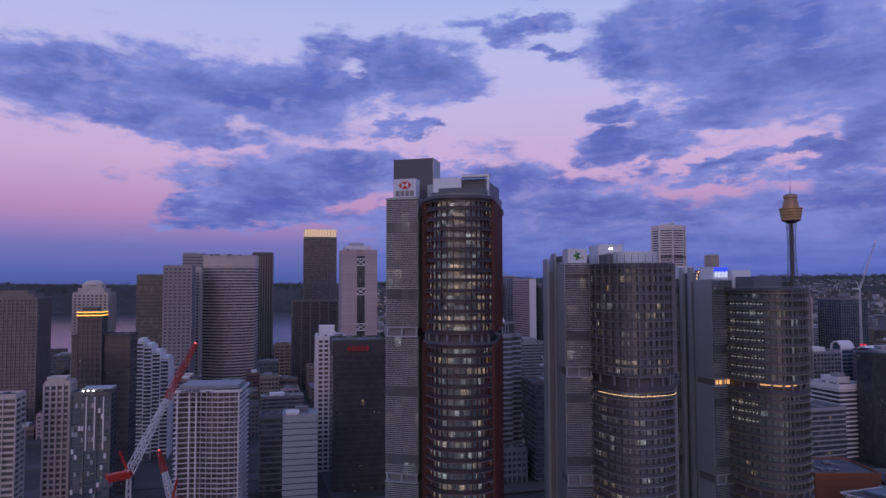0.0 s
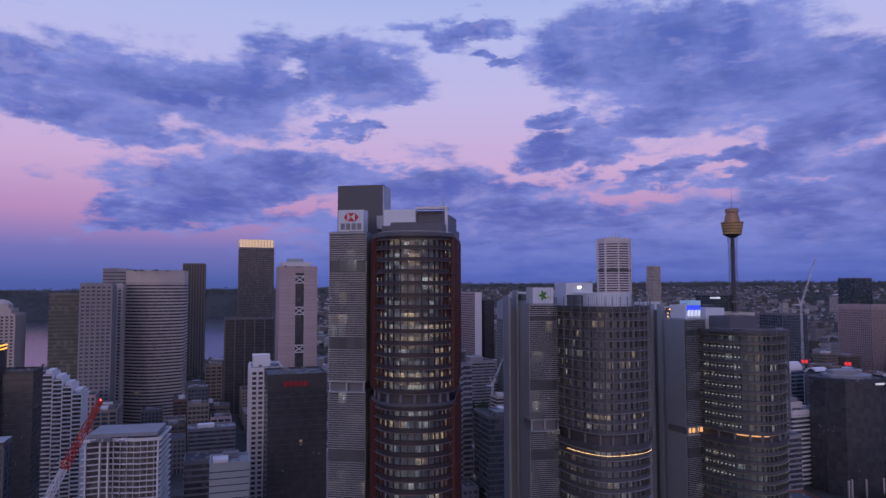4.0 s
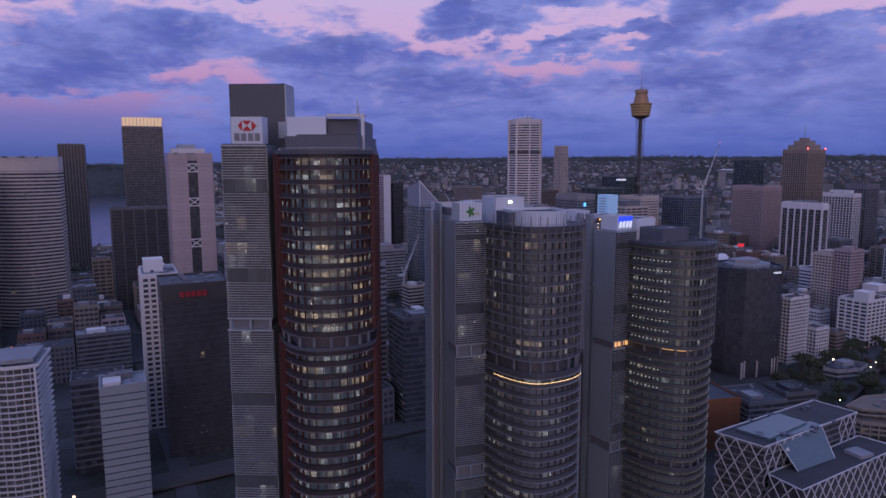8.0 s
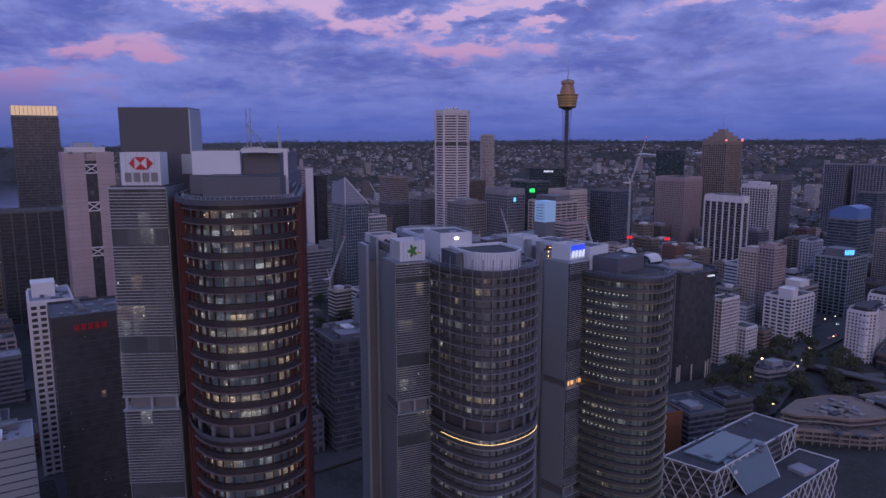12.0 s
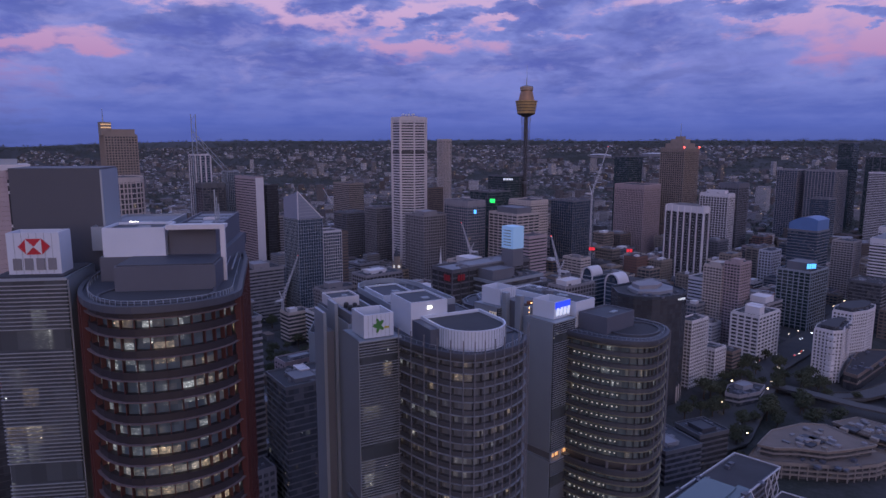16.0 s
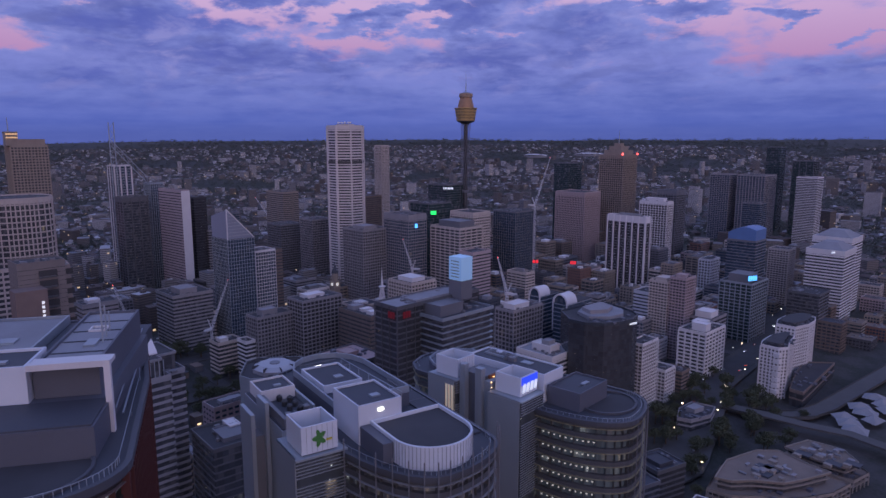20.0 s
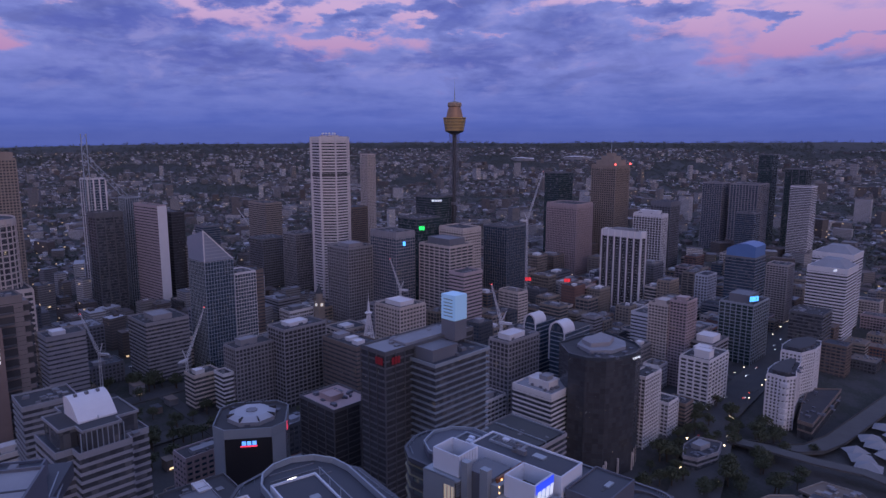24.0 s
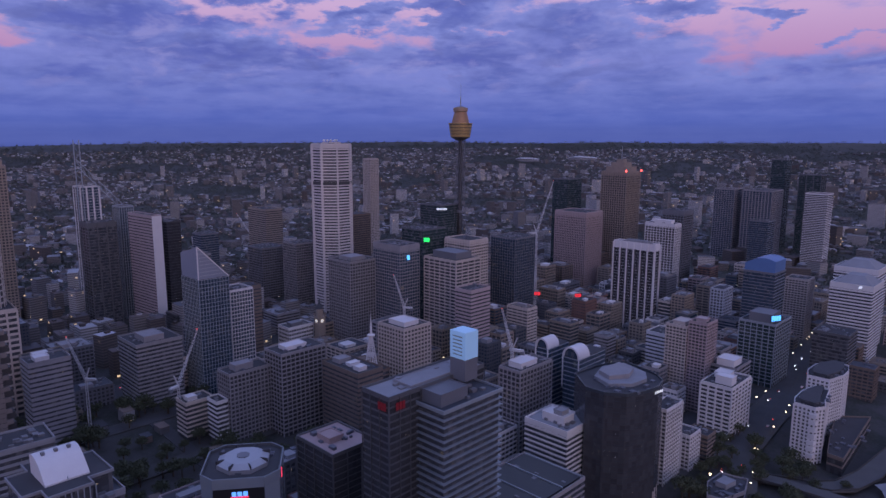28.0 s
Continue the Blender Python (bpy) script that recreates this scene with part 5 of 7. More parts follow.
# ---- landmark buildings ----
def observation_tower():
    """Thin shaft with a gold turret, a tapering head and a spire, stayed by crossing cables."""
    x, y = 681.0, -631.5
    root = thing("observation_tower", "slender observation tower with a gold turret and dark cabled shaft", "tower", at(x, y, 0))
    FOOT.append((x, y, 22))
    part("shaft", mesh_from(*lathe_data([(3.6, 18), (3.4, 150), (3.2, 262)], 20), BLACK, shade=False), root)
    part("shaft_collar", mesh_from(*lathe_data([(5.2, 148), (5.6, 149), (5.6, 151), (5.2, 152)], 20), MIDGREY), root)
    part("turret_base", mesh_from(*lathe_data([(5, 257), (8.5, 259.5), (13.5, 261.5), (14.6, 263)], 32), BLACK), root)
    for k in range(4):
        r0, r1 = 14.6 + 0.75 * k, 14.6 + 0.75 * (k + 1)
        z = 263 + 4.6 * k
        part("turret_storey", mesh_from(*lathe_data([(r0, z), (r1 - 0.1, z + 3.6), (r1 - 0.9, z + 3.7), (r1 - 0.9, z + 4.6)], 40), GOLD), root)
        part("window_band", mesh_from(*lathe_data([(r1 - 0.75, z + 3.55), (r1 - 0.75, z + 4.65)], 40), BLACK), root)
    part("turret_deck", mesh_from(*lathe_data([(17.6, 281.4), (18.2, 282.4), (18.2, 283.2), (13.0, 283.6)], 40), GOLD), root)
    part("turret_head", mesh_from(*lathe_data([(13, 283.4), (12.2, 288), (10.8, 294), (9.6, 298), (9.4, 299)], 32), surface("bronze_head", (0.34, 0.20, 0.12), 0.5, 0.2, 0.4, metal=0.4)), root)
    part("head_ring", mesh_from(*lathe_data([(9.4, 299), (10.8, 300.4), (10.8, 304.6), (9.8, 306)], 32), surface("pale_bronze_ring", (0.34, 0.24, 0.17), 0.5, 0.15, 0.4)), root)
    part("head_cap", mesh_from(*lathe_data([(9.4, 306), (6, 307), (1.2, 308.2)], 24), MIDGREY), root)
    part("spire", mesh_from(*lathe_data([(0.9, 308), (0.6, 322), (0.28, 323), (0.16, 341)], 10), STEEL), root)
    for k in range(14):
        a, b = 2 * math.pi * k / 14, 2 * math.pi * (k + 4) / 14
        for p, q in ((a, b), (b, a)):
            part("cable", mesh_from(*bar_data((8 * math.cos(p), 8 * math.sin(p), 259.5), (16 * math.cos(q), 16 * math.sin(q), 90), 0.22), MIDGREY), root)


observation_tower()


def octagon(r, cx=0.0, cy=0.0, turn=22.5):
    return [(cx + r * math.cos(radians(turn + 45 * k)), cy + r * math.sin(radians(turn + 45 * k))) for k in range(8)]


IVORY = surface("ivory_precast", (0.60, 0.55, 0.55), 0.65, 0.1, 0.4, streak=0.08)
o = tower("office_tower", "tall white octagonal concrete tower with deep horizontal bands", "building", 715.5, -430.5, 7, octagon(27.5), 253, G_DARK, IVORY, fh=4.0, band=1.95, proud=0.9, top_band=5, plant=((-9, -9, 18, 18, 2.5, IVORY),))
oz = o.location.z
for k in range(8):
    p, q = octagon(28.6)[k], octagon(28.6)[(k + 1) % 8]
    col = [(p[0] * (1 - f) + q[0] * f) for f in (0.06, -0.06)]
    part("corner_column", prism([(p[0] * g + (q[0] - p[0]) * f, p[1] * g + (q[1] - p[1]) * f) for g, f in ((1, 0), (1, 0.11), (0.93, 0.11), (0.93, 0))], 0, 253 - oz, IVORY), o)
part("service_band", prism(octagon(27.7), 199 - oz, 203.5 - oz, BLACK), o)
for k in range(6):
    part("roof_dish", mesh_from(*lathe_data([(0.4, 253 - oz), (0.4, 257 - oz), (2.0, 257.6 - oz), (1.6, 259 - oz), (0.3, 259.6 - oz)], 10, -12 + 5 * k, 6 * math.sin(k * 2)), WHITE), o)

# faceted black glass office tower with a bowed front
bow = [(190, -326), (168, -311), (154, -313), (143, -322), (138.5, -336), (138, -350), (143, -363), (153, -370), (184, -376), (191, -352)]
b = tower("office_tower", "bowed black glass office tower with white rooftop plant", "building", 0, 0, 0, bow, 100, G_BLACK, surface("black_mullion", (0.05, 0.06, 0.075), 0.25), fh=3.8, band=0.35, proud=0.06, par=1.6)
bz = b.location.z
part("roof_plant", prism([(176, -330), (160, -325), (150, -338), (150, -354), (158, -364), (180, -368), (185, -350)], 100 - bz, 102.6 - bz, ROOFL), b)
part("roof_plant", prism([(176, -335), (164, -331), (158, -345), (164, -358), (178, -360)], 102.6 - bz, 105.6 - bz, GREY), b)
part("sign_panel", mesh_from(*bar_data((140.4, -345, 98.0 - bz), (140.4, -354, 98.0 - bz), 0.25), BLACK), b)
for k, (dz, w) in enumerate(((0.0, 0.8), (0.0, 1.4), (0.0, 1.4), (0.0, 1.1), (0.0, 1.4))):
    yy = -346 - 1.75 * k
    part("sign_mark", mesh_from(*box_data(137.3, yy - w * 0.7, 97.0 - bz, 137.7, yy, 98.5 - bz), lamp("sign_white", (0.9, 0.93, 1.0), 0.6)), b)
for k in range(9):
    part("arcade_post", mesh_from(*box_data(137.5 + (k % 3) * 2.5, -318 - 5.5 * k, 0, 138.7 + (k % 3) * 2.5, -317 - 5.5 * k, 14), CREAM), b)

# stepped octagonal tower with a lit sign
cut = [(7, -40), (33, -40), (40, -33), (40, -7), (33, 0), (7, 0), (0, -7), (0, -33)]
d = tower("office_tower", "octagonal office tower with grey corner panels and a glass roof lantern", "building", 221.8, -70.9, -30, cut, 90, G_BLACK, DARK, band=0.5, proud=0.3, par=1.6, roof=ROOF)
dz = d.location.z
for i in (1, 3, 5, 7):
    p, q = cut[i], cut[(i + 1) % 8]
    n = Vector((q[1] - p[1], p[0] - q[0])).normalized()
    part("corner_panel", prism([p, (p[0] + n.x * 0.4, p[1] + n.y * 0.4), (q[0] + n.x * 0.4, q[1] + n.y * 0.4), q][::-1], 0, 91 - dz, STEEL), d)
part("head_band", mesh_from(*ring_data(offset(cut, 0.5), offset(cut, -0.3), 86 - dz, 91.6 - dz), STEEL), d)
part("front_panel", mesh_from(*box_data(-0.45, -33, 30 - dz, 0.0, -7, 85.9 - dz), surface("black_glass_panel", (0.02, 0.02, 0.024), 0.5, 0.15, 0.3)), d, None, "black glass front panel")
lan = octagon(14.5, 20, -20)
part("lantern", prism(lan, 90 - dz, 92.4 - dz, ROOFL, None), d)
part("lantern_cap", prism(lan, 92.4 - dz, 94.4 - dz, surface("frosted_lantern_panel", (0.40, 0.42, 0.47), 0.5, 0.1, 0.3), octagon(10.5, 20, -20)), d)
for k in range(8):
    (x0, y0), (x1, y1) = lan[k], octagon(10.5, 20, -20)[k]
    part("lantern_rib", prism([(x0 - 0.35, y0 - 0.35), (x0 + 0.35, y0 + 0.35), (x1 + 0.35, y1 + 0.35), (x1 - 0.35, y1 - 0.35)], 92.5 - dz, 94.6 - dz, ROOF), d)
part("lantern_hub", prism(octagon(3.5, 20, -20), 94.2 - dz, 94.9 - dz, MIDGREY), d)
SB, SR = lamp("sign_blue", (0.12, 0.35, 1.0), 1.3), lamp("sign_red", (1.0, 0.05, 0.12), 1.2)
for k in range(3):
    part("sign_letter_bar", mesh_from(*box_data(-0.8, -18.7 - 2.9 * k, 81.9 - dz, -0.45, -16.5 - 2.9 * k, 84.2 - dz), SB), d)
part("sign_stripe", mesh_from(*box_data(-0.8, -25.0, 80.9 - dz, -0.45, -15.6, 81.5 - dz), SR), d)
part("sign_stripe", mesh_from(*box_data(14.5, -40.8, 83 - dz, 15.3, -40.4, 88.5 - dz), SR), d)

# tower with a white vaulted plant roof and stepped terraces
aon = [(0, -30), (6, -30), (6, -40), (36, -40), (36, -30), (44, -30), (44, -8), (36, -8), (36, 0), (8, 0), (8, -7), (0, -7)]
a = tower("office_tower", "office tower with stepped white-edged terraces and a white vaulted plant roof", "building", 173, 10, 8, aon, 118, G_DARK, surface("pale_band", (0.28, 0.285, 0.32), 0.6), fh=3.9, band=1.5, proud=0.3, roof=ROOFB)
az = a.location.z
part("upper_storey_block", prism(offset(aon, -3.5), 118 - az, 126.5 - az, G_DARK), a)
part("upper_roof", prism(offset(aon, -3.0), 126.5 - az, 127.2 - az, ROOF), a)
part("roof_edge", mesh_from(*ring_data(offset(aon, -2.8), offset(aon, -3.3), 126.6 - az, 127.9 - az), ROOFL), a)
for k in range(9):
    part("mullion", mesh_from(*box_data(3.2, -28 + 2.3 * k, 118 - az, 3.6, -27.6 + 2.3 * k, 126.5 - az), STEEL), a)
arc = [(13 + 18 * k / 10, 127 + 9.5 * math.sin(math.pi * (0.03 + 0.62 * k / 10))) for k in range(11)]
v = [(x, y, z - az) for y in (-29, -12) for x, z in [(13, 126.9)] + arc + [(31, 126.9)]]
m = len(arc) + 2
part("vault", mesh_from(v, [tuple(range(m - 1, -1, -1)), tuple(range(m, 2 * m))] + [(i, i + 1, m + i + 1, m + i) for i in range(m - 1)], WHITE), a, None, "white vaulted plant enclosure")
for k in range(3):
    part("vault_vent", mesh_from(*box_data(24, -26 + 5 * k, 135.9 - az, 25.6, -24.6 + 5 * k, 137.4 - az), UNIT), a)
part("vault_seam", mesh_from(*box_data(12.6, -20.6, 126.9 - az, 13.3, -20.4, 129 - az), STEEL), a)

# curved white hotel in two wings
def bowed_hotel(label, plan, z1):
    plan = ccw(plan)
    h = tower("hotel", label, "building", 0, 0, 0, plan, z1, G_HOME, WHITE, fh=3.1, band=1.3, pier=3.3, pw=1.5, pd=0.2, proud=0.3, roof=ROOF)
    g = h.location.z
    inner = offset(plan, -4)
    part("penthouse", prism(inner, z1 - g - 0.1, z1 - g + 3.2, G_DARK), h)
    part("penthouse_roof", prism(offset(plan, -3.8), z1 - g + 3.2, z1 - g + 3.6, ROOF), h)
    return h


wing = bowed_hotel("curved white hotel wing with rows of square windows", [(119, -514), (124, -526), (127, -546), (124, -566), (113, -566), (109, -552), (105, -538), (99, -524), (103, -515)], 53.5)
for k in range(7):
    part("balcony_bay", mesh_from(*box_data(101.4, -521, 12 + 5.6 * k - wing.location.z, 107, -513.2, 15.4 + 5.6 * k - wing.location.z), WHITE), wing)
bowed_hotel("taller curved white hotel wing behind the first", [(134, -572), (141, -588), (143, -608), (136, -628), (122, -628), (116, -612), (114, -596), (117, -574)], 59)

# balcony tower with a waved front, and the striped bow-fronted tower
wave = [(0, 0)] + [(1.6 * math.sin(k * math.pi / 5) - 0.4 * (k % 2), -4 * k) for k in range(1, 10)] + [(0, -40), (30, -40), (30, 0)]
ap = tower("apartment_tower", "white apartment tower with waved balconies and a pale flat roof", "building", 97, 213, -2, wave, 93, G_HOME, WHITE, fh=3.05, band=0.45, proud=1.6, roof=ROOFL, par=0.8)
part("roof_canopy", prism(offset(rect(3, -37, 27, -3), 0.5), 94 - ap.location.z, 96 - ap.location.z, ROOFL), ap)
for yy in (-2, -9, -13, -38):
    part("frame_post", mesh_from(*box_data(-1.0, yy - 0.8, 0, 0.5, yy, 92 - ap.location.z), WHITE), ap)
for k in range(7):
    part("balcony_divider", mesh_from(*box_data(-0.3, -16 - 3.4 * k, 0, 1.2, -15.8 - 3.4 * k, 92 - ap.location.z), WHITE), ap)
arcw = [(524 - 13 * math.sin(math.pi * k / 12), 277 - 62 * k / 12) for k in range(13)] + [(560, 215), (560, 277)]
au = tower("office_tower", "bow-fronted pale tower with close horizontal stripes", "building", 0, 0, 0, arcw, 193, G_DARK, CREAM, fh=3.6, band=1.75, proud=0.5, top_band=13)
tower("office_tower", "flat-topped pale core beside the striped tower", "building", 0, 0, 0, [(545, 300), (520, 300), (524, 276), (560, 276)], 195, G_DARK, GREY, band=2.6, proud=0.2)
tower("office_tower", "ribbed concrete tower with dark window slots", "building", 0, 0, 0, [(484, 312), (491, 274), (516, 276), (512, 314)], 178, G_DARK, CREAM, fh=3.6, band=1.4, pier=5, pw=2.2, pd=0.8, top_band=4)
for zz in (132, 84):
    part("vent_opening", mesh_from(*box_data(511.2, 243, zz, 515, 247, zz + 5.5), BLACK), au)

# two arch-topped towers
def arch_tower(x, y, e, s, z, rise):
    r = tower("office_building", "slim tower with a white arched roof hood", "building", x, y, 7, nw(e, s), z, G_BLUE, STEEL, band=0.8, proud=0.2, par=0)
    h = z - r.location.z
    for px in (-0.5, e - 0.3):
        part("hood_post", mesh_from(*box_data(px, 0, h - 26, px + 0.8, 0.8, h), WHITE), r)
    pts = [(e / 2 - (e / 2 + 0.6) * math.cos(math.pi * k / 12), h + rise * math.sin(math.pi * k / 12)) for k in range(13)]
    inn = [(e / 2 - (e / 2 - 0.8) * math.cos(math.pi * k / 12), h + (rise - 1.3) * math.sin(math.pi * k / 12)) for k in range(13)]
    v = [(p[0], yy, p[1]) for yy in (0.8, -min(s, 15)) for p in pts + inn]
    f = []
    for k in range(12):
        f += [(k, k + 1, 26 + k + 1, 26 + k), (13 + k + 1, 13 + k, 39 + k, 39 + k + 1), (k + 1, k, 13 + k, 13 + k + 1), (26 + k, 26 + k + 1, 39 + k + 1, 39 + k)]
    part("arch_hood", mesh_from(v, f, WHITE), r)
    part("gable_glass", mesh_from([(p[0], -0.6, p[1]) for p in inn], [tuple(range(13))], G_BLUE), r)


arch_tower(228, -376, 15, 40, 90, 9)
arch_tower(254, -368, 12, 30, 94, 8)

# pointed glass tower pair
lu = tower("office_tower", "faceted glass tower with a tall sloping glass peak", "building", 508, -172, 7, nw(34, 30), 134, G_BLUE, STEEL, band=0.5, proud=0.15, pier=3, pw=0.3, par=0)
lz = lu.location.z
part("glass_peak", mesh_from([(0, 0, 133.6 - lz), (0, -30, 133.6 - lz), (34, -30, 133.6 - lz), (34, 0, 133.6 - lz), (0, 0, 165 - lz), (34, 0, 156 - lz)], [(0, 4, 1), (3, 2, 5), (1, 4, 5, 2), (0, 3, 5, 4)], surface("pale_glass_slope", (0.26, 0.28, 0.35), 0.25, 0.08, 0.2)), lu)
part("peak_edge", mesh_from(*bar_data((-0.3, 0, 134 - lz), (-0.3, 0, 165.4 - lz), 0.9), WHITE), lu)
part("peak_edge", mesh_from(*bar_data((-0.3, 0, 165.2 - lz), (-0.3, -30, 134 - lz), 0.9), WHITE), lu)
for k in range(1, 9):
    part("peak_rail", mesh_from(*bar_data((-0.2, 0, 134 + 3.4 * k - lz), (-0.2, -30 + 3.26 * k, 134 + 3.4 * k - lz), 0.5), STEEL), lu)
tower("office_tower", "lower glass wing with a stepped white edge", "building", 520, -206, 7, nw(26, 24), 116, G_BLUE, WHITE, band=0.7, proud=0.3, pier=3, pw=0.4)
tower("office_tower", "brown slab beside the glass wing", "building", 560, -236, 7, nw(26, 20), 108, G_DARK, BROWN, band=2.6, proud=0.1)
sl = tower("office_tower", "pale slab tower with a blank white end wall", "building", 762, -204, 12, nw(62, 12), 166, G_DARK, PINK, band=2.6, proud=0.15)
part("end_wall", mesh_from(*box_data(-0.6, -12.2, 0, 0.0, 0.3, 166 - sl.location.z), WHITE), sl)
tower("office_tower", "black glass slab tower in shade", "building", 800, -232, 12, nw(50, 20), 152, G_BLACK, BLACK, band=0.6)

# tower with masts and sloping roof trusses
de = tower("office_tower", "glass tower with white fins under tall steel masts", "building", 896, -152, 8, nw(26, 24), 196, G_BLUE, WHITE, band=0.5, pier=9, pw=2.0)
dz2 = de.location.z
for yy in (4, -3):
    part("mast", mesh_from(*bar_data((-2, yy, 0), (-2, yy, 258 - dz2), 1.0), STEEL), de)
for k in range(16):
    z0 = 120 + 8.6 * k
    part("mast_brace", mesh_from(*bar_data((-2, 4 if k % 2 else -3, z0 - dz2), (-2, -3 if k % 2 else 4, z0 + 8.6 - dz2), 0.4), STEEL), de)
for yy in (-3, -12):
    part("roof_truss", mesh_from(*bar_data((-2, 2, 236 - dz2 + yy), (-6, -56, 168 - dz2 + yy), 0.8), STEEL), de)
for k in range(9):
    f = k / 9
    part("truss_web", mesh_from(*bar_data((-2 - 4 * f, 2 - 58 * f, 233 - 68 * f - dz2), (-2 - 4 * (f + 0.055), 2 - 58 * (f + 0.055), 224 - 68 * (f + 0.055) - dz2), 0.4), STEEL), de)
tower("office_tower", "pale-finned office tower with a flat hood roof", "building", 815, -142, 8, nw(26, 34), 156, G_OFFICE, DARK, band=0.7, pier=10, pw=1.4, top_band=5)
tower("office_tower", "blue glass tower with ribs", "building", 842, -186, 8, nw(22, 18), 172, G_BLUE, STEEL, band=0.5, pier=3, pw=0.8)

# lattice spire on a roof
sp = thing("lattice_spire", "tapering white lattice spire on a low dark roof", "mast", at(372, -272, 61))
for k in range(8):
    a0 = 2 * math.pi * k / 8
    part("leg", mesh_from(*bar_data((6.5 * math.cos(a0), 6.5 * math.sin(a0), 0), (1.3 * math.cos(a0), 1.3 * math.sin(a0), 34), 0.5), WHITE), sp)
for lv in range(9):
    r = 6.5 - 5.2 * lv / 8.5
    ringp = [(r * math.cos(2 * math.pi * k / 8), r * math.sin(2 * math.pi * k / 8)) for k in range(8)]
    part("ring", mesh_from(*ring_data(offset(ringp, 0.15), offset(ringp, -0.15), 4 * lv, 4 * lv + 0.35), WHITE), sp)
part("platform", mesh_from(*lathe_data([(1.5, 33), (3.4, 34), (3.4, 35), (1.2, 35.6)], 12), WHITE), sp)
part("tip", mesh_from(*lathe_data([(1.2, 35.4), (0.9, 42), (0.4, 48), (0.1, 54)], 10), WHITE), sp)

# diagrid office building
def diagrid(root, p, q, z0, z1, cells, rows):
    """White crossing bars on the wall from p to q."""
    p, q = Vector((*p, 0)), Vector((*q, 0))
    out = Vector((q.y - p.y, p.x - q.x, 0)).normalized() * 0.5
    def node(i, j):
        return p.lerp(q, min(max(i / cells, 0), 1)) + out + Vector((0, 0, z0 + (z1 - z0) * j / rows))
    for j in range(rows):
        for i in range(-1, cells + 1):
            if (i + j) % 2 == 0:
                continue
            for s in (-1, 1):
                if 0 <= i <= cells and 0 <= i + s <= cells:
                    part("diagrid_bar", mesh_from(*bar_data(node(i, j), node(i + s, j + 1), 0.42), DIAG), root)


DIAG = surface("white_diagrid_steel", (0.62, 0.62, 0.66), 0.5, 0.08, 0.4)
hi = [(3, -160), (-21, -169), (-5, -258), (18.5, -252)]
lo = [(-24, -170), (-43, -171), (-27, -264), (-8, -258)]
dg = tower("office_building", "glass office building wrapped in a white steel diagrid", "building", 0, 0, 0, hi, 42, G_DARK, MIDGREY, band=0.8, z0=2.0, roof=ROOF, par=0.6)
part("lower_wing", prism([p for p in lo], 0, 26, G_DARK), dg)
part("lower_roof", prism(offset(lo, 0.2), 26, 26.6, ROOF), dg)
for p, q in ((hi[0], hi[1]), (hi[1], (-13, -212)), ((-8, -240), hi[2]), (hi[2], hi[3])):
    diagrid(dg, p, q, 2, 40.6, max(2, round(math.dist(p, q) / 3.6)), 6)
for p, q in ((lo[0], lo[1]), (lo[1], lo[2]), (lo[2], lo[3])):
    diagrid(dg, p, q, 1, 27, max(2, round(math.dist(p, q) / 3.6)), 5)
for pts, zz in ((hi, 40.6), (lo, 27)):
    for i in range(4):
        part("edge_beam", mesh_from(*bar_data((*offset(pts, 0.5)[i], zz), (*offset(pts, 0.5)[(i + 1) % 4], zz), 0.5), DIAG), dg)
part("atrium_glass", mesh_from([(-17, -182, 40.6), (-11, -222, 40.6), (-24, -218, 27), (-28, -186, 27), (-11, -183, 40.7), (-5, -221, 40.7)], [(0, 3, 2, 1), (4, 0, 1, 5)], surface("teal_roof_glass", (0.10, 0.15, 0.19), 0.2, 0.1, 0.2)), dg)
part("atrium_frame", mesh_from(*joined(bar_data((-17, -182, 40.8), (-28, -186, 27), 0.4), bar_data((-11, -222, 40.8), (-24, -218, 27), 0.4)), DIAG), dg)
part("skylight", prism([(1, -172), (-16, -178), (-7, -216), (9, -212)], 40.2, 41.6, surface("teal_roof_glass", (0.10, 0.15, 0.19))), dg)
part("sign_disc", mesh_from(*lathe_data([(1.3, 0), (1.3, 0.3)], 16), WHITE), dg, at(-21, -186, 36) @ Matrix.Rotation(radians(90), 4, "Y"))
for k in range(8):
    part("sign_bar", mesh_from(*box_data(-19.2 + 0.42 * k, -189.3 - 3 * k, 35, -18.8 + 0.42 * k, -187.5 - 3 * k, 36.8), WHITE), dg)
part("roof_unit", mesh_from(*box_data(-30, -240, 26.6, -20, -230, 28.6), ROOFL), dg)

# waterfront blocks with curved balcony storeys


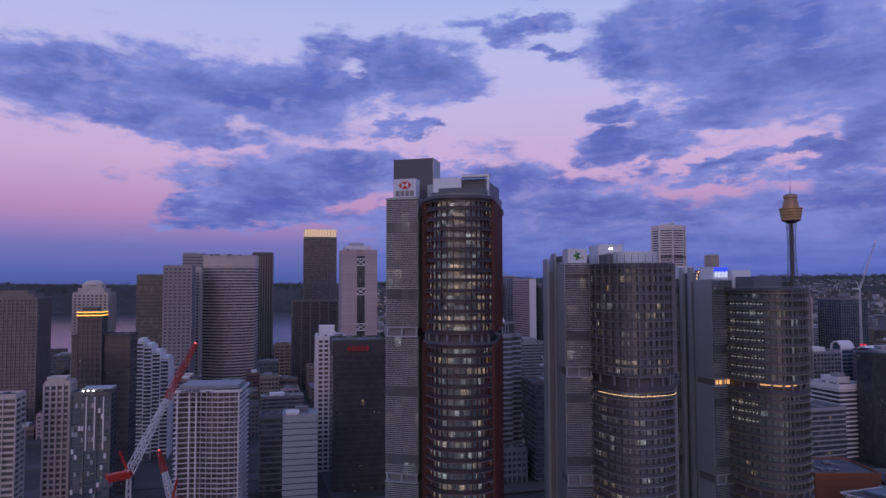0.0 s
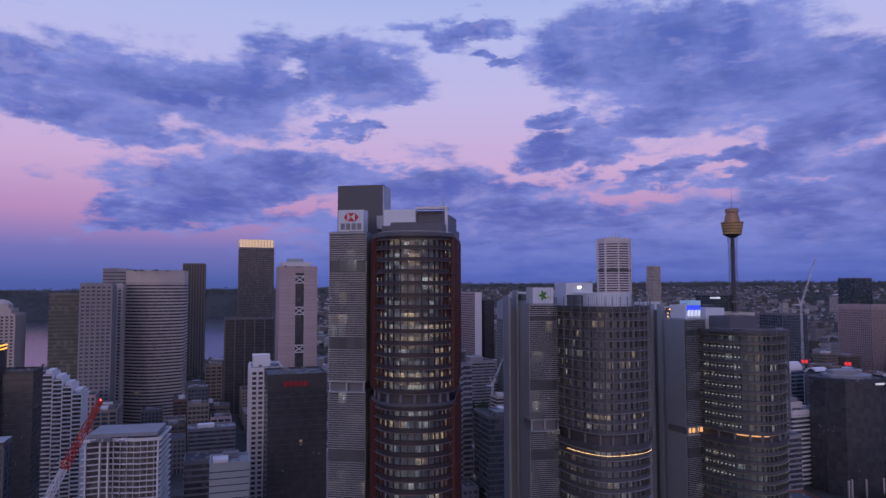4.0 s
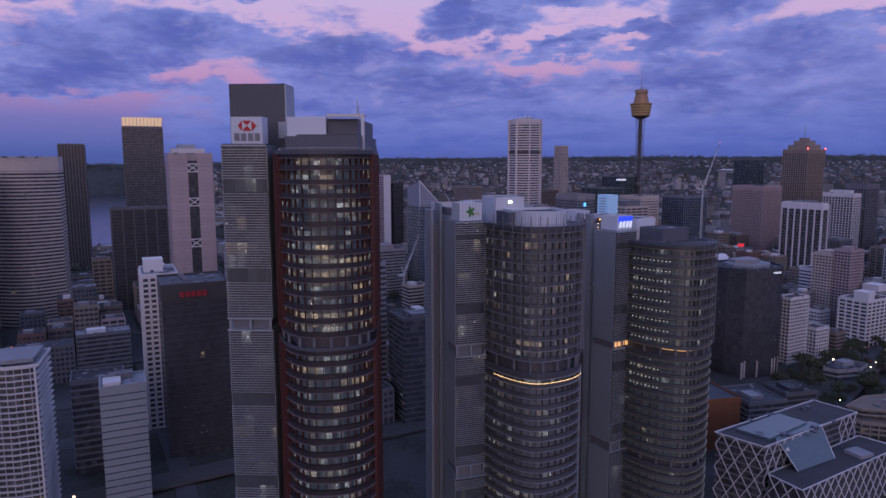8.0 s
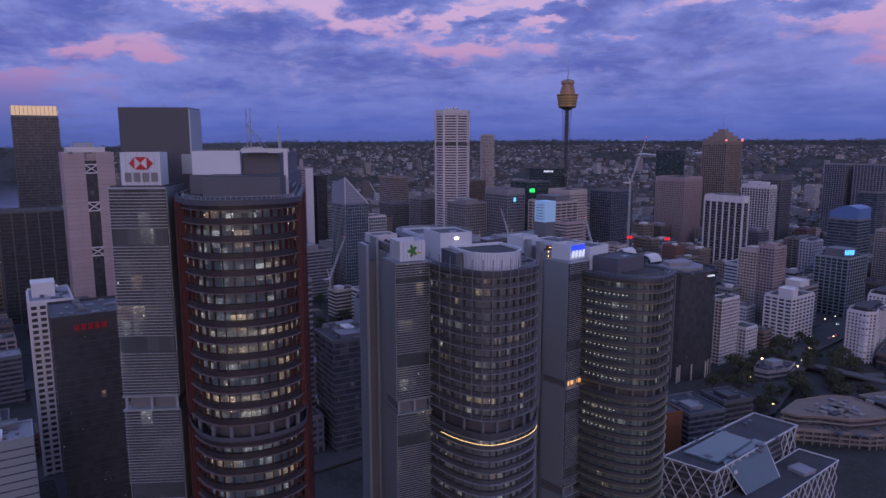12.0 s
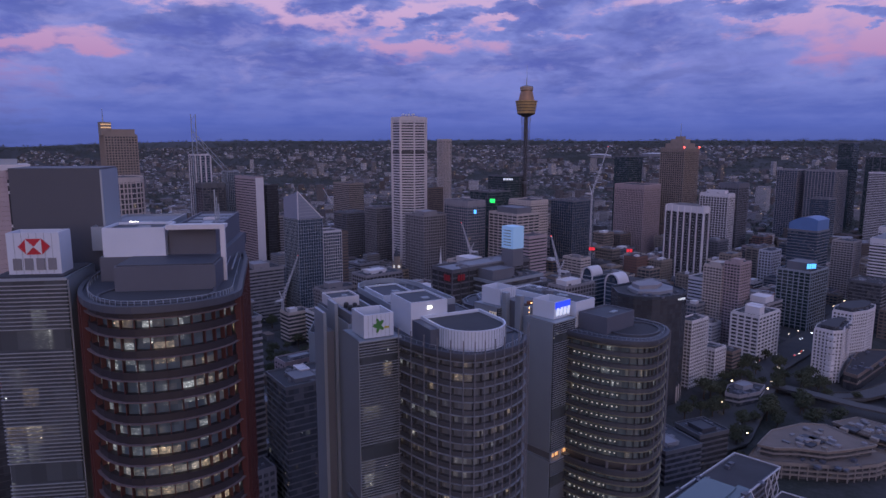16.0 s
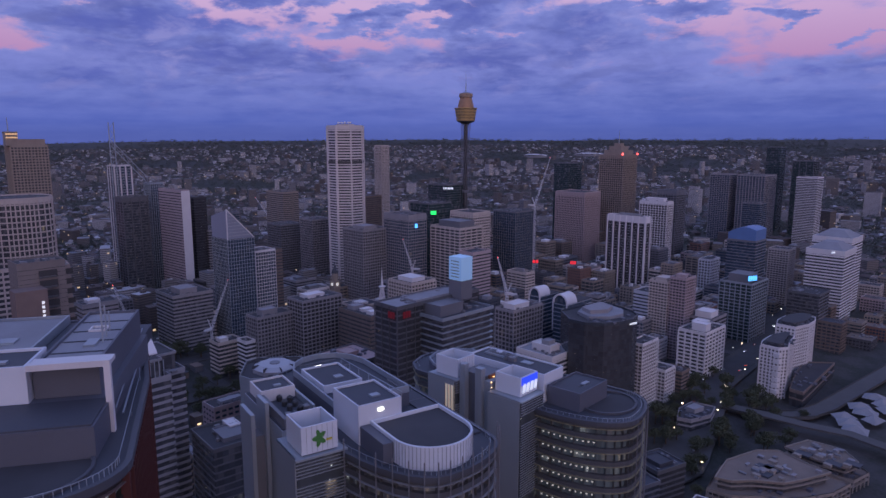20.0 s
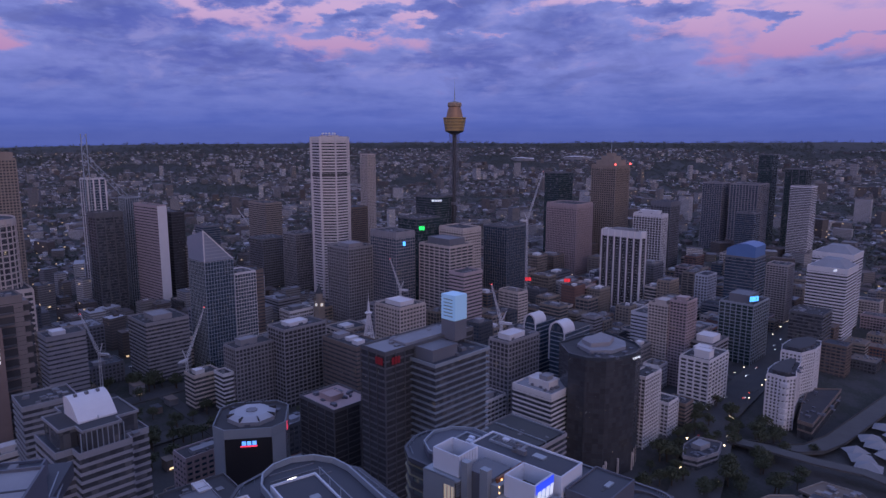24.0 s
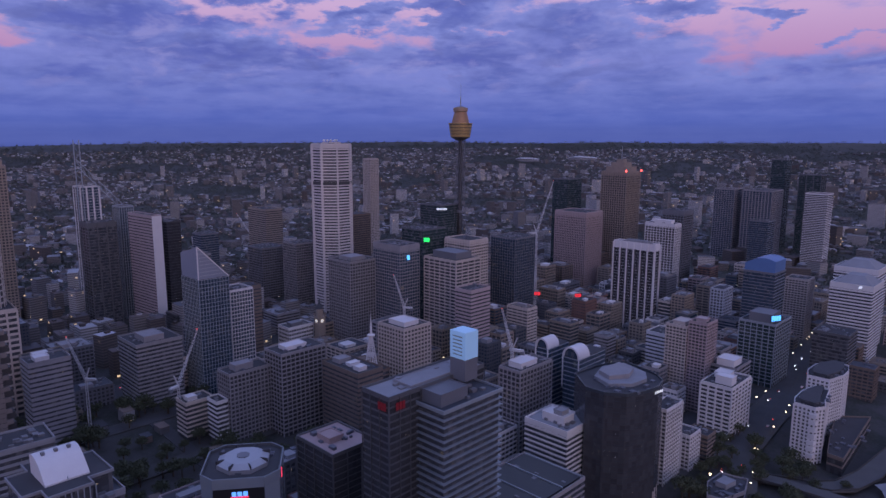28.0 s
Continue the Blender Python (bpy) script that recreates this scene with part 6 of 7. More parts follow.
TAN = surface("tan_deck_roof", (0.20, 0.16, 0.135), 0.9, 0.25, 0.3)
def terraced(label, plan, lower, z1):
    """Curved flats: an upper block on wider terraced storeys, with pale balcony edges."""
    plan, lower = ccw(plan), ccw(lower)
    w = tower("apartment_building", label, "building", 0, 0, 0, lower, z1 - 6.6, G_HOME, KHAKI, fh=3.3, band=0.9, proud=1.5, roof=TAN)
    g = w.location.z
    part("upper_glazing", prism(offset(plan, -1.4), z1 - 6.8 - g, z1 - 0.4 - g, G_HOME), w)
    for zz in (z1 - 3.9, z1 - 0.8):
        part("upper_band", prism(plan, zz - g, zz + 0.8 - g, KHAKI), w)
    part("upper_roof", prism(offset(plan, 0.5), z1 - g, z1 + 0.4 - g, TAN), w)
    part("upper_parapet", mesh_from(*ring_data(offset(plan, 0.4), offset(plan, -0.1), z1 + 0.3 - g, z1 + 1.3 - g), KHAKI), w)
    part("lower_parapet", mesh_from(*ring_data(offset(lower, 0.1), offset(lower, -0.4), z1 - 6.7 - g, z1 - 5.4 - g), KHAKI), w)
    ru, mid = random.Random(int(z1 * 7)), Vector((sum(p[0] for p in plan) / len(plan), sum(p[1] for p in plan) / len(plan)))
    for k in range(26):
        p = Vector(plan[k % len(plan)]).lerp(mid, ru.uniform(0.15, 0.85))
        a, b, t = ru.uniform(0.6, 2.6), ru.uniform(0.6, 2.2), ru.uniform(0.6, 2.6)
        part("roof_unit", mesh_from(*box_data(p.x - a, p.y - b, z1 + 0.35 - g, p.x + a, p.y + b, z1 + 0.4 + t - g), ru.choice((ROOFL, KHAKI, MIDGREY, GREY))), w)
    for k in range(len(lower)):
        (ax, ay), (bx, by) = lower[k], lower[(k + 1) % len(lower)]
        for f in (0.0, 0.25, 0.5, 0.75):
            part("balcony_pier", mesh_from(*box_data(ax + (bx - ax) * f - 0.3, ay + (by - ay) * f - 0.3, 0, ax + (bx - ax) * f + 0.3, ay + (by - ay) * f + 0.3, z1 - 6.8 - g), KHAKI), w)
    for k in range(3):
        (px, py), (qx, qy) = plan[k], plan[(k + 5) % len(plan)]
        sx, sy = px * 0.6 + qx * 0.4, py * 0.6 + qy * 0.4
        part("skylight", mesh_from(*box_data(sx - 5, sy - 3.5, z1 + 0.3 - g, sx + 5, sy + 3.5, z1 + 1.5 - g), ROOFB), w)
        part("roof_room", mesh_from(*box_data(sx - 1, sy + 5, z1 + 0.3 - g, sx + 4, sy + 8, z1 + 2.4 - g), KHAKI), w)
    return w


KHAKI = surface("khaki_balcony_edge", (0.27, 0.24, 0.22), 0.8, 0.2, 0.4)
terraced("brown terraced waterfront flats with curved balconies and tan roof", [(45, -318), (53, -346), (48, -376), (38, -388), (16, -384), (2, -384), (8, -362), (14, -346), (28, -334), (36, -322)], [(47, -312), (58, -346), (52, -380), (40, -394), (14, -391), (-8, -392), (-6, -370), (2, -350), (18, -332), (32, -316)], 20)
terraced("second terraced waterfront block with a curved end", [(40, -402), (35, -426), (12, -430), (-2, -418), (0, -404), (18, -400)], [(43, -399), (38, -430), (12, -435), (-8, -422), (-6, -402), (16, -397)], 18)
tower("warehouse", "long hall with an orange-brown end wall and blue-grey roof", "building", 58, -186, -9, nw(40, 42), 36, surface("orange_wall", (0.20, 0.08, 0.04), 0.7), ORANGE, band=3.4, proud=0.1, roof=ROOFB)
tower("office_building", "dark low office building with lit shopfront", "building", 62, -246, -9, nw(34, 30), 26, G_OFFICE, MIDGREY, roof=ROOFB, plant=((6, 6, 12, 10, 2.5, ROOFL),))
tower("office_building", "black low office building", "building", 64, -282, -9, nw(24, 26), 27, G_BLACK, DARK, roof=ROOFB, plant=((4, 6, 14, 12, 2.5, ROOFB),))
pv = tower("pavilion", "low angular pavilion with a pale roof and raised lantern", "building", 0, 0, 0, [(118, -386), (128, -404), (129, -424), (111, -430), (104, -412), (108, -390)], 18, G_OFFICE, GREY, band=1.4, roof=ROOF)
part("lantern", prism([(114, -404), (122, -404), (122, -416), (113, -416)], 17 - pv.location.z, 22 - pv.location.z, ROOFL), pv)
tower("hall", "long dark-roofed hall beside the elevated road", "building", 0, 0, 0, [(92, -517), (107, -560), (118, -600), (98, -622), (89, -570), (80, -517)], 19, G_BLACK, BROWN, fh=6, band=1.5, roof=ROOF)

# the hotel wall is white; its shade is put into the darker taupe colour
zig = tower("hotel_tower", "pale hotel slab with stepped dark balconies at its edge", "building", 366, 26, 7, nw(24, 30), 152, G_DARK, TAUPE, fh=3.2, band=2.9, proud=0.12, top_band=4)
for k in range(18):
    zb = 141.5 - 7.2 * k - zig.location.z
    part("balcony", mesh_from(*box_data(2.5, -35.5, zb, 14, -29.9, zb + 4.4), BLACK), zig)
    part("balcony_wall", mesh_from(*box_data(0.5, -33.5, zb + 4.4, 13, -29.9, zb + 7.2), TAUPE), zig)
    part("balcony_recess", mesh_from(*box_data(-0.5, -24.5, zb, 0.5, -13, zb + 5.2), BLACK), zig)
    part("balcony_front", mesh_from(*box_data(-1.9, -23.8, zb - 0.3, -0.4, -13, zb + 0.9), DARK), zig)
part("sign_slab", mesh_from(*box_data(-16, -13.4, 0, -1, 6, 136.5 - zig.location.z), surface("dusky_pink_render", (0.20, 0.15, 0.14), 0.8, 0.2, 0.4)), zig, None, "dusky pink slab with a vertical sign")
for k in range(5):
    part("sign_bar", mesh_from(*box_data(-16.3, -10.9, 126.5 - 3.1 * k - zig.location.z, -16.0, -9.3, 128.3 - 3.1 * k - zig.location.z), lamp("sign_white_small", (0.95, 0.95, 1.0), 0.6)), zig)

CLOCK, STAND = (560, -323), (2555, -2689)
# sandstone clock tower with lit faces
ck = thing("clock_tower", "slim sandstone clock tower with glowing round faces", "tower", pose(CLOCK[0], CLOCK[1], 18, 0, 0, 7))
part("shaft", mesh_from(*box_data(-4.5, -4.5, 0, 4.5, 4.5, 44), SAND), ck)
part("cornice", mesh_from(*box_data(-5.2, -5.2, 36, 5.2, 5.2, 37.2), SAND), ck)
part("belfry", prism(octagon(4.2), 44, 54, SAND), ck)
part("cap", mesh_from(*lathe_data([(4.4, 54), (3.6, 57), (1.6, 60), (0.3, 66)], 12), ROOFB), ck)
for turn in (0, 90, 180, 270):
    part("clock_face", mesh_from(*lathe_data([(2.0, 0), (2.0, 0.25)], 20), lamp("clock_face_glow", (1.0, 0.92, 0.78), 0.45)), ck, Matrix.Rotation(radians(turn), 4, "Z") @ at(-4.7, 0, 40.5) @ Matrix.Rotation(radians(90), 4, "Y"))
for k in range(4):
    part("pinnacle", mesh_from(*lathe_data([(0.7, 44), (0.6, 48), (0.1, 50)], 8, (4, -4)[k % 2], (4, -4)[k // 2]), SAND), ck)

# far sports ground with pale curved stand roofs
for bx, by, rad, a0 in ((STAND[0], STAND[1], 70, 20), (2374, -2943, 84, 200)):
    st = thing("stadium", "far stadium with pale curved stand roofs", "stadium", pose(bx, by, ground_z(bx, by) - 2, 0, 0, a0))
    outer = [(rad * math.cos(a), rad * 0.7 * math.sin(a)) for a in [2 * math.pi * k / 40 for k in range(40)]]
    inner = [(0.62 * x, 0.62 * y) for x, y in outer]
    part("stand_wall", mesh_from(*ring_data(outer, [(0.95 * x, 0.95 * y) for x, y in outer], 0, 11), GREY), st)
    v = [(x, y, 11 + 5 * abs(math.sin(2 * math.pi * k / 40))) for k, (x, y) in enumerate(outer)] + [(x, y, 14 + 7 * abs(math.sin(2 * math.pi * k / 40))) for k, (x, y) in enumerate(inner)]
    part("stand_roof", mesh_from(v, [(k, (k + 1) % 40, 40 + (k + 1) % 40, 40 + k) for k in range(40)], WHITE), st, None, "pale curved roof")

# ---- signs ----
S_WHITE = lamp("sign_white_face", (0.82, 0.88, 1.0), 0.55)
S_RED = lamp("sign_red_face", (0.85, 0.03, 0.05), 0.8)
S_BLUE = lamp("sign_blue_face", (0.03, 0.07, 0.75), 0.9)
S_GREEN = lamp("sign_green_face", (0.02, 0.9, 0.16), 1.6)
S_SKY = lamp("sign_sky_blue", (0.10, 0.45, 1.0), 1.6)
S_YEL = lamp("sign_yellow_face", (1.0, 0.78, 0.05), 2.0)
S_DIM = lamp("sign_dim_red", (0.26, 0.015, 0.025), 0.06)
REDMARK = surface("red_emblem_panel", (0.50, 0.02, 0.035), 0.5)
LEAF = surface("green_leaf_emblem", (0.06, 0.20, 0.05), 0.6)
GREYBAR = surface("grey_sign_bar", (0.20, 0.20, 0.22), 0.5)


def plate(root, name, mat, x, pts, label=""):
    """A thin upright plate facing west, from (y, z) corners."""
    v = [(x + dx, y, z) for dx in (0.0, -0.14) for y, z in pts]
    n = len(pts)
    part(name, mesh_from(v, [tuple(range(n)), tuple(range(2 * n - 1, n - 1, -1))] + [(i, n + i, n + (i + 1) % n, (i + 1) % n) for i in range(n)], mat), root, None, label)


yc, zc = 24.4, 201.2
plate(t1, "emblem", REDMARK, 21.5, [(yc + 3.0, zc), (yc + 1.5, zc + 1.6), (yc - 1.5, zc + 1.6), (yc - 3.0, zc), (yc - 1.5, zc - 1.6), (yc + 1.5, zc - 1.6)], "red six-sided emblem")
plate(t1, "emblem_mark", WHITE, 21.3, [(yc + 1.5, zc + 1.55), (yc, zc), (yc + 1.5, zc - 1.55)][::-1])
plate(t1, "emblem_mark", WHITE, 21.3, [(yc - 1.5, zc + 1.55), (yc, zc), (yc - 1.5, zc - 1.55)])
for k in range(4):
    ya = 28.6 - 2.2 * k
    plate(t1, "sign_bar", GREYBAR, 21.5, [(ya, 196.4), (ya, 198.8), (ya - 1.6, 198.8), (ya - 1.6, 196.4)])
plate(t3, "sign_panel", S_BLUE, 29.5, [(18.0, 163.4), (18.0, 165.9), (9.6, 165.9), (9.6, 163.4)], "lit blue sign panel")
for k in range(4):
    ya = 17.8 - 2.05 * k
    plate(t3, "sign_bar", S_WHITE, 29.3, [(ya, 161.0), (ya - 0.5, 163.8), (ya - 1.7, 163.8), (ya - 1.2, 161.0)])
leaf = [(19.8 + (1.3 + 0.55 * math.cos(5 * a)) * math.cos(a), 170.9 + (1.7 + 0.55 * math.cos(5 * a)) * math.sin(a)) for a in [2 * math.pi * k / 30 for k in range(30)]]
plate(t2, "emblem", LEAF, 24.3, leaf, "dark green leaf emblem")
plate(t2, "sign_bar", surface("yellow_sign_bar", (0.5, 0.42, 0.03), 0.6), 24.3, [(18.1, 169.9), (18.1, 170.4), (16.7, 170.4), (16.7, 169.9)])


def far_sign(name, label, x, y, z, w, h, mats, bars, backing=True, turn=-38):
    """A lit rooftop sign: a dark backing board with plain bars in its colours."""
    r = thing(name, label, "sign", pose(x, y, z, 0, 0, turn))
    if backing:
        part("board", mesh_from(*box_data(0.05, -w / 2 - 0.4, -0.4, 0.4, w / 2 + 0.4, h + 0.4), BLACK), r)
    for k in range(bars):
        y0 = w / 2 - w * k / bars
        part("bar", mesh_from(*box_data(-0.25, y0 - w / bars * 0.78, 0, 0.05, y0, h), mats[k % len(mats)]), r)




# ---- cranes ----
def crane(x, y, z0, zt, tip, red=False, label="white lattice luffing crane standing over the rooftops"):
    r = thing("tower_crane", label, "crane", at(x, y, 0), "cranes over the city")
    main, accent = surface("crane_white", (0.55, 0.55, 0.58), 0.5), surface("crane_red", (0.42, 0.03, 0.02), 0.5) if red else surface("crane_white", (0.55, 0.55, 0.58))

    def lattice(name, a, b, w, mat, n):
        a, b = Vector(a), Vector(b)
        d = (b - a).normalized()
        s = d.cross(Vector((0, 0, 1)) if abs(d.z) < 0.95 else Vector((1, 0, 0))).normalized() * w / 2
        t = d.cross(s).normalized() * w / 2
        bits = [bar_data(a + i * s + j * t, b + (i * s + j * t) * 0.6, w * 0.13) for i, j in ((-1, -1), (1, -1), (1, 1), (-1, 1))]
        for k in range(n):
            p, q = a.lerp(b, k / n), a.lerp(b, (k + 1) / n)
            f, g = 1 - 0.4 * k / n, 1 - 0.4 * (k + 1) / n
            e = -1 if k % 2 else 1
            bits += [bar_data(p + f * (e * s + t), q + g * (-e * s + t), w * 0.09), bar_data(p + f * (e * s - t), q + g * (-e * s - t), w * 0.09),
                     bar_data(p + f * (s + e * t), q + g * (s - e * t), w * 0.09), bar_data(p + f * (-s + e * t), q + g * (-s - e * t), w * 0.09)]
        part(name, mesh_from(*joined(*bits), mat), r)

    tx, ty, tz = tip
    lattice("mast", (0, 0, z0), (0, 0, zt), 2.4, main, max(4, int((zt - z0) / 3)))
    back = Vector((-(tx - x), -(ty - y), 0)).normalized()
    mid = Vector((0, 0, zt + 1.5)).lerp(Vector((tx - x, ty - y, tz)), 0.55)
    lattice("jib", (0, 0, zt + 1.5), mid, 2.8 if red else 1.9, main, 12)
    lattice("jib_end", mid, (tx - x, ty - y, tz), 2.2 if red else 1.3, accent, 10)
    part("machine_deck", mesh_from(*bar_data((0, 0, zt + 1), back * 9 + Vector((0, 0, zt + 1)), 3.0 if red else 2.0), accent), r)
    part("counterweight", mesh_from(*bar_data(back * 7 + Vector((0, 0, zt - 0.6)), back * 10 + Vector((0, 0, zt - 0.6)), 2.6), MIDGREY), r)
    part("a_frame", mesh_from(*bar_data((0, 0, zt + 1), back * 4 + Vector((0, 0, zt + 11)), 0.8), accent), r)
    part("stay", mesh_from(*bar_data(back * 4 + Vector((0, 0, zt + 11)), (tx - x, ty - y, tz), 0.16), BLACK), r)
    part("cab", mesh_from(*box_data(0.8, -1.4, zt - 0.5, 2.6, 0.6, zt + 1.8), accent), r)
    part("warning_light", mesh_from(*lathe_data([(0.25, tz), (0.3, tz + 0.4), (0.1, tz + 0.7)], 8, tx - x, ty - y), LAMP_RED), r)

# signs and cranes in the city
far_sign("rooftop_sign", "lit green rooftop sign in two bars", 558.6, -474, 134, 9, 5, [S_GREEN], 3)
far_sign("rooftop_sign", "small white lit sign on a dark tower", 678, -594, 155, 16, 3, [S_WHITE], 7, False)
far_sign("rooftop_sign", "small round blue lit sign near a pale tower's top", 499, -404, 128, 4, 5, [S_SKY], 1, False)
far_sign("rooftop_sign", "dull red lit sign on a long low block", 441, -553, 76, 8, 4, [S_RED], 2)
far_sign("rooftop_sign", "dull red lit sign on a long low block", 405, -585, 76, 8, 4, [S_RED], 2)
far_sign("rooftop_sign", "bright blue lit sign on a plant room", 198, -644, 82, 12, 5.5, [S_SKY], 4, True, -20)
far_sign("rooftop_sign", "small blue lit roof emblem", 244, -530, 62, 3, 3, [S_SKY], 1, False)
far_sign("rooftop_sign", "white lit letters bar on a banded tower", 166, -772, 104, 20, 2.0, [S_WHITE], 9, False, -10)
far_sign("rooftop_sign", "yellow lit diamond emblem on a banded tower", 160, -786, 103, 3.5, 3.5, [S_YEL], 1, False, -10)
far_sign("rooftop_sign", "dark red lit emblem at a tower's corner", 160, -143.8, 131.5, 6.5, 4, [S_DIM], 3, False, -83)
far_sign("rooftop_sign", "dark red lit emblem at a tower's corner", 155.6, -152, 131.5, 6.5, 4, [S_DIM], 3, False, 7)
far_sign("rooftop_sign", "dull red sign on black glass tower", 151.2, 100, 110.5, 16, 3.2, [S_DIM], 5, False, 4)
box = thing("rooftop_box", "pale blue lit plant tower with slotted front on a flat roof", "plant tower", pose(153, -192, 137, 0, 0, 7))
part("base", mesh_from(*box_data(0, -10, 0, 11, 0, 12), MIDGREY), box)
part("lit_face", mesh_from(*box_data(-0.1, -10.1, 12, 11, 0.1, 27), lamp("pale_blue_lit_panel", (0.36, 0.60, 0.86), 0.15)), box)
for k in range(6):
    part("slot", mesh_from(*box_data(2, 0.08, 14 + 2 * k, 9, 0.2, 14.5 + 2 * k), MIDGREY), box)
crane(440, -128, 18, 62, (452, -150, 104))
crane(492, -70, 18, 66, (503, -60, 102))
crane(448, -556, 20, 150, (440, -574, 212))
crane(247, -320, 90, 104, (255, -316, 136))
crane(446, -360, 20, 90, (456, -354, 124))
crane(1100, -470, 20, 80, (1116, -452, 118))
crane(-34, 201, 3, 78, (-15, 179, 131), True, "luffing crane with white lattice jib and red end")
crane(-6, 190, 3, 58, (2, 198, 80), True, "second red and white crane beside the flats")
for x, y, z in ((566, -889, 206), (566, -930, 206)):
    far_sign("roof_beacon", "red lit beacon on the brown tower's roof edge", x + 2, y, z + 0.5, 3, 3, [LAMP_RED], 1, False)
def topped(x, y, z):
    """A building and the lift from its foot to height z, for parts that crown it."""
    r = ROOTS[(x, y)]
    return r, at(0, 0, z - r.location.z)


crown, up = topped(872, 172, 240)
part("lit_wall", mesh_from(*ring_data(rect(0, -56, 48, 0), rect(1, -55, 47, -1), 2, 15), lamp("gold_lit_wall", (1.0, 0.70, 0.42), 0.34)), crown, up, "glowing gold-lit crown wall")
part("crown_band", mesh_from(*ring_data(rect(-0.2, -56.2, 48.2, 0.2), rect(1, -55, 47, -1), -0.3, 2), DARK), crown, up)
part("crown_core", mesh_from(*box_data(1, -55, -0.2, 47, -1, 13), DARK), crown, up)
for k in range(12):
    part("rib", mesh_from(*box_data(-0.5, -55.5 + 5 * k, 0, 0.1, -54.9 + 5 * k, 15.6), GREY), crown, up)
gold, up = topped(165, 292, 139)
for k in range(2):
    part("gold_band", mesh_from(*ring_data(rect(-0.7, -15.7, 14.7, 0.7), rect(-0.2, -15.2, 14.2, 0.2), -0.4 - 2.2 * k, 0.3 - 2.2 * k), lamp("gold_band_glow", (1.0, 0.45, 0.08), 1.8)), gold, up, "glowing gold light band")
dome, up = topped(430, 390, 149)
part("dome", mesh_from(*lathe_data([(11, 8.9), (10, 11), (7, 13), (3, 14.2)], 20, 17, -15.5), CREAM), dome, up)
for x, y, e, s, z in ((156, -770, 42, 48, 106), (176, -840, 46, 48, 112)):
    hr, up = topped(x, y, z)
    part("hip_roof", prism(rect(1, -s + 1, e - 1, -1), 0, 9, ROOFL, rect(e * 0.3, -s * 0.7, e * 0.7, -s * 0.3)), hr, up, "pale hipped roof")
bc, up = topped(246, -738, 110)
v = [(x, y, 0.2 + z) for y in (-1, -35) for x, z in [(1, 0)] + [(1 + 34 * k / 8, 9 + 8 * math.sin(math.pi * (0.2 + 0.8 * k / 8))) for k in range(9)] + [(35, 0)]]
part("vaulted_roof", mesh_from(v, [tuple(range(10, -1, -1)), tuple(range(11, 22))] + [(i, i + 1, 11 + i + 1, 11 + i) for i in range(10)], BLUEROOF), bc, up, "curved bright blue metal roof")

# ---- streets ----
def strip(name, label, pts, width, lift, mat, thick=0.3, deck=None):
    """A ribbon of road along points; deck: a fixed height instead of the ground."""
    fine = []
    for (ax, ay), (bx, by) in zip(pts, pts[1:]):
        n = max(1, int(math.hypot(bx - ax, by - ay) / 12))
        fine += [(ax + (bx - ax) * k / n, ay + (by - ay) * k / n) for k in range(n)]
    fine.append(pts[-1])
    v, f = [], []
    for i, (x, y) in enumerate(fine):
        (px, py), (qx, qy) = fine[max(0, i - 1)], fine[min(len(fine) - 1, i + 1)]
        d = math.hypot(qx - px, qy - py)
        nx, ny = -(qy - py) / d * width / 2, (qx - px) / d * width / 2
        z = deck if deck is not None else max(ground_z(x + k * nx, y + k * ny) for k in (-1, 0, 1)) + lift
        v += [(x + nx, y + ny, z), (x - nx, y - ny, z), (x - nx, y - ny, z - thick), (x + nx, y + ny, z - thick)]
        if i:
            a, b = 4 * (i - 1), 4 * i
            f += [(a, a + 1, b + 1, b), (a + 1, a + 2, b + 2, b + 1), (a + 2, a + 3, b + 3, b + 2), (a + 3, a, b, b + 3)]
    return tagged(new(name, mesh_from(v, f, mat)), label, "road", kind="structure")


KERB = surface("pavement_concrete", (0.068, 0.066, 0.066), 0.85, 0.25, 0.4)
DECK = surface("deck_concrete", (0.09, 0.088, 0.09), 0.85, 0.25, 0.3)


def grid(u, v):
    """City axes: u metres east and v north along streets turned by seven degrees."""
    c, s = math.cos(radians(7)), math.sin(radians(7))
    return (120 + c * u - s * v, s * u + c * v)


STREETS = [22, 100, 178, 262, 348, 440, 530, 620, 720, 830]
CROSS = [-1010, -900, -790, -690, -595, -500, -415, -330, -245, -160, -75, 15, 110, 210, 310, 410]
for u in STREETS:
    line = [grid(u, v) for v in (-1150, -700, -300, 100, 480)]
    strip("pavement", "grey concrete pavement beside the street", line, 19, 0.45, KERB, 1.2)
    strip("road", "dark asphalt street running between city blocks", line, 12.5, 0.62, ASPHALT, 0.5)
for v in CROSS:
    strip("road", "dark asphalt cross street", [grid(-20, v), grid(420, v), grid(900, v)], 11, 0.56, ASPHALT, 0.6)
quay = [(100, -160), (88, -260), (84, -340), (118, -420), (150, -490), (164, -560), (178, -640), (205, -740), (240, -900)]
strip("pavement", "broad grey pavement along the quay road", quay, 34, 0.7, KERB, 1.4)
strip("road", "wide dark asphalt road with traffic", quay, 24, 0.9, ASPHALT, 0.6)
strip("median", "narrow pale median strip in the wide road", quay, 1.2, 1.05, KERB, 0.3)
fly = [(122, -456), (104, -470), (82, -482), (70, -500), (66, -530), (67, -600), (69, -700), (72, -800), (80, -900)]
strip("elevated_road", "curved elevated road deck with pale parapets", fly, 16, 0, DECK, 1.6, 8)
strip("elevated_road", "second elevated road deck beside the hall", [(118, -452), (92, -460), (55, -467), (26, -477), (-4, -474), (-60, -466)], 11, 0, DECK, 1.6, 13)
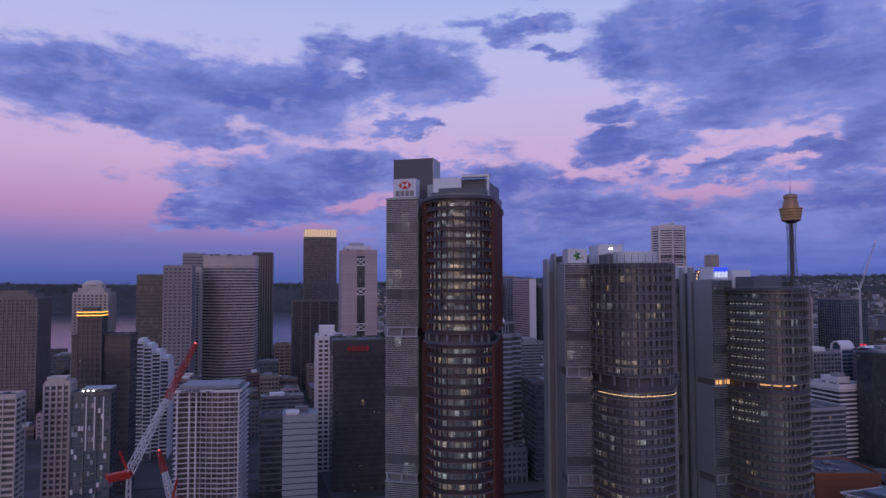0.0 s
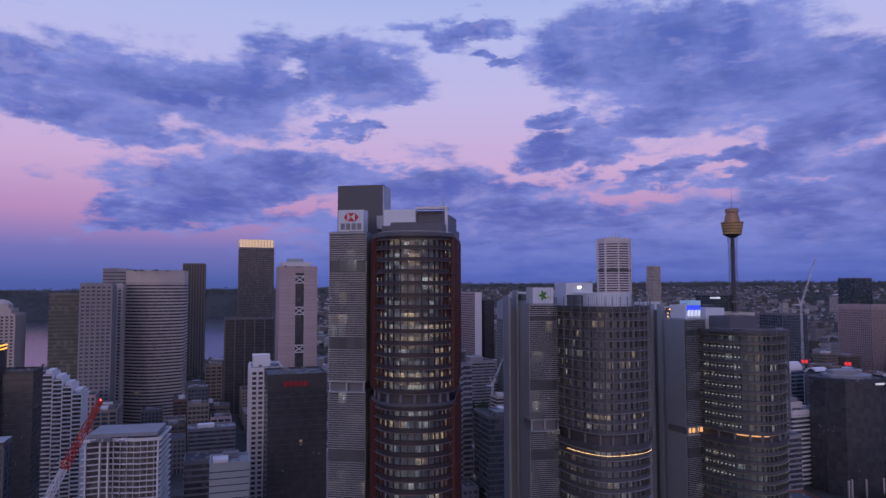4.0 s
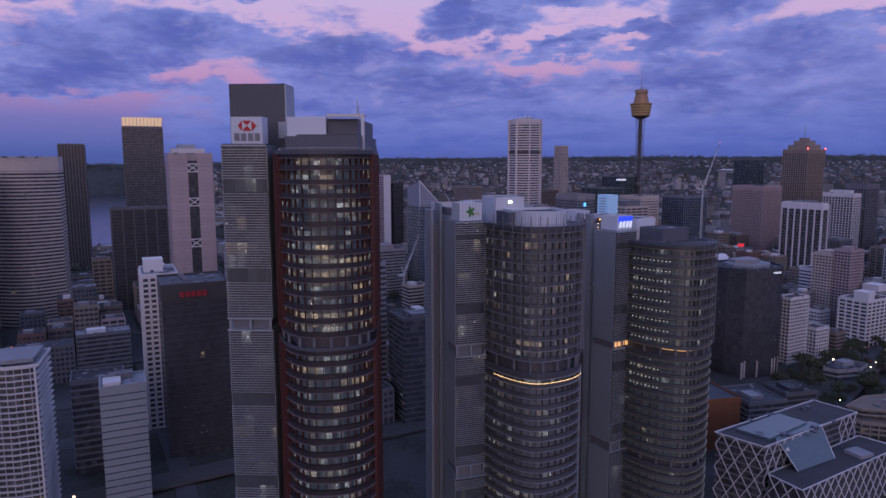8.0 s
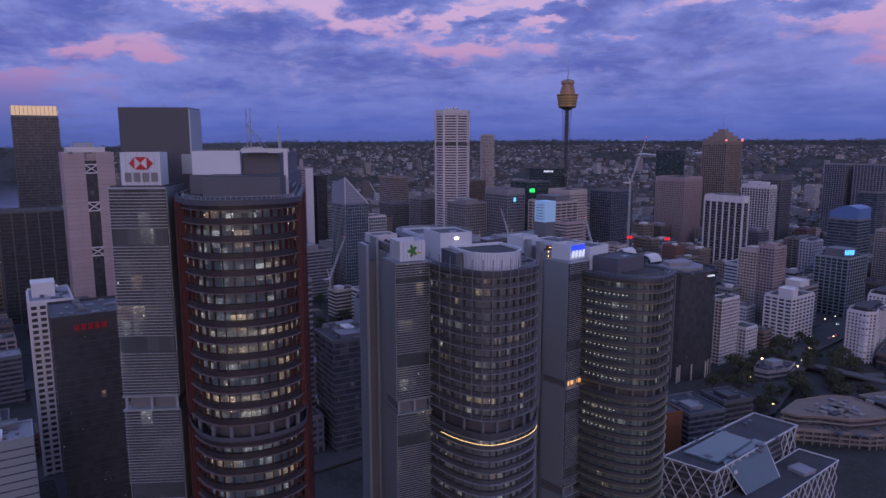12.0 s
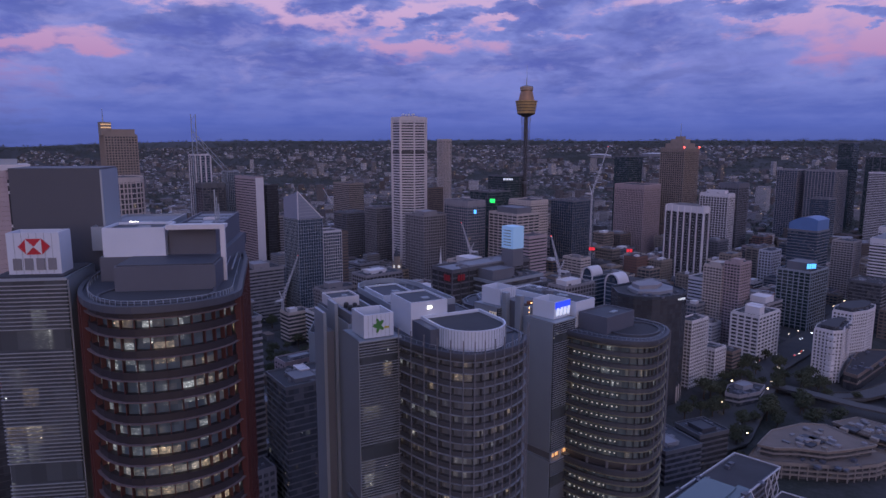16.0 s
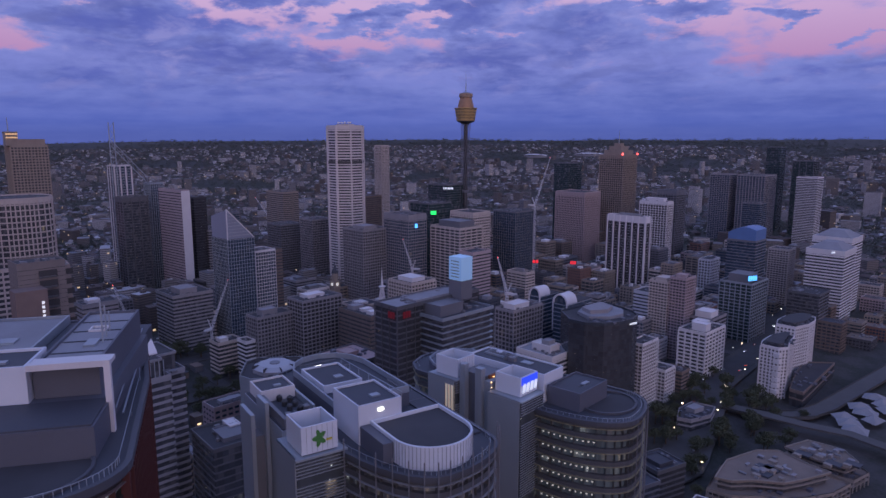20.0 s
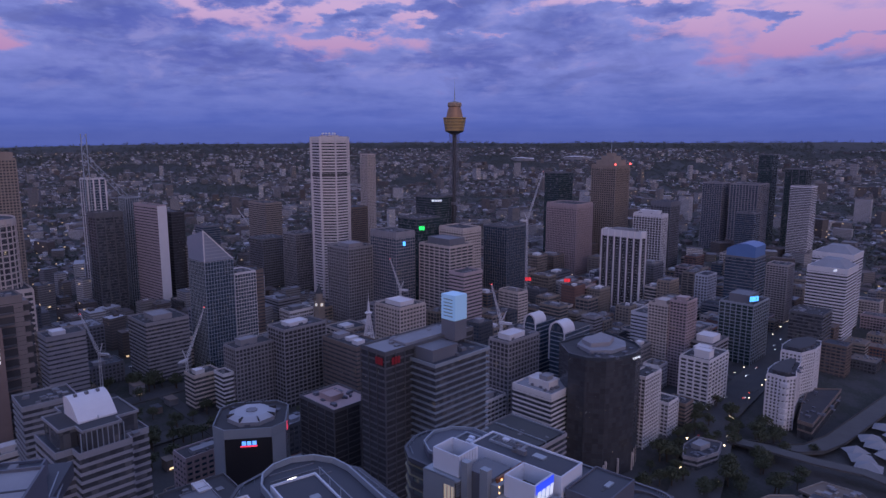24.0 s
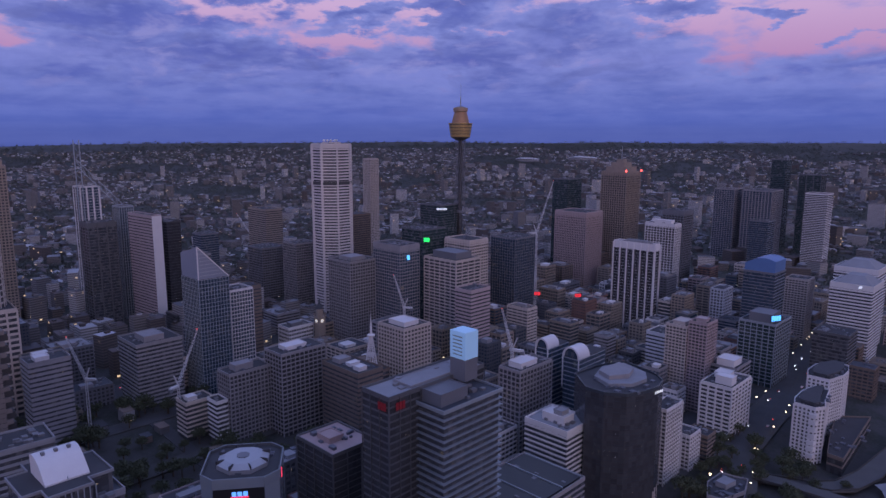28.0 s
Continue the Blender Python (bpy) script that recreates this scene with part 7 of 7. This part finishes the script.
for off in (-8.2, 8.2):
    strip("parapet", "pale concrete parapet of the elevated road", [(x + off, y) for x, y in fly], 0.5, 0, KERB, 1.2, 9)
for x, y in fly[1:-1]:
    pr = thing("road_pier", "round concrete pier under the elevated road", "pier", at(x, y, 0))
    part("column", mesh_from(*lathe_data([(1.3, 0), (1.3, 6.5)], 12), DECK), pr)
    part("crosshead", mesh_from(*box_data(-6, -1, 5.6, 6, 1, 6.5), DECK), pr)

# ---- pale angular roofs at the waterfront ----
for k in range(9):
    r = thing("canopy_roof", "folded pale metal canopy roof at the waterfront", "roof", pose(30 + 9 * (k % 3), -500 - 11 * k, 3.5, 0, 0, 20 + 23 * (k % 4)))
    part("fold", mesh_from([(-9, -6, 4), (9, -6, 5), (11, 6, 4), (-8, 7, 3.5), (0, 0, 8.5)], [(0, 1, 4), (1, 2, 4), (2, 3, 4), (3, 0, 4), (3, 2, 1, 0)], ROOFL), r)
    part("post", mesh_from(*box_data(-0.4, -0.4, -1, 0.4, 0.4, 5), STEEL), r)

# ---- trees ----
def leaf_material(name, a, b):
    m = bpy.data.materials.new(name)
    m.use_nodes = True
    n = Nodes(m.node_tree)
    co = n.add("ShaderNodeTexCoord").outputs["Object"]
    rnd = n.add("ShaderNodeNewGeometry").outputs["Random Per Island"]
    tone = n.mix(n.math("ADD", n.math("MULTIPLY", rnd, 0.7), n.math("MULTIPLY", n.noise(co, 0.8, 3.0), 0.3)), a, b)
    p = n.add("ShaderNodeBsdfPrincipled")
    n.link(tone, p.inputs["Base Color"])
    p.inputs["Roughness"].default_value = 0.85
    n.link(p.outputs[0], n.add("ShaderNodeOutputMaterial").inputs[0])
    return m


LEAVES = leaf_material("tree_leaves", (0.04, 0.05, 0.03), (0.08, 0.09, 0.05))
# distant crowns: haze painted into the leaf colour, paler and bluer than near trees
HAZELEAF = leaf_material("hazy_tree_leaves", (0.065, 0.078, 0.07), (0.10, 0.112, 0.10))
BARK = surface("bark", (0.09, 0.065, 0.045), 0.9, 0.3, 1.5)


def clump_data(rng, cx, cy, cz, r, n):
    """Many small tilted leaf sprays spread through a crown."""
    v, f = [], []
    for _ in range(n):
        d = Vector((rng.gauss(0, 1), rng.gauss(0, 1), rng.gauss(0, 0.75))).normalized() * r * rng.uniform(0.45, 1.05)
        p = Vector((cx, cy, cz)) + d
        a = Vector((rng.gauss(0, 1), rng.gauss(0, 1), rng.gauss(0, 1))).normalized() * r * rng.uniform(0.16, 0.30)
        b = d.cross(a).normalized() * r * rng.uniform(0.14, 0.26)
        k = len(v)
        v += [tuple(p - a), tuple(p + b * 0.8), tuple(p + a), tuple(p - b), tuple(p + d.normalized() * r * 0.12)]
        f += [(k, k + 1, k + 4), (k + 1, k + 2, k + 4), (k + 2, k + 3, k + 4), (k + 3, k, k + 4)]
    return v, f


rng = random.Random(5)
TREES = []
for kind in range(3):
    h = 8 + 2 * kind
    limbs = [lathe_data([(0.42, -0.5), (0.3, h * 0.3), (0.2, h * 0.55)], 8)]
    blobs = []
    for k in range(6):
        a = 2 * math.pi * k / 6 + kind
        tipp = (math.cos(a) * h * 0.28, math.sin(a) * h * 0.28, h * rng.uniform(0.6, 0.85))
        limbs.append(bar_data((0, 0, h * 0.38), tipp, 0.2))
        blobs.append(clump_data(rng, *tipp, h * 0.24, 46))
    blobs.append(clump_data(rng, 0, 0, h * 0.82, h * 0.27, 60))
    TREES.append((mesh_from(*joined(*limbs), BARK), mesh_from(*joined(*blobs), LEAVES)))


def tree(x, y, size, kind):
    r = thing("street_tree", "dark leafy street tree in evening shade", "tree", at(x, y, ground_z(x, y) + 0.6) @ Matrix.Rotation(rng.uniform(0, 6.3), 4, "Z") @ Matrix.Scale(size, 4), "street trees")
    part("trunk", TREES[kind][0], r)
    part("crown", TREES[kind][1], r)


for k in range(30):
    t = k / 29
    x, y = 100 + 48 * t + rng.uniform(-13, 13), -352 - 150 * t + rng.uniform(-9, 9)
    tree(x + (14 if k % 2 else -16), y, rng.uniform(0.9, 1.5), k % 3)
def clear_of(x, y, gap=0.0):
    return all(math.hypot(x - fx, y - fy) > fr * 0.9 + gap for fx, fy, fr in FOOT)


for k in range(56):
    x, y = rng.uniform(52, 140), rng.uniform(-505, -300)
    if clear_of(x, y) and abs(x - 96 + (y + 380) * 0.25) > 9:
        tree(x, y, rng.uniform(0.9, 1.5), k % 3)
for k in range(110):
    x, y = rng.uniform(335, 520), rng.uniform(-230, 0)
    if clear_of(x, y):
        tree(x, y, rng.uniform(0.9, 1.6), k % 3)
for k in range(18):
    tree(330 + rng.uniform(-38, 26), -120 + rng.uniform(-45, 35), rng.uniform(0.8, 1.2), k % 3)

# ---- infill of lower city buildings ----
WALLS = [GREY, CREAM, WHITE, MIDGREY, BROWN, SAND, PINK, DARK, surface("red_brick", (0.19, 0.112, 0.098), 0.85, 0.25, 0.6), surface("buff_brick", (0.27, 0.23, 0.195), 0.85, 0.22, 0.6)]
NAMES = ["grey concrete", "cream rendered", "white painted", "dark grey panelled", "brown brick", "sandstone faced", "pink granite", "black panelled", "red brick", "buff brick"]
GLASSES = [G_DARK, G_OFFICE, G_HOME, G_BLUE]
taken = list(FOOT)
rng = random.Random(11)
filled = 0
for iu in range(len(STREETS) - 1):
    for iv in range(len(CROSS) - 1):
        u0, u1, v0, v1 = STREETS[iu] + 11, STREETS[iu + 1] - 11, CROSS[iv] + 8, CROSS[iv + 1] - 8
        nu, nv = max(1, round((u1 - u0) / rng.choice((22, 30)))), max(1, round((v1 - v0) / rng.choice((22, 28, 36))))
        for a in range(nu):
            for b in range(nv):
                w, d = (u1 - u0) / nu - 2, (v1 - v0) / nv - 2
                gu, gv = u0 + (u1 - u0) * (a + 0.5) / nu, v0 + (v1 - v0) * (b + 0.5) / nv
                x, y = grid(gu, gv)
                park = x > 700 and y > 40 or 330 < x < 520 and -230 < y < 15
                if park or filled > 360 or any(math.hypot(x - fx, y - fy) < fr * 0.86 + min(w, d) * 0.5 for fx, fy, fr in taken):
                    continue
                if y > 150 and x < 330 or rng.random() < 0.05 + 0.6 * (x > 600):
                    continue
                h = rng.choice((10, 14, 16, 18, 22, 26, 30, 36, 44)) + (rng.random() < 0.3) * (12 if x > 300 else 4) + max(0, (x - 500) * 0.02)
                if x < 230:
                    h = min(h, 24)
                k = rng.randrange(len(WALLS))
                cx, cy = grid(gu - w / 2, gv + d / 2)
                gz = ground_z(x, y)
                fh = rng.choice((3.6, 4.0, 4.4))
                pl = ((w * 0.2, d * 0.2, w * rng.uniform(0.2, 0.5), d * rng.uniform(0.2, 0.5), rng.uniform(1.8, 4), rng.choice((ROOFL, GREY, WHITE, MIDGREY))),)
                tower("brick_building" if k in (4, 8, 9, 5) else "city_block", NAMES[k] + " low city block with a flat roof", "building", cx, cy, 7, nw(w, d), gz + h, GLASSES[rng.randrange(4)], WALLS[k], fh=fh, band=rng.uniform(1.2, 2.0), proud=0.3, pier=rng.choice((0, 3.2, 3.8, 4.6, 7)), pw=rng.uniform(0.6, 1.6), pd=0.25, roof=rng.choice((ROOF, ROOF, ROOFB, TAN, ROOFL)), plant=pl, par=0.9, group="low city blocks", keep=False)
                filled += 1

for k in range(120):
    x, y = rng.uniform(110, 330), rng.uniform(-1080, -660)
    w, d = rng.uniform(14, 28), rng.uniform(14, 28)
    off_road = min(math.hypot(x - (qx + f * (rx - qx)), y - (qy + f * (ry - qy))) for (qx, qy), (rx, ry) in zip(quay, quay[1:]) for f in (0, 0.25, 0.5, 0.75)) > 32
    if off_road and all(math.hypot(x - fx, y - fy) > fr * 0.9 + max(w, d) * 0.6 for fx, fy, fr in FOOT):
        FOOT.append((x, y, max(w, d) * 0.62))
        k2 = rng.randrange(len(WALLS))
        cx, cy = x - w / 2, y + d / 2
        tower("brick_building" if k2 in (4, 8, 9, 5) else "city_block", NAMES[k2] + " low city block with a flat roof", "building", cx, cy, 7, nw(w, d), ground_z(x, y) + rng.choice((10, 14, 18, 24, 32)), GLASSES[rng.randrange(4)], WALLS[k2], fh=3.6, band=1.5, proud=0.3, pier=rng.choice((0, 3.4, 4.4)), pw=0.9, pd=0.25, roof=rng.choice((ROOF, ROOFB, TAN)), par=0.9, group="low city blocks", keep=False)

SHED = [ROOF, ROOFB, TAN, BROWN]
for k in range(34):
    x, y = rng.uniform(340, 515), rng.uniform(-225, 5)
    w, d = rng.uniform(7, 18), rng.uniform(6, 14)
    if all(math.hypot(x - fx, y - fy) > fr * 0.92 + max(w, d) * 0.55 for fx, fy, fr in FOOT):
        FOOT.append((x, y, max(w, d) * 0.6))
        shed = thing("low_building", "low dark building among trees and site works", "building", pose(x, y, ground_z(x, y) - 0.5, 0, 0, 7))
        h = rng.uniform(5, 11)
        part("wall", prism(rect(-w / 2, -d / 2, w / 2, d / 2), 0, h, rng.choice((BROWN, DARK, GREY, MIDGREY))), shed)
        part("roof", prism(rect(-w / 2 - 0.4, -d / 2 - 0.4, w / 2 + 0.4, d / 2 + 0.4), h, h + 0.4, rng.choice(SHED)), shed)
        if k % 3 == 0:
            part("window_light", mesh_from(*box_data(-w / 2 - 0.12, -1.5, 1.5, -w / 2 + 0.02, 1.5, 2.8), lamp("warm_shop_light", (1.0, 0.68, 0.38), 1.6)), shed)

# ---- far suburbs ----
def scatter(count, seed, near, far_r, size, tall, roofed):
    """Boxes with hipped or flat roofs over the land outside the centre, as one mesh."""
    r = random.Random(seed)
    v, f = [], []
    made = 0
    while made < count:
        b = radians(r.uniform(60, 176))
        rr = math.sqrt(r.uniform(near ** 2, far_r ** 2))
        x, y = -200 + rr * math.sin(b), 80 + rr * math.cos(b)
        if -1120 < y < 420 and x < 1010 and x > 0:
            continue
        if noise.noise((x * 0.0025, y * 0.0025, 2.0)) > 0.28:
            continue
        z = ground_z(x, y)
        if z < 1.0:
            continue
        made += 1
        w, d, h = r.uniform(*size), r.uniform(*size), r.uniform(*tall)
        if r.random() < 0.5:
            w *= 1.6
        a = r.choice((0.12, 0.5, -0.3)) + r.gauss(0, 0.08)
        c, s = math.cos(a), math.sin(a)
        k = len(v)
        pts = [(-w / 2, -d / 2), (w / 2, -d / 2), (w / 2, d / 2), (-w / 2, d / 2)]
        for zz in (z - 3, z + h):
            v += [(x + c * px - s * py, y + s * px + c * py, zz) for px, py in pts]
        f += [(k + i, k + (i + 1) % 4, k + 4 + (i + 1) % 4, k + 4 + i) for i in range(4)]
        if roofed:
            top = [(-w * 0.22, 0), (w * 0.22, 0)]
            v += [(x + c * px - s * py, y + s * px + c * py, z + h + min(w, d) * 0.28) for px, py in top]
            f += [(k + 4, k + 5, k + 9, k + 8), (k + 5, k + 6, k + 9), (k + 6, k + 7, k + 8, k + 9), (k + 7, k + 4, k + 8)]
        else:
            f.append((k + 4, k + 5, k + 6, k + 7))
    return v, f


def belt(count, seed):
    """Mid-rise blocks in the belt between the city towers and the parks, as one mesh."""
    r = random.Random(seed)
    datas, made, tries = [], 0, 0
    spots = list(FOOT)
    while made < count and tries < 9000:
        tries += 1
        x, y = r.uniform(610, 1030), r.uniform(-1120, 30)
        w, d, h = r.uniform(10, 26), r.uniform(10, 24), r.choice((9, 12, 14, 18, 22, 28, 36))
        if any(math.hypot(x - fx, y - fy) < fr * 0.9 + max(w, d) * 0.62 for fx, fy, fr in spots):
            continue
        spots.append((x, y, max(w, d) * 0.6))
        made += 1
        a, g = radians(7 + r.choice((0, 0, 0, 14))), ground_z(x, y)
        c, s = math.cos(a), math.sin(a)
        def turned(poly):
            return [(x + c * px - s * py, y + s * px + c * py) for px, py in poly]
        datas.append(prism_data(turned(rect(-w / 2, -d / 2, w / 2, d / 2)), g - 2, g + h))
        k, q = r.uniform(-0.3, 0.1) * w, r.uniform(-0.3, 0.1) * d
        datas.append(prism_data(turned(rect(k, q, k + w * 0.3, q + d * 0.3)), g + h, g + h + r.uniform(1.5, 3.5)))
    return joined(*datas)


def suburb_material(name, stops, lit):
    m = bpy.data.materials.new(name)
    m.use_nodes = True
    n = Nodes(m.node_tree)
    geo = n.add("ShaderNodeNewGeometry")
    rnd = geo.outputs["Random Per Island"]
    nz = n.xyz(geo.outputs["Normal"])[2]
    co = n.add("ShaderNodeTexCoord").outputs["Object"]
    x, y, z = n.xyz(co)
    wall = n.ramp(rnd, stops)
    roof = n.ramp(n.math("FRACT", n.math("MULTIPLY", rnd, 7.3)), [(0.0, (0.09, 0.068, 0.066)), (0.35, (0.115, 0.088, 0.085)), (0.6, (0.10, 0.10, 0.115)), (0.85, (0.17, 0.17, 0.19)), (1.0, (0.50, 0.50, 0.54))])
    tone = n.mix(n.step(nz, 0.3, 0.5), wall, roof)
    cell = n.white(n.vec(n.math("FLOOR", n.math("DIVIDE", x, 3.2)), n.math("FLOOR", n.math("DIVIDE", y, 3.2)), n.math("FLOOR", n.math("DIVIDE", z, 3.1))))[0]
    up = n.math("FRACT", n.math("DIVIDE", z, 3.1))
    pane = n.math("MULTIPLY", n.math("GREATER_THAN", up, 0.42), n.math("LESS_THAN", n.math("ABSOLUTE", nz), 0.2))
    tone = n.mix(n.math("MULTIPLY", pane, 0.6), tone, (0.04, 0.042, 0.05))
    p = n.add("ShaderNodeBsdfPrincipled")
    n.link(tone, p.inputs["Base Color"])
    p.inputs["Roughness"].default_value = 0.8
    p.inputs["Emission Color"].default_value = (1.0, 0.7, 0.42, 1)
    n.link(n.math("MULTIPLY", n.math("MULTIPLY", pane, n.math("GREATER_THAN", cell, 1 - lit)), 0.9), p.inputs["Emission Strength"])
    n.link(p.outputs[0], n.add("ShaderNodeOutputMaterial").inputs[0])
    return m


HOUSES = suburb_material("suburb_houses", [(0.0, (0.10, 0.082, 0.08)), (0.45, (0.18, 0.165, 0.165)), (0.75, (0.32, 0.315, 0.325)), (1.0, (0.74, 0.73, 0.75))], 0.008)
FLATS = suburb_material("suburb_flats", [(0.0, (0.12, 0.095, 0.085)), (0.5, (0.24, 0.225, 0.225)), (1.0, (0.58, 0.56, 0.57))], 0.007)
tagged(new("suburb_houses", mesh_from(*scatter(13500, 3, 1000, 4300, (7, 15), (4, 8), True), HOUSES)), "distant suburb of pale walled houses with dark red roofs", "houses", kind="stuff")
tagged(new("suburb_flats", mesh_from(*scatter(900, 4, 900, 3900, (14, 28), (12, 26), False), FLATS)), "distant mid-rise blocks of flats among trees", "flats", kind="stuff")
tagged(new("mid_rise_belt", mesh_from(*belt(420, 15), FLATS)), "mid-rise blocks with pale and brown walls behind the city towers", "flats", kind="stuff")
tagged(new("suburb_towers", mesh_from(*scatter(90, 6, 1200, 3600, (15, 24), (35, 70), False), FLATS)), "scattered pale residential towers in the far suburbs", "towers", kind="stuff")


def woods(count, seed, near, far_r, size, grove):
    r = random.Random(seed)
    v, f = [], []
    base = [clump_data(r, 0, 0, 0.45, 0.8, 14) for _ in range(6)]
    made = 0
    while made < count:
        b = radians(r.uniform(58, 178))
        rr = math.sqrt(r.uniform(near ** 2, far_r ** 2))
        x, y = -200 + rr * math.sin(b), 80 + rr * math.cos(b)
        if -1120 < y < 420 and 0 < x < 930 and not (x > 640 and y > -40):
            continue
        if noise.noise((x * 0.0025, y * 0.0025, 2.0)) < grove + r.uniform(-0.25, 0.25):
            continue
        z = ground_z(x, y)
        if z < 1.0:
            continue
        made += 1
        s = r.uniform(*size)
        dv, df = base[made % 6]
        k = len(v)
        v += [(x + p[0] * s, y + p[1] * s, z + p[2] * s * 0.8) for p in dv]
        f += [tuple(i + k for i in face) for face in df]
    return v, f


# woods whose leaf colour carries the painted haze
tagged(new("far_woods", mesh_from(*woods(22000, 8, 820, 4500, (7, 17), -0.22), HAZELEAF)), "dark tree belts between the distant suburbs", "woods", kind="stuff")
tagged(new("park_woods", mesh_from(*woods(3600, 12, 1000, 1800, (5, 11), -0.7), HAZELEAF)), "dark park trees beyond the city centre", "woods", kind="stuff")
tagged(new("ridge_woods", mesh_from(*woods(2600, 9, 3900, 4780, (9, 20), -0.6), HAZELEAF)), "wooded ridge along the horizon", "woods", kind="stuff")

# ---- street lamps and cars ----
rng = random.Random(21)
lamp_post = mesh_from(*joined(lathe_data([(0.14, 0), (0.09, 8)], 6), bar_data((0, 0, 8), (1.4, 0, 8.3), 0.12)), MIDGREY)
lamp_head = mesh_from(*box_data(1.0, -0.35, 8.1, 2.0, 0.35, 8.45), lamp("street_lamp_glow", (1.0, 0.72, 0.42), 9.0))


def street_lamp(x, y, z):
    r = thing("street_lamp", "slim street lamp with a warm lit head", "lamp", at(x, y, z) @ Matrix.Rotation(rng.uniform(0, 6.28), 4, "Z"), "street lamps")
    part("post", lamp_post, r)
    part("lamp_head", lamp_head, r)


for k in range(34):
    i = rng.randrange(len(quay) - 1)
    f = rng.random()
    x, y = quay[i][0] * (1 - f) + quay[i + 1][0] * f + rng.choice((-15, 15)), quay[i][1] * (1 - f) + quay[i + 1][1] * f
    street_lamp(x, y, ground_z(x, y))
for k in range(130):
    x, y = grid(rng.choice(STREETS) + rng.choice((-8, 8)), rng.uniform(-1000, 380))
    street_lamp(x, y, ground_z(x, y))

PAINT = [surface("car_white", (0.6, 0.6, 0.62), 0.35), surface("car_black", (0.03, 0.03, 0.033), 0.3), surface("car_silver", (0.35, 0.35, 0.37), 0.3, metal=0.5), surface("car_red", (0.3, 0.02, 0.02), 0.35)]
side = [(-2.1, 0.35), (2.1, 0.35), (2.2, 0.75), (1.3, 0.9), (0.6, 1.42), (-1.1, 1.42), (-1.8, 0.95), (-2.2, 0.85)]
cv = [(x, y, z) for y in (-0.85, 0.85) for x, z in side]
cf = [tuple(range(8)), tuple(range(15, 7, -1))] + [(i, 8 + i, 8 + (i + 1) % 8, (i + 1) % 8) for i in range(8)]
BODIES = [mesh_from(cv, cf, p) for p in PAINT]
wheel = mesh_from(*lathe_data([(0.33, -0.1), (0.33, 0.1)], 10), BLACK)
head = mesh_from(*box_data(2.1, -0.2, 0.6, 2.26, 0.2, 0.8), lamp("headlight", (1.0, 0.95, 0.85), 14.0))
tail = mesh_from(*box_data(-2.26, -0.2, 0.7, -2.1, 0.2, 0.88), lamp("tail_light", (1.0, 0.05, 0.04), 8.0))
CARW = ["white", "black", "silver", "dark red"]


def car(x, y, z, turn, k):
    r = thing("car", CARW[k] + " car with its lights on in the street", "car", pose(x, y, z, 0, 0, turn), "cars in the streets")
    part("body", BODIES[k], r)
    for wx, wy in ((-1.3, -0.8), (1.3, -0.8), (-1.3, 0.8), (1.3, 0.8)):
        part("wheel", wheel, r, at(wx, wy, 0.33) @ Matrix.Rotation(math.pi / 2, 4, "X"))
    for s in (-0.55, 0.55):
        part("headlight", head, r, at(0, s, 0))
        part("tail_light", tail, r, at(0, s, 0))


for k in range(30):
    i = 1 + rng.randrange(len(quay) - 2)
    f = rng.random()
    (ax, ay), (bx, by) = quay[i], quay[i + 1]
    turn = math.degrees(math.atan2(by - ay, bx - ax))
    lane = rng.choice((-8.5, -5, 5, 8.5))
    d = math.hypot(bx - ax, by - ay)
    x, y = ax + (bx - ax) * f - (by - ay) / d * lane, ay + (by - ay) * f + (bx - ax) / d * lane
    car(x, y, max(ground_z(x + q, y) for q in (-8, 0, 8)) + 0.95, turn + (180 if lane > 0 else 0), rng.randrange(4))
for k in range(20):
    u, v = rng.choice(STREETS[:7]), rng.uniform(-900, 250)
    x, y = grid(u + rng.choice((-3, 3)), v)
    car(x, y, ground_z(x, y) + 0.7, rng.choice((97, 277)), rng.randrange(4))
